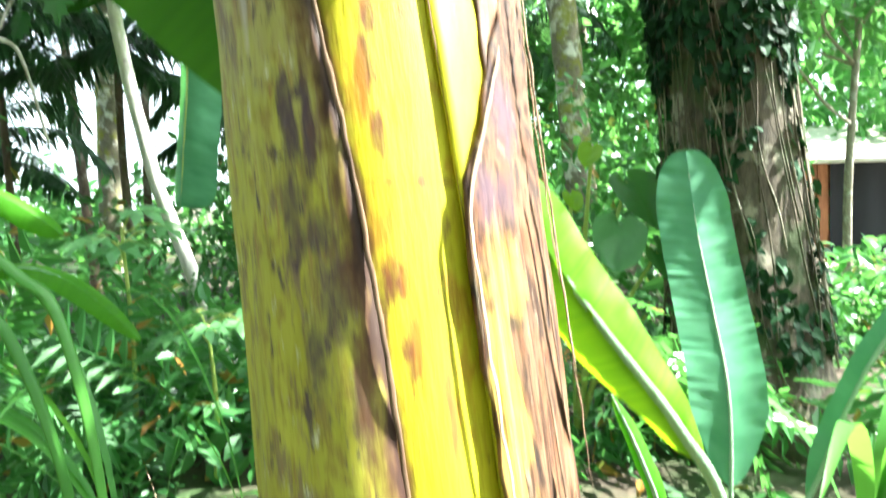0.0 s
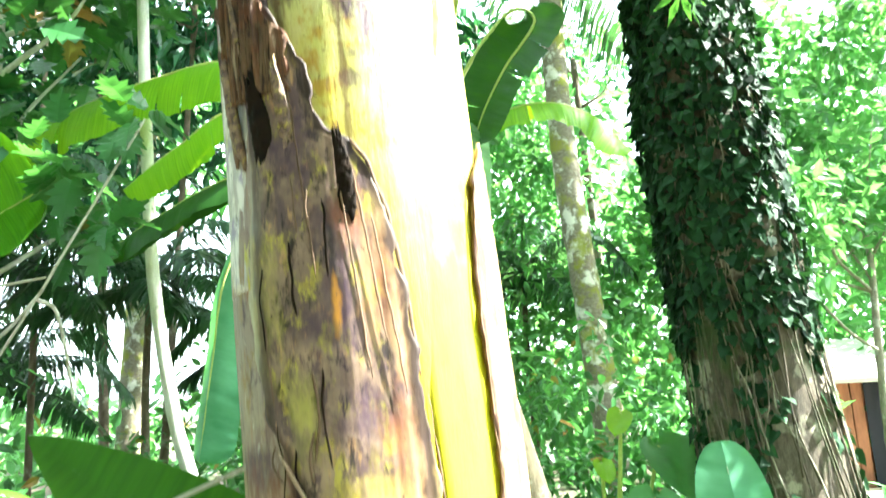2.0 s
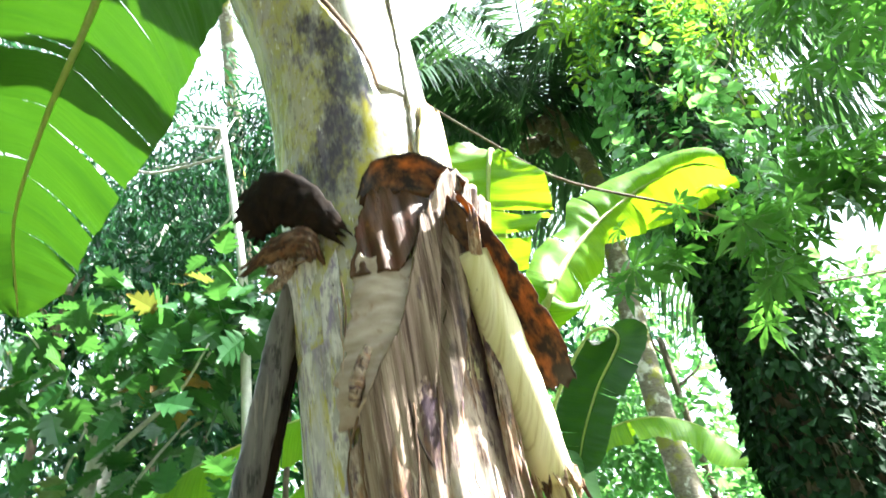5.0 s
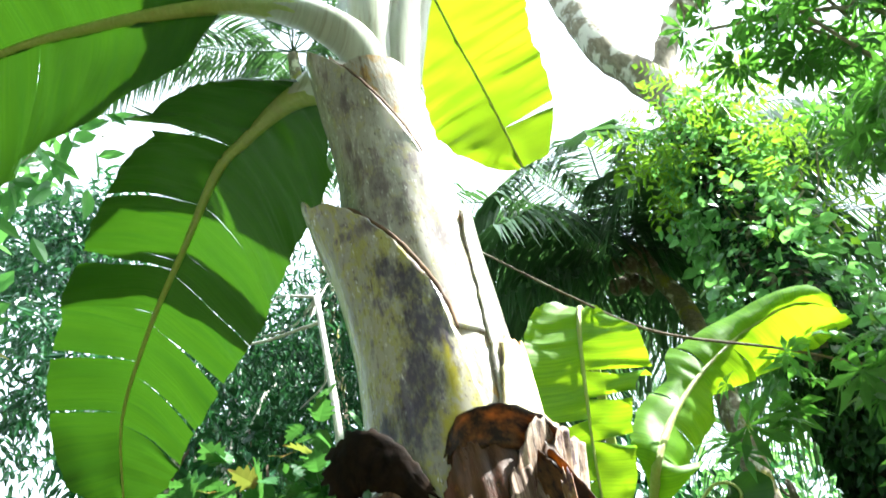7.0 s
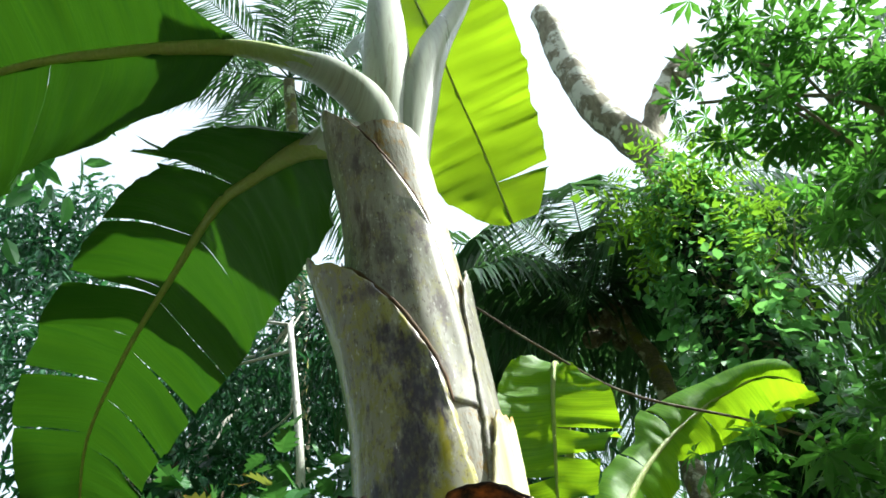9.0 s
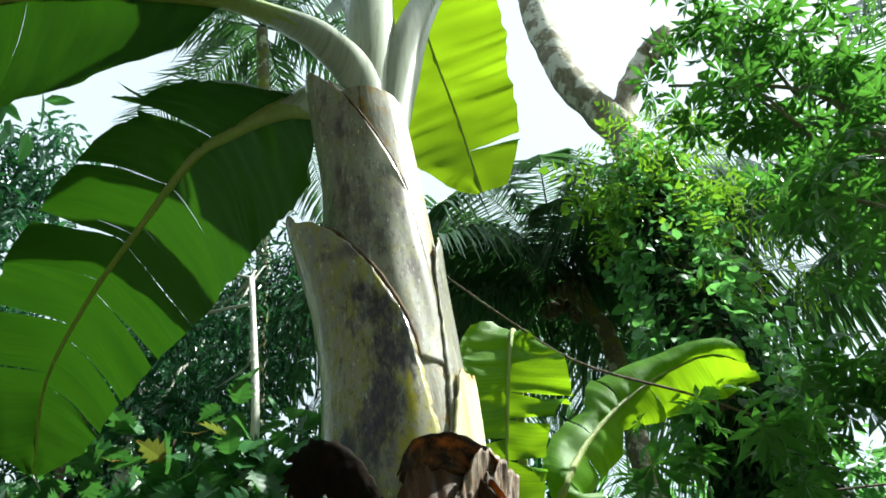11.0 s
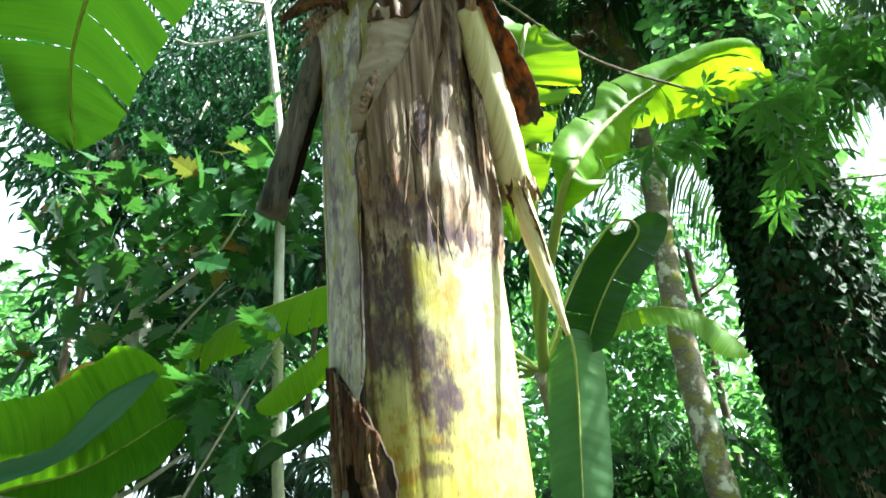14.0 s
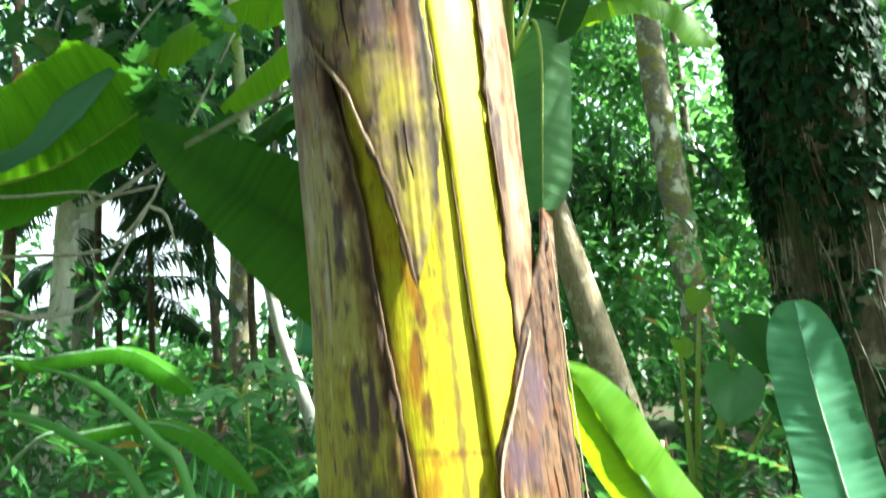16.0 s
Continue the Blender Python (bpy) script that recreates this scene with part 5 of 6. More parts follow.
    for k, (th, z0, z1) in enumerate([(2, 1.54, 1.68), (8, 1.56, 1.67), (13, 1.53, 1.64), (-14, 1.6, 1.74)]):
        margin([(th + 3, z0), (th, (z0 + z1) / 2), (th - 3, z1)], plant, 0.0105, 0.0016, M_EDGE, seed=60 + k, name="fibre")

    # grey sheath on the left, dry sheath in front
    sheath("sheath", 1.6, 2.34, [(1.6, -165), (2.34, -165)], [(1.6, -45), (1.72, -40), (1.8, -30), (1.84, -24), (2.0, -22), (2.06, -20), (2.15, -16), (2.28, -12), (2.34, -14)], 0.006, M_SH_GREY, plant, "grey-lilac sheath", seed=9, nz=90, flare=lambda th, z: 0.012 * max(0, (z - 2.2) / 0.14) ** 2 * max(0, min(1, (-th - 25) / 40)))
    margin([(-24, 1.845), (-22, 1.95), (-21, 2.02), (-19, 2.08), (-15, 2.16)], plant, 0.008, 0.0022, seed=10)
    margin([(-58, 1.9), (-55, 2.0), (-57, 2.1), (-60, 2.2)], plant, 0.0075, 0.0015, seed=10)
    fr_l = [(1.93, -14), (1.97, -17), (2.0, -19), (2.03, -19), (2.08, -19), (2.13, -8), (2.165, 3), (2.19, 12), (2.24, 22), (2.28, 30), (2.33, 40), (2.37, 50)]
    fr_r = [(1.93, 90), (1.99, 95), (2.02, 100), (2.2, 98), (2.34, 92), (2.37, 88)]
    sheath("sheath", 1.93, 2.37, fr_l, fr_r, 0.009, M_SH_FRONT, plant, "wrinkled dry brown sheath ending in a cut stub", seed=11, fibre=0.0035, rag=3, nz=110, nt_=60, rag_top=0.01, flare=lambda th, z: -0.013 * max(0.0, 1 - (z - 1.93) / 0.11) + 0.028 * max(0, (z - 2.16) / 0.2) ** 1.5 * max(0, min(1, (th - 5) / 40)) + 0.007 * noise.noise((th * 0.11, z * 5, 3.0)) * min(1.0, max(0.0, (z - 1.95) / 0.08)))
    sheath("pleated_scrap", 2.11, 2.268, [(2.11, -23), (2.16, -17), (2.2, -9), (2.268, 0)], [(2.11, -6), (2.16, 8), (2.2, 19), (2.268, 29)], 0.0165, M_SH_PLEAT, plant, "pale crumpled sheath scrap in fine pleats", seed=31, nz=80, nt_=24, rag=5, rag_top=0.02, flare=lambda th, z: 0.0005 * math.sin(z * 400 - th * 0.1 + 5 * noise.noise((th * 0.06, z * 14, 8))) + 0.0015 * noise.noise((th * 0.1, z * 50, 4)) - 0.006 * max(0.0, (2.15 - z) / 0.04))
    margin([(b, a) for a, b in fr_l[2:7]], plant, 0.012, 0.003, seed=12)
    for k, (th, z0, z1, r) in enumerate([(30, 2.05, 2.2, 0.004), (44, 2.1, 2.2, 0.003), (62, 2.02, 2.35, 0.005), (70, 2.05, 2.3, 0.004), (15, 2.0, 2.12, 0.003), (80, 2.1, 2.36, 0.003)]):
        margin([(th - 8, z0), (th - 3, (z0 + z1) / 2), (th, z1)], plant, 0.014 + 0.01 * (z1 > 2.25), r, M_EDGE if k % 2 == 0 else M_SH_FRONT, seed=70 + k, name="fibre")
    rng = np.random.default_rng(7)
    for k in range(16):
        th, z0, ln = rng.uniform(-12, 88), rng.uniform(2.0, 2.28), rng.uniform(0.03, 0.09)
        margin([(th, z0), (th + rng.uniform(-3, 3), z0 - 0.5 * ln), (th + rng.uniform(-5, 5), z0 - ln)], plant, 0.014 + 0.02 * max(0.0, (z0 - 2.16) / 0.2), rng.uniform(0.0012, 0.0028), (M_EDGE, M_EDGE_PALE, M_CHAR)[k % 3], seed=300 + k, name="fibre")
    for k in range(14):
        th, z0, ln = rng.uniform(-34, 18), rng.uniform(1.4, 1.68), rng.uniform(0.02, 0.06)
        margin([(th, z0), (th + rng.uniform(-2, 2), z0 - 0.5 * ln), (th + rng.uniform(-2, 3), z0 - ln)], plant, 0.0105, rng.uniform(0.001, 0.0022), (M_EDGE, M_CHAR)[k % 2], seed=330 + k, name="fibre")
    # rolled scrap on the front sheath
    strip_mesh("rolled_scrap", [on_stem(-12, 2.125, 0.016), on_stem(-8, 2.145, 0.022), on_stem(-1, 2.175, 0.018)], [0.006, 0.012, 0.008], on_stem(-5, 2.12) - on_stem(-12, 2.16), M_SH_FRONT, plant, curl=100, seed=3)

    # cut petiole stub that leans off the front sheath
    st_l = [(2.02, -14), (2.116, -9), (2.135, -2), (2.165, 7), (2.19, 15), (2.236, 23), (2.275, 29), (2.318, 35)]
    st_r = [(2.02, 20), (2.072, 28), (2.132, 38), (2.194, 46), (2.253, 54), (2.318, 60)]
    fold_at = table([(2.02, 18), (2.09, 25), (2.19, 34.5), (2.318, 47)])
    sheath("petiole_stub", 2.02, 2.318, st_l, st_r, 0.006, M_SH_STUB, plant, "grey-brown cut stub of a dead leaf stalk", seed=32, nz=90, nt_=48, thick=0.006, rag=1.6, rag_top=0.008, fibre=0.002, flare=lambda th, z: 0.026 * min(1.0, (z - 2.02) / 0.27) - 0.008 * math.exp(-((th - fold_at(z)) / 1.6) ** 2) + 0.004 * math.sin((th - fold_at(z)) * 0.16) * min(1.0, (z - 2.02) / 0.1))
    margin([(b, a) for a, b in st_l[1:7]], plant, 0.021, 0.0022, M_EDGE_PALE, seed=34, label="curled pale rim")
    strip_mesh("petiole_stub", [on_stem(60, 2.06, 0.016), on_stem(58, 2.15, 0.026), on_stem(56, 2.24, 0.035), (-0.016, 0.428, 2.29)], [0.006, 0.009, 0.008, 0.006], (0.042, 0.01, -0.01), M_SH_FRONT, plant, curl=50, thick=0.004, rag=0.004, seed=33)
    # dark dead flap and the ragged rim under it
    strip_mesh("dead_flap", [on_stem(-6, 2.302, 0.013), (-0.18, 0.425, 2.337), (-0.215, 0.425, 2.357), (-0.25, 0.443, 2.355)], [0.009, 0.026, 0.033, 0.034], (-0.05, -0.25, 1), M_CHAR, plant, curl=32, rag=0.008, seed=5, thick=0.004, label="blackened dead sheath flap", cols=14)
    for k, (a, b, z, q) in enumerate([(-40, -60, 2.302, 0.012), (-46, -70, 2.314, 0.01), (-52, -74, 2.296, 0.008)]):
        strip_mesh("dead_flap", [on_stem(a, z, 0.009), on_stem((a + b) / 2, z + 0.004, 0.014), on_stem(b, z + 0.008, 0.024)], [q * 0.7, q, q * 0.6], (0, -0.3, 1), M_SH_FRONT if k != 1 else M_EDGE, plant, curl=40, rag=0.008, seed=6 + 30 * k, thick=0.003, label="torn brown stub rim")
    strip_mesh("dead_flap", [on_stem(-22, 2.285, 0.012), (-0.18, 0.43, 2.3), (-0.213, 0.435, 2.302), (-0.243, 0.45, 2.297)], [0.012, 0.02, 0.016, 0.007], (0.1, -0.2, 1), M_SH_DRY, plant, curl=60, rag=0.012, seed=44, thick=0.004, label="torn brown stub rim", cols=12)
    # amber sheath that arches over the stub and hangs down
    strip_mesh("dead_flap", [on_stem(8, 2.335, 0.01), on_stem(20, 2.362, 0.014), on_stem(40, 2.366, 0.022), on_stem(62, 2.345, 0.03), (-0.022, 0.445, 2.3)], [0.01, 0.02, 0.022, 0.021, 0.018], (-0.3, -0.65, 0.65), M_AMBER, plant, curl=30, rag=0.004, seed=7, thick=0.002, label="amber-brown translucent dead sheath")
    strip_mesh("dead_flap", [(-0.034, 0.446, 2.318), (-0.014, 0.465, 2.27), (0.004, 0.49, 2.225), (0.022, 0.515, 2.185), (0.036, 0.54, 2.148)], [0.014, 0.022, 0.026, 0.025, 0.017], (0.8, -0.5, 0.45), M_AMBER, plant, curl=25, rag=0.006, seed=17, thick=0.002, label="amber-brown translucent dead sheath")
    sheath("dead_flap", 2.25, 2.352, [(2.25, -5), (2.3, 2), (2.352, 12)], [(2.25, 20), (2.3, 36), (2.352, 50)], 0.019, M_SH_TAN_SHADED, plant, "folded tan sheath in the hollow, coloured dark for the shade there", seed=36, rag=4, rag_top=0.03, nz=50, nt_=60, flare=lambda th, z: 0.009 * noise.noise((th * 0.05 - z * 6, z * 8, 2.0)) + 0.003 * noise.noise((th * 0.2, z * 12, 5.0)) - 0.006 * max(0.0, (z - 2.31) / 0.04))
    # hanging dead petioles
    v, f = tube(spline([(-0.2, 0.5, 2.335), (-0.226, 0.5, 2.25), (-0.248, 0.505, 2.15), (-0.272, 0.51, 2.05)], 30), [0.013, 0.016, 0.017, 0.018], 20, 0.06, np.random.default_rng(13))
    link_mesh("dead_petiole", v, f, M_DEADGREY, plant, "grey dead petiole hanging down", uv=[(p[0] + p[1], p[2]) for p in v])
    strip_mesh("dead_petiole", [(-0.2, 0.503, 2.29), (-0.218, 0.5, 2.2), (-0.244, 0.503, 2.07)], [0.005, 0.006, 0.005], (1, -0.2, 0.2), M_CHAR, plant, curl=60, thick=0.003, rag=0.004, seed=11)
    pet = spline([(-0.024, 0.47, 2.27), (-0.012, 0.49, 2.2), (0.0, 0.51, 2.13), (0.013, 0.535, 2.06)], 24)
    rng = np.random.default_rng(12)
    v, f = tube(pet, [0.016, 0.02, 0.021, 0.018], 16, 0.04, rng)
    link_mesh("dead_petiole", v, f, M_SH_CREAM, plant, "cream petiole snapped and hanging", uv=[(p[0] + p[1], p[2]) for p in v])
    for k in range(9):
        a = 0.7 * k
        d = np.array([math.cos(a), math.sin(a), 0])
        q = np.array([0.013, 0.537, 2.066]) + d * 0.012
        strip_mesh("knot_scrap", [q + np.array([0, 0, 0.01]), q + d * 0.006, q + d * 0.009 + np.array([0.003, 0, -0.016])], [0.004, 0.008, 0.003], np.array([-d[1], d[0], 0.2]), M_EDGE_PALE if k % 3 else M_SH_DRY, plant, curl=50, thick=0.002, rag=0.006, seed=80 + k)
    strip_mesh("dead_petiole", [(0.012, 0.53, 2.06), (0.022, 0.522, 2.0), (0.036, 0.505, 1.935), (0.052, 0.488, 1.865)], [0.012, 0.014, 0.01, 0.002], (-1, 0.5, -0.25), M_SH_CREAM, plant, curl=60, thick=0.003, seed=14, label="pale strip tapering to a point")
    strip_mesh("dead_petiole", [(0.016, 0.526, 2.055), (0.03, 0.518, 1.995), (0.043, 0.503, 1.93)], [0.004, 0.006, 0.002], (1, -0.5, 0.25), M_EDGE, plant, curl=50, thick=0.002, seed=15)

    # upper sheaths
    def fl(zc, amp, c=-70):
        return lambda th, z: amp * max(0.0, (z - zc) / 0.25) ** 1.6 * math.exp(-((th - c) / 42) ** 2)
    u1 = [(2.2, 45), (2.4, 37), (2.494, 30), (2.552, 24), (2.634, 2), (2.714, -32), (2.75, -55), (2.775, -66)]
    sheath("sheath", 2.2, 2.775, [(2.2, -165), (2.6, -165), (2.745, -110), (2.775, -84)], u1, 0.006, M_SH_UPPER, plant, "grey-green sheath with purple bruises", seed=16, nz=90, nt_=50, rag=3.5, flare=fl(2.5, 0.045))
    strip_mesh("sheath_lip", [on_stem(-76, 2.768, 0.052), on_stem(-80, 2.72, 0.036), on_stem(-84, 2.66, 0.02), on_stem(-86, 2.6, 0.008)], [0.006, 0.013, 0.011, 0.003], (-0.35, -0.9, 0.1), M_SH_STALK, plant, curl=30, thick=0.003, rag=0.004, seed=41, label="pale flared lip of the sheath")
    margin([(b + 0.5, a) for a, b in u1[2:8]], plant, 0.008, 0.007, seed=16, label="torn brown rim")
    u2 = [(2.5, 66), (2.7, 56), (2.789, 47), (2.846, 33), (2.91, 12), (2.97, -10), (3.01, -30), (3.06, -55)]
    sheath("sheath", 2.5, 3.06, [(2.5, -165), (2.9, -165), (3.03, -110), (3.06, -80)], u2, 0.002, M_SH_TOP, plant, "smooth grey sheath", seed=17, nz=80, nt_=46, rag=1, flare=fl(2.8, 0.035))
    margin([(b, a) for a, b in u2[2:8]], plant, 0.004, 0.005, seed=17)
    sheath("sheath", 2.3, 2.73, [(2.3, 40), (2.5, 54), (2.66, 64), (2.7, 70), (2.73, 80)], [(2.3, 165), (2.73, 130)], 0.004, M_SH_TOP, plant, "", seed=18, rag=2, rag_top=0.02, flare=fl(2.55, 0.012, 90))
    sheath("sheath", 2.15, 2.5, [(2.15, 36), (2.4, 46), (2.47, 58), (2.5, 64)], [(2.15, 165), (2.5, 140)], 0.009, M_SH_CREAM, plant, "cream sheath with a torn orange rim", seed=19, rag=2, rag_top=0.015, flare=fl(2.3, 0.01, 90))
    # leaf stalks rising from the top
    def stalk(pts, radii, label=""):
        v, f = tube(spline(pts, 24), radii, 16)
        link_mesh("petiole", v, f, M_SH_STALK, plant, label, uv=[(p[0] + p[1], p[2]) for p in v])
    stalk([(-0.16, 0.45, 2.72), (-0.168, 0.43, 3.0), (-0.172, 0.42, 3.25), (-0.18, 0.425, 3.5), (-0.2, 0.46, 3.9), (-0.24, 0.55, 4.4)], [0.035, 0.05, 0.05, 0.045, 0.034, 0.024])
    stalk([(-0.155, 0.45, 2.75), (-0.14, 0.43, 2.95), (-0.118, 0.425, 3.15), (-0.085, 0.45, 3.4), (-0.02, 0.58, 3.9), (0.02, 0.8, 4.6)], [0.01, 0.032, 0.038, 0.035, 0.026, 0.018])
    stalk([(-0.18, 0.46, 2.9), (-0.2, 0.47, 3.2), (-0.24, 0.54, 3.6), (-0.34, 0.7, 4.1), (-0.5, 0.95, 4.6)], [0.04, 0.04, 0.034, 0.026, 0.018])
    stalk([(-0.165, 0.43, 2.85), (-0.18, 0.4, 3.08), (-0.26, 0.37, 3.23), (-0.38, 0.39, 3.41)], [0.03, 0.038, 0.033, 0.024])
    stalk([(-0.17, 0.43, 2.85), (-0.215, 0.4, 3.0), (-0.26, 0.405, 3.075), (-0.36, 0.46, 3.155)], [0.03, 0.038, 0.034, 0.018])


M_SH_STALK = skin("petiole_skin", (0.36, 0.39, 0.3), (0.52, 0.55, 0.45), [], 0.35, streak=(60, 3), speck=0.05, ridge=0.15)


banana = thing("banana_plant", "tall banana plant, yellow and brown mottled stem with peeling sheaths", "banana plant", "banana plants", at=(0, 0, 0))
main_stem(banana)
# the long torn leaf, the broad one over it and the hanging one behind, coloured as backlit
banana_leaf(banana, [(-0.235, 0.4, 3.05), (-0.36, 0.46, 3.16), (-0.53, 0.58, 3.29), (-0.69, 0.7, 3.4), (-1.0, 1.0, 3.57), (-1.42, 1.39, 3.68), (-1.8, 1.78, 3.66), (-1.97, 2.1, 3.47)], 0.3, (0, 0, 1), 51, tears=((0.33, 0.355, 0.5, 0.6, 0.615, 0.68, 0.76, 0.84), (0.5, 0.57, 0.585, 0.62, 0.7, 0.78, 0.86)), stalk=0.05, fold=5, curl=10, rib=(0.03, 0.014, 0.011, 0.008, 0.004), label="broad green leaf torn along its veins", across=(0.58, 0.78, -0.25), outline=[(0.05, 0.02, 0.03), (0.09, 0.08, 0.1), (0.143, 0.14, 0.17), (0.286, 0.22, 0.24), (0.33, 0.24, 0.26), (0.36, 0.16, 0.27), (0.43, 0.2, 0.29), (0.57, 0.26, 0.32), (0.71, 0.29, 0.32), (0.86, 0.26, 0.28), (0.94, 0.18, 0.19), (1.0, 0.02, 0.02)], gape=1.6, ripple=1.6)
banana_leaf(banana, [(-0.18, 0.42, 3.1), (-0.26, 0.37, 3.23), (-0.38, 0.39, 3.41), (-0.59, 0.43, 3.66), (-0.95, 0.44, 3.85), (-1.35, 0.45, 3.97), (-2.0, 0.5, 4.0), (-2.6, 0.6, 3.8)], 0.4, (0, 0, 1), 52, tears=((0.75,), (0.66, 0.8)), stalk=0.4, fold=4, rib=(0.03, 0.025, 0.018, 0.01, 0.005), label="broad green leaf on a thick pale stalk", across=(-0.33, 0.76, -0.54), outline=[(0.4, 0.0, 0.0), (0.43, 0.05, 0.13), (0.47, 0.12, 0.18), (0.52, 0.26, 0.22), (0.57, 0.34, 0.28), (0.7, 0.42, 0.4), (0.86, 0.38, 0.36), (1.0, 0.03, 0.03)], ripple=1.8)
banana_leaf(banana, [(-0.2, 0.46, 3.9), (-0.27, 0.6, 4.5), (-0.36, 0.9, 5.3), (-0.33, 1.15, 5.75), (-0.22, 1.22, 5.22), (-0.15, 1.36, 4.83), (-0.09, 1.46, 4.52), (-0.028, 1.5, 4.04)], 0.3, (0, 0, 1), 53, mat=M_BLADE_BACKLIT, tears=((), (0.93,)), stalk=0.45, fold=3, curl=4, rib=(0.014, 0.006, 0.004), label="hanging leaf coloured bright yellow-green as if backlit", across=(0.985, -0.12, 0.1), outline=[(0.45, 0.02, 0.02), (0.5, 0.2, 0.3), (0.57, 0.16, 0.36), (0.71, 0.19, 0.33), (0.8, 0.24, 0.27), (0.88, 0.26, 0.25), (0.93, 0.2, 0.21), (0.97, 0.12, 0.15), (0.99, 0.06, 0.12), (1.0, 0.02, 0.1)], ripple=1.0, slant=0.1)

# extra leaf above the view, added to shade the torn leaf's base
banana_leaf(banana, [(-0.2, 0.46, 3.9), (-0.2, 0.5, 4.4), (0.1, 0.66, 4.9), (0.5, 0.78, 5.05), (0.85, 0.8, 5.0), (1.1, 0.78, 4.9), (1.3, 0.75, 4.75)], 0.27, (0, 0, 1), 54, tears=3, stalk=0.28, fold=6, rib=(0.03, 0.016, 0.005), label="unseen broad green leaf added overhead to shade the torn leaf's base", across=(0, 1, 0))

second = thing("banana_plant", "banana plant with a dried pale trunk and wide torn leaves", "banana plant", "banana plants")
link_mesh("pseudostem", *tube(spline([(0.66, 4.9, -0.1), (0.455, 4.9, 0.65), (0.245, 4.9, 1.45), (0.1, 4.9, 2.02), (-0.17, 4.9, 3.15)], 24), [0.14, 0.12, 0.1, 0.07], 16), M_DRY, second)
H = (-0.17, 4.9, 3.15)
banana_leaf(second, [H, (-0.6, 5.2, 3.6), (-1.45, 5.0, 4.05), (-2.39, 5.2, 4.02), (-3.33, 5.6, 3.9), (-3.9, 5.9, 3.7)], 0.36, (0, -0.75, 0.7), 61, mat=M_BLADE_YOUNG_LIT, tears=9, fold=22)
banana_leaf(second, [H, (-0.6, 5.0, 3.3), (-1.43, 4.8, 3.6), (-2.0, 4.9, 3.35), (-2.4, 5.0, 3.1)], 0.24, (0, -0.7, 0.7), 67, mat=M_BLADE_YOUNG_LIT, tears=4)
banana_leaf(second, [H, (-0.6, 5.0, 3.15), (-1.43, 4.8, 3.12), (-2.2, 5.0, 2.85), (-2.7, 5.2, 2.6)], 0.26, (0, -0.4, 1), 62, tears=4)
banana_leaf(second, [H, (0.1, 5.2, 3.5), (0.6, 5.0, 3.6), (1.0, 5.0, 3.5), (1.28, 5.0, 3.2)], 0.24, (0, -0.5, 1), 63, mat=M_BLADE_YOUNG_LIT, tears=4)
banana_leaf(second, [H, (0.0, 4.76, 3.4), (0.06, 4.7, 3.2), (0.035, 4.68, 2.62), (0.0, 4.68, 2.06)], 0.235, (0, -1, 0.2), 64, mat=M_BLADE_SOFT, tears=1, stalk=0.3)
# the next two leaves look backlit partly through their brighter blade colour
banana_leaf(second, [H, (-0.12, 4.2, 3.3), (-0.02, 3.5, 3.36), (0.1, 2.96, 3.5), (0.24, 3.02, 3.76), (0.4, 3.1, 3.97), (0.56, 3.15, 4.12), (0.8, 3.18, 4.27), (1.04, 3.15, 4.32), (1.2, 3.1, 4.2)], 0.24, (0, 0, 1), 65, mat=M_BLADE_YOUNG_LIT, tears=((0.5, 0.64), (0.45, 0.55, 0.72)), stalk=0.28, rib=(0.04, 0.03, 0.014, 0.008, 0.004), across=(0.46, 0.43, -0.78), fold=6, curl=30, ripple=2.4, outline=[(0.28, 0.0, 0.0), (0.34, 0.12, 0.2), (0.44, 0.17, 0.24), (0.55, 0.13, 0.24), (0.6, 0.22, 0.14), (0.66, 0.25, 0.2), (0.78, 0.16, 0.34), (0.9, 0.12, 0.36), (0.97, 0.06, 0.26), (1.0, 0.0, 0.08)], gape=3.0)
banana_leaf(second, [H, (-0.14, 4.2, 3.6), (-0.05, 3.4, 4.05), (0.0, 2.9, 4.3), (0.0, 2.7, 4.32), (-0.04, 2.66, 4.1), (-0.08, 2.68, 3.82), (-0.12, 2.7, 3.5), (-0.15, 2.72, 3.1)], 0.29, (0, 0, 1), 66, mat=M_BLADE_YOUNG_LIT, ripple=1.8, tears=((0.8, 0.9), (0.7, 0.76, 0.84)), stalk=0.42, rib=(0.04, 0.028, 0.014, 0.008, 0.004), across=(1, 0, -0.2), fold=4, curl=10, outline=[(0.42, 0.0, 0.0), (0.5, 0.12, 0.06), (0.55, 0.24, 0.14), (0.6, 0.27, 0.28), (0.7, 0.27, 0.31), (0.73, 0.26, 0.24), (0.8, 0.26, 0.2), (0.9, 0.22, 0.16), (1.0, 0.02, 0.02)], gape=3.0)
third = thing("banana_plant", "young banana plant with broad folded green leaves", "banana plant", "banana plants")
link_mesh("pseudostem", *tube(spline([(-4.6, 4.6, -0.1), (-4.6, 4.6, 1.0), (-4.5, 4.5, 1.8)], 12), [0.1, 0.08, 0.05], 12), M_STEM, third)
banana_leaf(third, [(-4.5, 4.5, 1.8), (-4.2, 4.5, 2.4), (-3.4, 4.5, 2.6), (-2.68, 4.5, 2.98)], 0.62, (0, 0, 1), 71, mat=M_BLADE_MID, tears=1, fold=10, curl=25, across=(-0.4, 0.05, 0.9), tip=0.85)
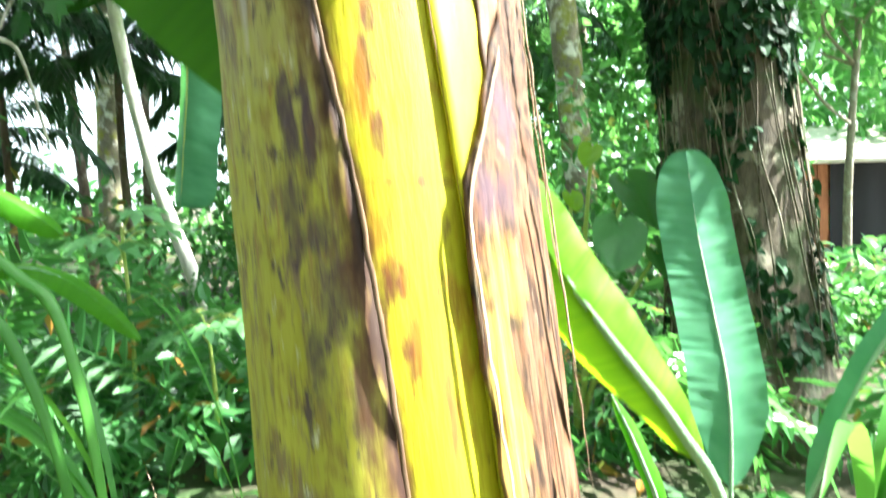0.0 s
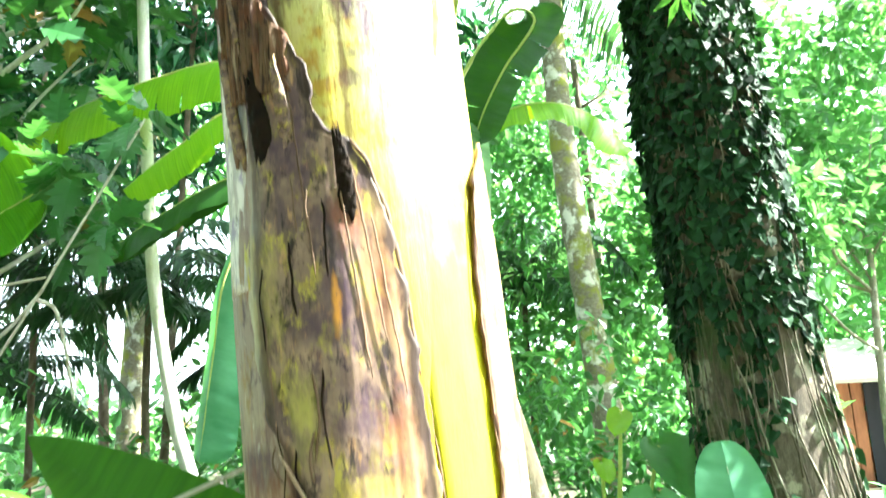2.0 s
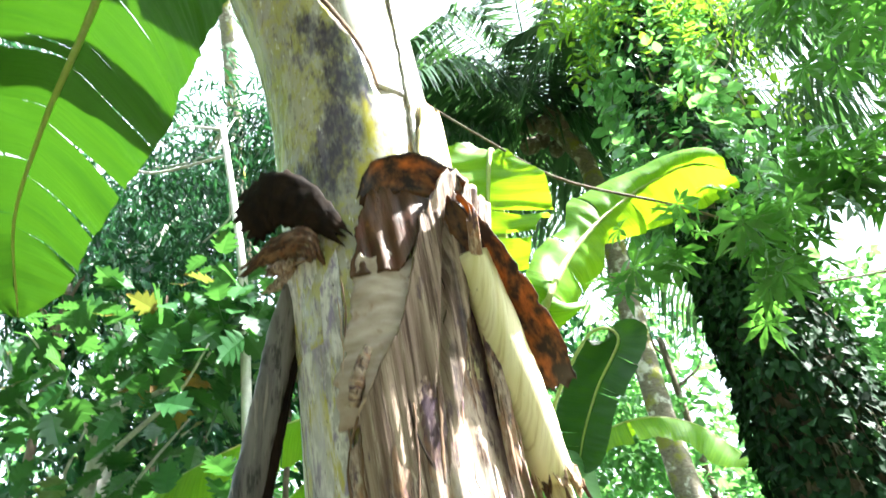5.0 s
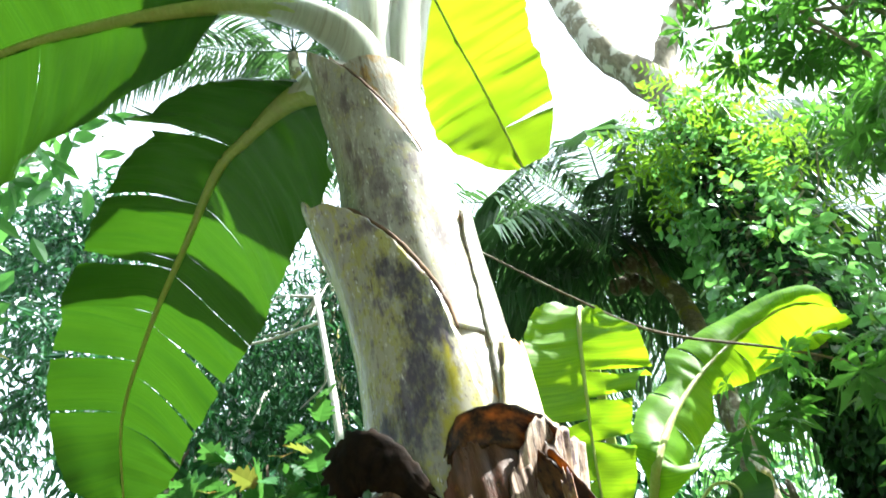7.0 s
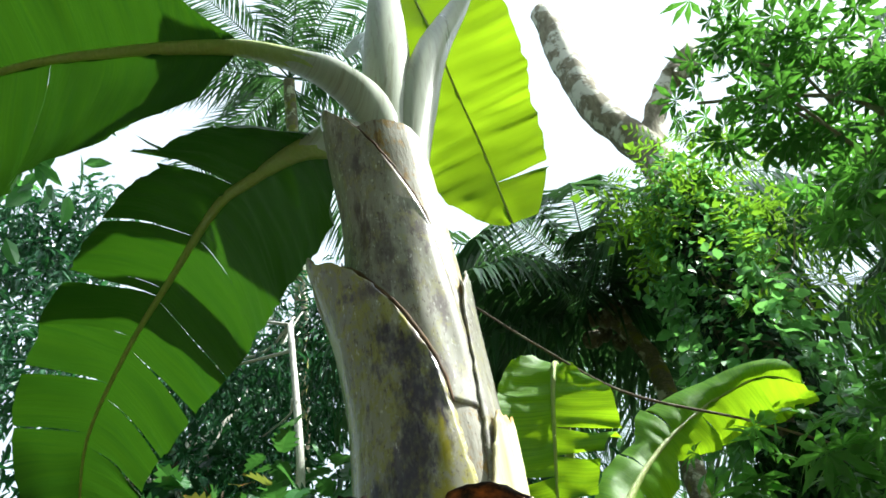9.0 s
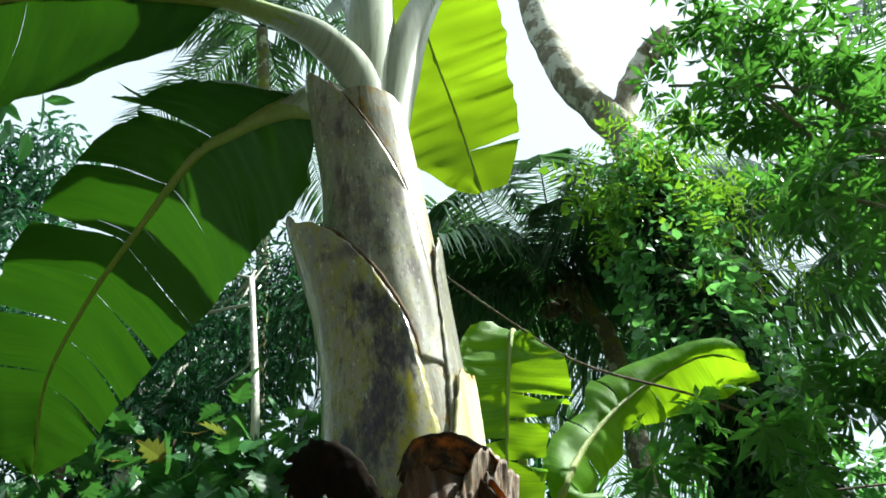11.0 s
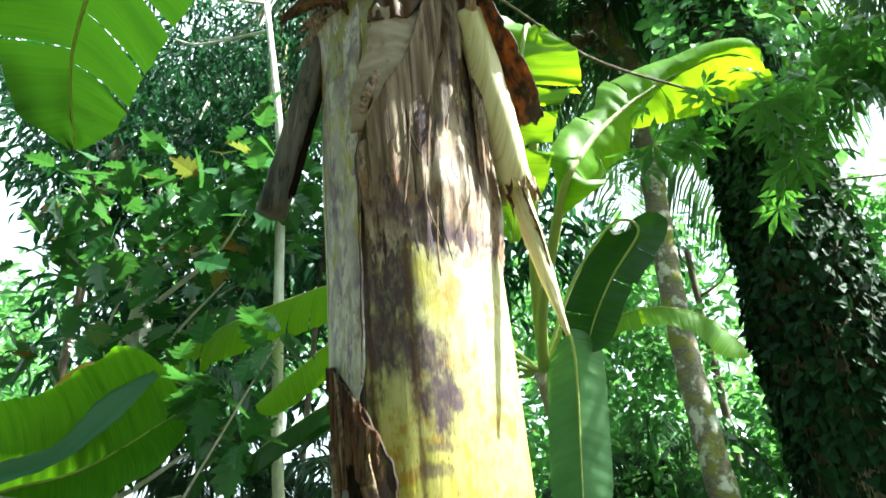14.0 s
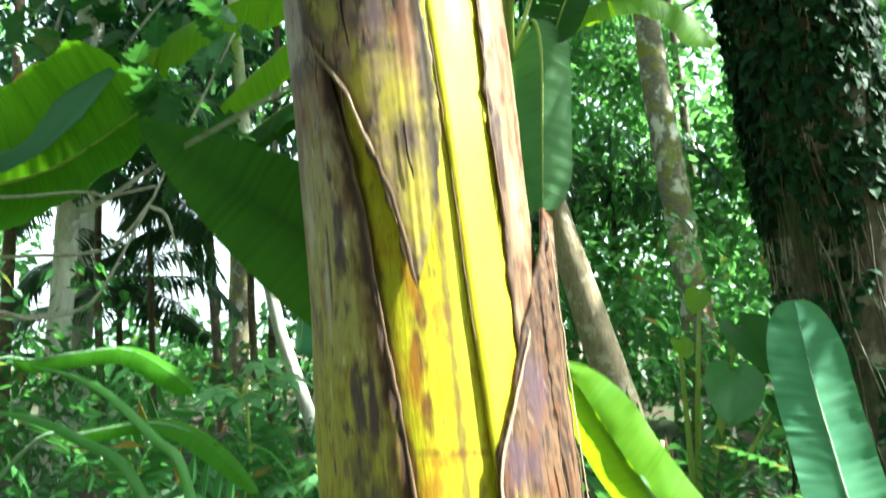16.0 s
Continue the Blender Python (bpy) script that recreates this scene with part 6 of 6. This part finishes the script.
strip_mesh("folded_rim", [(-4.22, 4.35, 2.49), (-3.97, 4.35, 2.57), (-3.51, 4.35, 2.69), (-3.17, 4.35, 2.97), (-2.86, 4.35, 3.2)], [0.05, 0.08, 0.06, 0.11, 0.03], (-0.45, -0.25, 0.85), M_BLADE_WAXY, third, thick=0.004, curl=25, rag=0.006, seed=77, label="waxy blue-green underside of the folded leaf", cols=10)
# young shoots by the foot
shoot = thing("banana_sucker", "young banana shoot with upright blue-green leaves", "banana sucker")
banana_leaf(shoot, [(0.86, 2.2, 0.0), (0.9, 2.3, 0.5), (0.89, 2.42, 0.81), (0.87, 2.5, 1.06), (0.86, 2.58, 1.34)], 0.125, (0, -1, 0.2), 72, mat=M_BLADE_PALE, rib_mat=M_RIB_PALE, tears=0, stalk=0.12, rib=(0.009, 0.006, 0.003), fold=16, curl=-14, ripple=0.6)
near_shoot = thing("banana_sucker", "small banana shoot behind the stem with one yellow-green leaf", "banana sucker")
banana_leaf(near_shoot, [(0.42, 0.85, -0.02), (0.37, 0.82, 0.5), (0.31, 0.8, 0.82), (0.255, 0.8, 0.935), (0.18, 0.8, 1.04), (0.125, 0.8, 1.12), (0.09, 0.8, 1.18), (0.055, 0.8, 1.24)], 0.05, (-0.4, -0.7, 0.6), 73, mat=M_BLADE_YOUNG_LIT, rib_mat=M_RIB_PALE, tears=0, stalk=0.36, rib=(0.012, 0.008, 0.006, 0.003, 0.0015), tip=0.6, point=0.7, base=0.3, ripple=1.4)
banana_leaf(shoot, [(0.84, 2.1, 0.0), (0.62, 1.95, 0.2), (0.53, 1.9, 0.42), (0.48, 1.9, 0.55), (0.43, 1.9, 0.66)], 0.06, (-0.3, -0.8, 0.5), 77, mat=M_BLADE_MID, rib_mat=M_RIB_PALE, tears=0, stalk=0.2, rib=(0.01, 0.003), fold=35, curl=30, tip=0.4, point=0.8, label="half-rolled young leaf with a brown rim")
banana_leaf(shoot, [(0.9, 2.15, 0.0), (1.1, 2.2, 0.22), (1.21, 2.2, 0.48), (1.34, 2.2, 0.72), (1.52, 2.2, 0.9), (1.75, 2.2, 0.98)], 0.055, (0.5, -0.7, 0.5), 78, mat=M_BLADE_PALE, rib_mat=M_RIB_PALE, tears=0, stalk=0.2, rib=(0.01, 0.008, 0.003), fold=24, tip=0.5, ripple=0.5)

# leaf of a shoot that stands behind the stem
rear = thing("banana_sucker", "banana shoot behind the stem with a broad dark green leaf", "banana sucker")
link_mesh("stalk", *tube(spline([(0.02, 0.7, -0.05), (0.0, 0.68, 0.7), (-0.02, 0.6, 1.2), (-0.060, 0.577, 1.281)], 14), [0.03, 0.022, 0.012, 0.008], 10), M_RIB, rear)
banana_leaf(rear, [(-0.056, 0.577, 1.276), (-0.111, 0.572, 1.332), (-0.185, 0.572, 1.387), (-0.268, 0.572, 1.448), (-0.356, 0.572, 1.512)], 0.074, (-0.25, -0.85, 0.35), 74, mat=M_BLADE_DEEP, rib_mat=M_RIB_PALE, tears=0, stalk=0.03, fold=0, rib=(0.005, 0.0018), curl=4, tip=0.15, point=0.85, ripple=0.3)
banana_leaf(second, [H, (-0.6, 4.85, 3.3), (-1.2, 4.7, 2.95), (-1.5, 4.6, 2.4), (-1.59, 4.6, 1.8), (-1.66, 4.6, 1.2)], 0.21, (-0.3, -0.9, 0.4), 75, mat=M_BLADE_PALE, tears=((0.6,), (0.7,)), stalk=0.45, tip=0.9, point=0.4, ripple=0.6)
banana_leaf(second, [H, (0.1, 4.88, 3.8), (0.45, 4.85, 4.25), (0.63, 4.8, 4.14), (0.4, 4.8, 3.8), (0.24, 4.8, 3.5), (0.14, 4.8, 3.24)], 0.22, (0, 0, 1), 76, tears=3, stalk=0.42, across=(0.75, -0.2, -0.6), fold=8)


def grass_clump(label, at, blades, length, seed, spread=0.7, width=0.014):
    """Arching strap leaves from one foot, each its own part."""
    rng = np.random.default_rng(seed)
    base = thing("grass_clump", label, "grass", "grass clumps", at=at)
    for k in range(blades):
        a = rng.uniform(0, 2 * math.pi)
        d = np.array([math.cos(a), math.sin(a), 0])
        L = length * rng.uniform(0.6, 1.1)
        r = spread * rng.uniform(0.3, 1.0)
        c = spline([d * 0.03, d * (0.1 + 0.18 * r) + np.array([0, 0, 0.5 * L]), d * (0.2 + 0.5 * r) * 1.2 + np.array([0, 0, (0.9 - 0.25 * r) * L]), d * (0.35 + 0.9 * r) * 1.3 + np.array([0, 0, (1.0 - 0.75 * r) * L])], 14)
        side = np.array([-d[1], d[0], 0])
        v, f = [], []
        for i, p in enumerate(c):
            w = width * math.sin(math.pi * min(1, 0.12 + 0.88 * i / 13)) + 0.001
            v += [p - side * w, p + np.array([0, 0, -0.004]), p + side * w]
        for i in range(13):
            o = 3 * i
            f += [(o, o + 1, o + 4, o + 3), (o + 1, o + 2, o + 5, o + 4)]
        link_mesh("blade", v, f, M_GRASS, base)
    return base


grass_clump("clump of long arching green grass blades", (-0.95, 2.1, 0.0), 11, 1.1, 81, 0.8, 0.012)
grass_clump("clump of slender bright green grass blades", (-0.62, 2.3, 0.0), 7, 1.05, 82, 0.25, 0.009)
grass_clump("clump of long arching green grass blades", (-1.5, 1.9, 0.0), 9, 1.0, 83, 0.8, 0.012)
grass_clump("clump of broad green strap leaves by the ivy-covered tree", (1.35, 2.3, 0.0), 9, 0.95, 84, 0.8, 0.03)


def taro(at, label, stems, seed):
    """Plant with upright stalks and heart-shaped leaves."""
    rng = np.random.default_rng(seed)
    base = thing("taro_plant", label, "plant", at=at)
    for dx, dy, h, size, mat, turn in stems:
        p = spline([(0, 0, 0), (dx * 0.4, dy * 0.4, h * 0.55), (dx, dy, h)], 12)
        link_mesh("stalk", *tube(p, [0.018, 0.014, 0.008], 8), M_RIB, base)
        s = Soup()
        s.scatter(HEART_FINE, [p[-1]], [(math.sin(turn), -math.cos(turn), -0.8)], [(0.1, -0.6, 0.8)], [size])
        s.link("leaf", mat, base, smooth=True)
    return base


def heart_fine():
    v, f = [], []
    nu, nv = 10, 6
    for i in range(nu + 1):
        x = -0.18 + 1.18 * i / nu
        w = 0.42 * math.sqrt(max(0.0, 1 - ((x - 0.22) / 0.78) ** 2)) if x > 0.22 else 0.42 * math.sqrt(max(0.0, 1 - ((x - 0.22) / 0.42) ** 2))
        for j in range(-nv, nv + 1):
            y = w * j / nv
            v.append((x - (0.18 * (1 - abs(j) / nv) if i == 0 else 0) * -1, y, 0.1 * abs(j) / nv - 0.2 * x * x + 0.02 * math.sin(9 * x + j)))
    k = 2 * nv + 1
    for i in range(nu):
        for j in range(k - 1):
            f.append((i * k + j, (i + 1) * k + j, (i + 1) * k + j + 1, i * k + j + 1))
    return v, f


HEART_FINE = heart_fine()
taro((0.62, 3.5, 0.0), "upright plant with yellow-green stalks and heart-shaped leaves", [(-0.01, 0.0, 1.2, 0.12, M_YOUNG, 0.2), (0.1, 0.0, 1.42, 0.14, M_YOUNG, -0.5), (0.3, 0.15, 1.25, 0.36, M_LIGHT, 0.6), (0.2, -0.1, 1.05, 0.3, M_LIGHT, -0.3), (0.42, 0.05, 0.9, 0.3, M_TARO, 0.9)], 91)
fern_shoot = thing("banana_sucker", "low banana shoot with arching pale green leaves among the ferns", "banana sucker")
banana_leaf(fern_shoot, [(-2.3, 2.5, 0.0), (-2.35, 2.45, 0.7), (-2.1, 2.4, 1.23), (-1.9, 2.4, 1.265), (-1.7, 2.4, 1.285), (-1.52, 2.4, 1.285), (-1.36, 2.4, 1.2), (-1.26, 2.4, 1.12)], 0.062, (0, -0.55, 0.8), 79, mat=M_BLADE_MID, rib_mat=M_RIB_PALE, tears=0, stalk=0.36, rib=(0.014, 0.008, 0.006, 0.004, 0.002), fold=14, tip=0.7, point=0.6, ripple=0.8)
banana_leaf(fern_shoot, [(-2.3, 2.5, 0.0), (-2.2, 2.4, 0.6), (-1.83, 2.3, 0.97), (-1.63, 2.3, 1.0), (-1.39, 2.3, 1.03), (-1.24, 2.3, 1.0), (-1.1, 2.3, 0.9), (-0.98, 2.3, 0.78)], 0.05, (0, -0.55, 0.8), 80, mat=M_BLADE_MID, rib_mat=M_RIB_PALE, tears=0, stalk=0.36, rib=(0.014, 0.008, 0.006, 0.004, 0.002), fold=12, tip=0.6, point=0.6, ripple=0.8)
straps = thing("grass_clump", "clump of long pale green strap leaves arching over the ferns", "grass", "grass clumps")
for k, p in enumerate(([(-0.84, 1.75, 0.0), (-0.86, 1.72, 0.6), (-0.92, 1.7, 0.96), (-1.0, 1.7, 1.05), (-1.13, 1.7, 1.165), (-1.24, 1.7, 1.22), (-1.36, 1.7, 1.25)], [(-0.88, 1.75, 0.0), (-0.95, 1.72, 0.6), (-1.06, 1.7, 0.95), (-1.21, 1.7, 1.05), (-1.32, 1.7, 1.1), (-1.46, 1.7, 1.13), (-1.62, 1.7, 1.12)], [(-0.9, 1.78, 0.0), (-1.1, 1.75, 0.4), (-1.3, 1.7, 0.66), (-1.5, 1.7, 0.76)])):
    strip_mesh("blade", p, [0.012, 0.014, 0.015, 0.015, 0.013, 0.009, 0.002][-len(p):], (0.45, 0.75, 0.45), M_GRASS, straps, thick=0.002, curl=20, seed=130 + k, cols=6)


def papaya_seedling(at, height, leaves, seed):
    """Thin stem with long-stalked leaves of pointed fingers."""
    rng = np.random.default_rng(seed)
    base = thing("papaya_seedling", "slender green seedling with pale fingered leaves among the ferns", "plant", "papaya seedlings", at=at)
    link_mesh("stem", *tube(spline([(0, 0, 0), (0.02, 0, height * 0.5), (0, 0, height)], 10), [0.014, 0.011, 0.007], 8), M_RIB, base)
    fine = palmate(7, 125, 0.16)
    for k in range(leaves):
        a = 2.4 * k + rng.uniform(-0.3, 0.3)
        d = np.array([math.cos(a), math.sin(a), 0.0])
        top = np.array([0, 0, height * rng.uniform(0.88, 1.0)])
        end = top + d * rng.uniform(0.14, 0.22) + np.array([0, 0, rng.uniform(-0.02, 0.1)])
        link_mesh("stalk", *tube(spline([top, (top + end) / 2 + np.array([0, 0, 0.03]), end], 8), [0.005, 0.003], 6), M_RIB, base)
        leaf = Soup()
        leaf.scatter(fine, [end], [d + np.array([0, 0, -0.25])], [np.array([0.0, -0.25, 1.0]) + 0.2 * d], [rng.uniform(0.13, 0.2)])
        leaf.link("leaf", M_FINGER, base)
    return base


M_FINGER = foliage("fingered_leaf", (0.1, 0.26, 0.09), (0.2, 0.42, 0.16), (0.35, 0.65, 0.15), 0.42, 0.4)
papaya_seedling((-1.42, 3.2, 0.0), 1.12, 8, 96)
papaya_seedling((-1.0, 3.0, 0.0), 0.72, 7, 97)


def banana_stump():
    """Cut pseudostem: dry sheaths round a core, each ending in a ragged point."""
    base = thing("banana_stump", "dry pale-brown banana stump split at its top", "stump", at=(0.53, 4.0, 0.0))
    rng = np.random.default_rng(98)
    link_mesh("core", *tube(spline([(0, 0, -0.05), (-0.01, 0, 0.35), (-0.02, 0, 0.66)], 10), [0.1, 0.085, 0.06], 14, 0.05, rng), M_DRY, base)
    for k in range(7):
        a = 0.9 * k
        d = np.array([math.cos(a), math.sin(a), 0.0])
        side = np.array([-d[1], d[0], 0.0])
        h = rng.uniform(0.55, 0.86)
        strip_mesh("sheath", [d * 0.11, d * 0.1 + np.array([0, 0, h * 0.5]), d * 0.085 + np.array([-0.02, 0, h])], [0.06, 0.055, 0.008], side, M_SH_FRONT if k % 2 else M_SH_DRY, base, thick=0.005, curl=30, rag=0.01, seed=120 + k)
    return base


banana_stump()


def bare_twigs():
    rng = np.random.default_rng(95)
    base = thing("bare_branch", "pale bare branches arching among the banana leaves", "branch")
    for p in ([(-4.2, 4.4, 1.98), (-3.29, 4.2, 1.93), (-3.02, 4.2, 1.92), (-2.74, 4.2, 1.97), (-2.51, 4.2, 2.21), (-2.4, 4.2, 2.4), (-1.9, 4.2, 3.3)], [(-4.6, 4.4, 1.75), (-3.59, 4.2, 1.58), (-3.34, 4.2, 1.52), (-3.02, 4.2, 1.55), (-2.86, 4.2, 1.65), (-2.7, 4.2, 1.89), (-2.51, 4.2, 2.2)], [(-4.8, 4.5, 2.6), (-3.8, 4.4, 2.4), (-2.99, 4.2, 2.33), (-2.79, 4.2, 2.29), (-2.46, 4.2, 2.33)], [(-3.59, 4.22, 1.54), (-3.3, 4.22, 1.54), (-3.0, 4.22, 1.56)], [(-2.5, 4.2, 2.2), (-2.4, 4.25, 2.1), (-2.3, 4.3, 1.6)]):
        link_mesh("twig", *tube(spline(p, 36), [0.014, 0.012, 0.01, 0.008], 7, 0.1, rng), M_PALE_TWIG, base)
    s = Soup()
    clumps(rng, s, [(-1.95, 4.2, 3.3), (-2.2, 4.3, 2.65), (-2.4, 4.3, 2.95)], 9, 0.16, LOBED, (0.2, 0.32), 0.3, 1.0)
    s.link("leaves", M_BREAD, base)
    cable = thing("twig", "thin dry twig leaning on the yellow stem", "twig")
    link_mesh("stem", *tube(spline([(-0.14, 0.46, 1.493), (-0.19, 0.465, 1.473), (-0.22, 0.464, 1.459), (-0.245, 0.462, 1.447)], 14), [0.0018, 0.0015, 0.0009], 6), M_PALE_TWIG, cable)
    line = thing("vine_line", "thin vine strung between the trees", "vine")
    link_mesh("strand", *tube(spline([(-0.45, 2.6, 4.85), (-0.02, 2.62, 4.34), (0.33, 2.85, 4.16), (0.89, 3.2, 4.12), (1.3, 3.45, 4.05)], 20), [0.006, 0.008, 0.007], 6), M_BROWN, line)
    link_mesh("strand", *tube(spline([(1.2, 3.3, 3.55), (2.2, 3.4, 3.6), (3.6, 3.6, 3.75)], 14), [0.006, 0.005], 6), M_BROWN, line)


bare_twigs()
yl = thing("yellowed_leaf", "single yellowed leaf hanging from a bare branch", "leaf")
ys = Soup()
ys.scatter(LANCE, [(-3.35, 4.4, 3.35), (-3.3, 4.4, 3.36)], [(-0.8, -0.2, -0.45), (0.7, -0.1, -0.2)], [(0.2, -0.7, 0.7), (0.1, -0.7, 0.7)], [0.42, 0.2])
ys.link("blade", foliage("yellow_leaf", (0.4, 0.3, 0.02), (0.62, 0.45, 0.03), (0.8, 0.6, 0.05), 0.4), yl, smooth=True)

# ---- shed and its yard ----


def plain(name, c1, c2, scale, rough=0.8):
    m, nt, b, out = material(name)
    vec = coords(nt)
    n = noise_node(nt, mapping(nt, vec, (1, 1, 0.25)), scale, 6, 0.65)
    nt.links.new(ramp(nt, n, (0.3, c1), (0.7, c2)), b.inputs["Base Color"])
    b.inputs["Roughness"].default_value = rough
    bump(nt, b, n, 0.4, 0.006)
    return m


def box(name, lo, hi, mat, parent, label=""):
    bm = bmesh.new()
    bmesh.ops.create_cube(bm, size=1)
    for v in bm.verts:
        v.co = Vector(((lo[0] + hi[0]) / 2 + v.co.x * (hi[0] - lo[0]), (lo[1] + hi[1]) / 2 + v.co.y * (hi[1] - lo[1]), (lo[2] + hi[2]) / 2 + v.co.z * (hi[2] - lo[2])))
    bmesh.ops.bevel(bm, geom=bm.edges[:], offset=min(0.01, 0.2 * min(hi[i] - lo[i] for i in range(3))), segments=1, affect="EDGES")
    me = bpy.data.meshes.new(name)
    bm.to_mesh(me)
    bm.free()
    me.materials.append(mat)
    ob = new(name, me)
    ob.parent = parent
    if label:
        ob["label"] = label
    return ob


def build_shed():
    wood = plain("shed_board", (0.16, 0.06, 0.025), (0.34, 0.14, 0.06), 9)
    tarp = plain("dark_tarpaulin", (0.003, 0.004, 0.007), (0.006, 0.008, 0.013), 5, 0.9)
    tin = plain("roof_tin", (0.45, 0.42, 0.36), (0.7, 0.66, 0.58), 4, 0.45)
    shed = thing("shed", "low wooden shed with a tin roof and a dark tarpaulin front", "shed")
    for k in range(3):
        box("board", (4.72 + 0.17 * k, 9.86, 0.0), (4.88 + 0.17 * k, 9.9, 1.48), wood, shed)
    box("post", (4.62, 9.78, 0.0), (4.72, 9.88, 1.54), wood, shed)
    box("side_wall", (4.66, 9.9, 0.0), (4.72, 12.6, 1.66), wood, shed)
    box("back_wall", (4.66, 12.6, 0.0), (9.0, 12.66, 2.06), wood, shed)
    box("end_wall", (8.94, 9.9, 0.0), (9.0, 12.6, 1.66), wood, shed)
    v, f = [], []
    n = 40
    for i in range(n + 1):
        x = 5.22 + 3.7 * i / n
        for z in np.linspace(0.12, 1.5, 8):
            v.append((x, 9.84 + 0.03 * math.sin(i * 0.9) + 0.015 * noise.noise((x * 3, z * 2, 0)), z))
    for i in range(n):
        for j in range(7):
            f.append((i * 8 + j, (i + 1) * 8 + j, (i + 1) * 8 + j + 1, i * 8 + j + 1))
    link_mesh("tarpaulin", v, f, tarp, shed, "dark blue-black tarpaulin")
    v, f = [], []
    n = 96
    for i in range(n + 1):
        x = 4.4 + 4.9 * i / n
        w = 0.018 * math.sin(i * math.pi / 2)
        v += [(x, 9.5, 1.56 + w), (x, 12.9, 2.21 + w), (x, 9.5, 1.535 + w), (x, 12.9, 2.185 + w)]
    for i in range(n):
        o = 4 * i
        f += [(o, o + 4, o + 5, o + 1), (o + 2, o + 3, o + 7, o + 6), (o, o + 2, o + 6, o + 4), (o + 1, o + 5, o + 7, o + 3)]
    link_mesh("roof", v, f, tin, shed, "weathered corrugated tin roof")
    box("fascia", (4.4, 9.46, 1.48), (9.3, 9.5, 1.55), tin, shed)
    # bare soil patch whose pale colour stands in for sun on the ground
    soil = plain("yard_soil_sunlit", (0.42, 0.37, 0.3), (0.6, 0.54, 0.45), 3, 0.9)
    v, f = [], []
    for i in range(40):
        a = 2 * math.pi * i / 40
        r = 1 + 0.12 * noise.noise((math.cos(a) * 2, math.sin(a) * 2, 7))
        v.append((6.3 + 2.6 * r * math.cos(a), 8.9 + 0.95 * r * math.sin(a), 0.17))
    v.append((6.3, 8.9, 0.2))
    f = [(i, (i + 1) % 40, 40) for i in range(40)]
    tagged(link_mesh("pavement", v, f, soil), "bare swept soil in front of the shed, coloured pale as if sunlit", "yard", kind="structure")


build_shed()
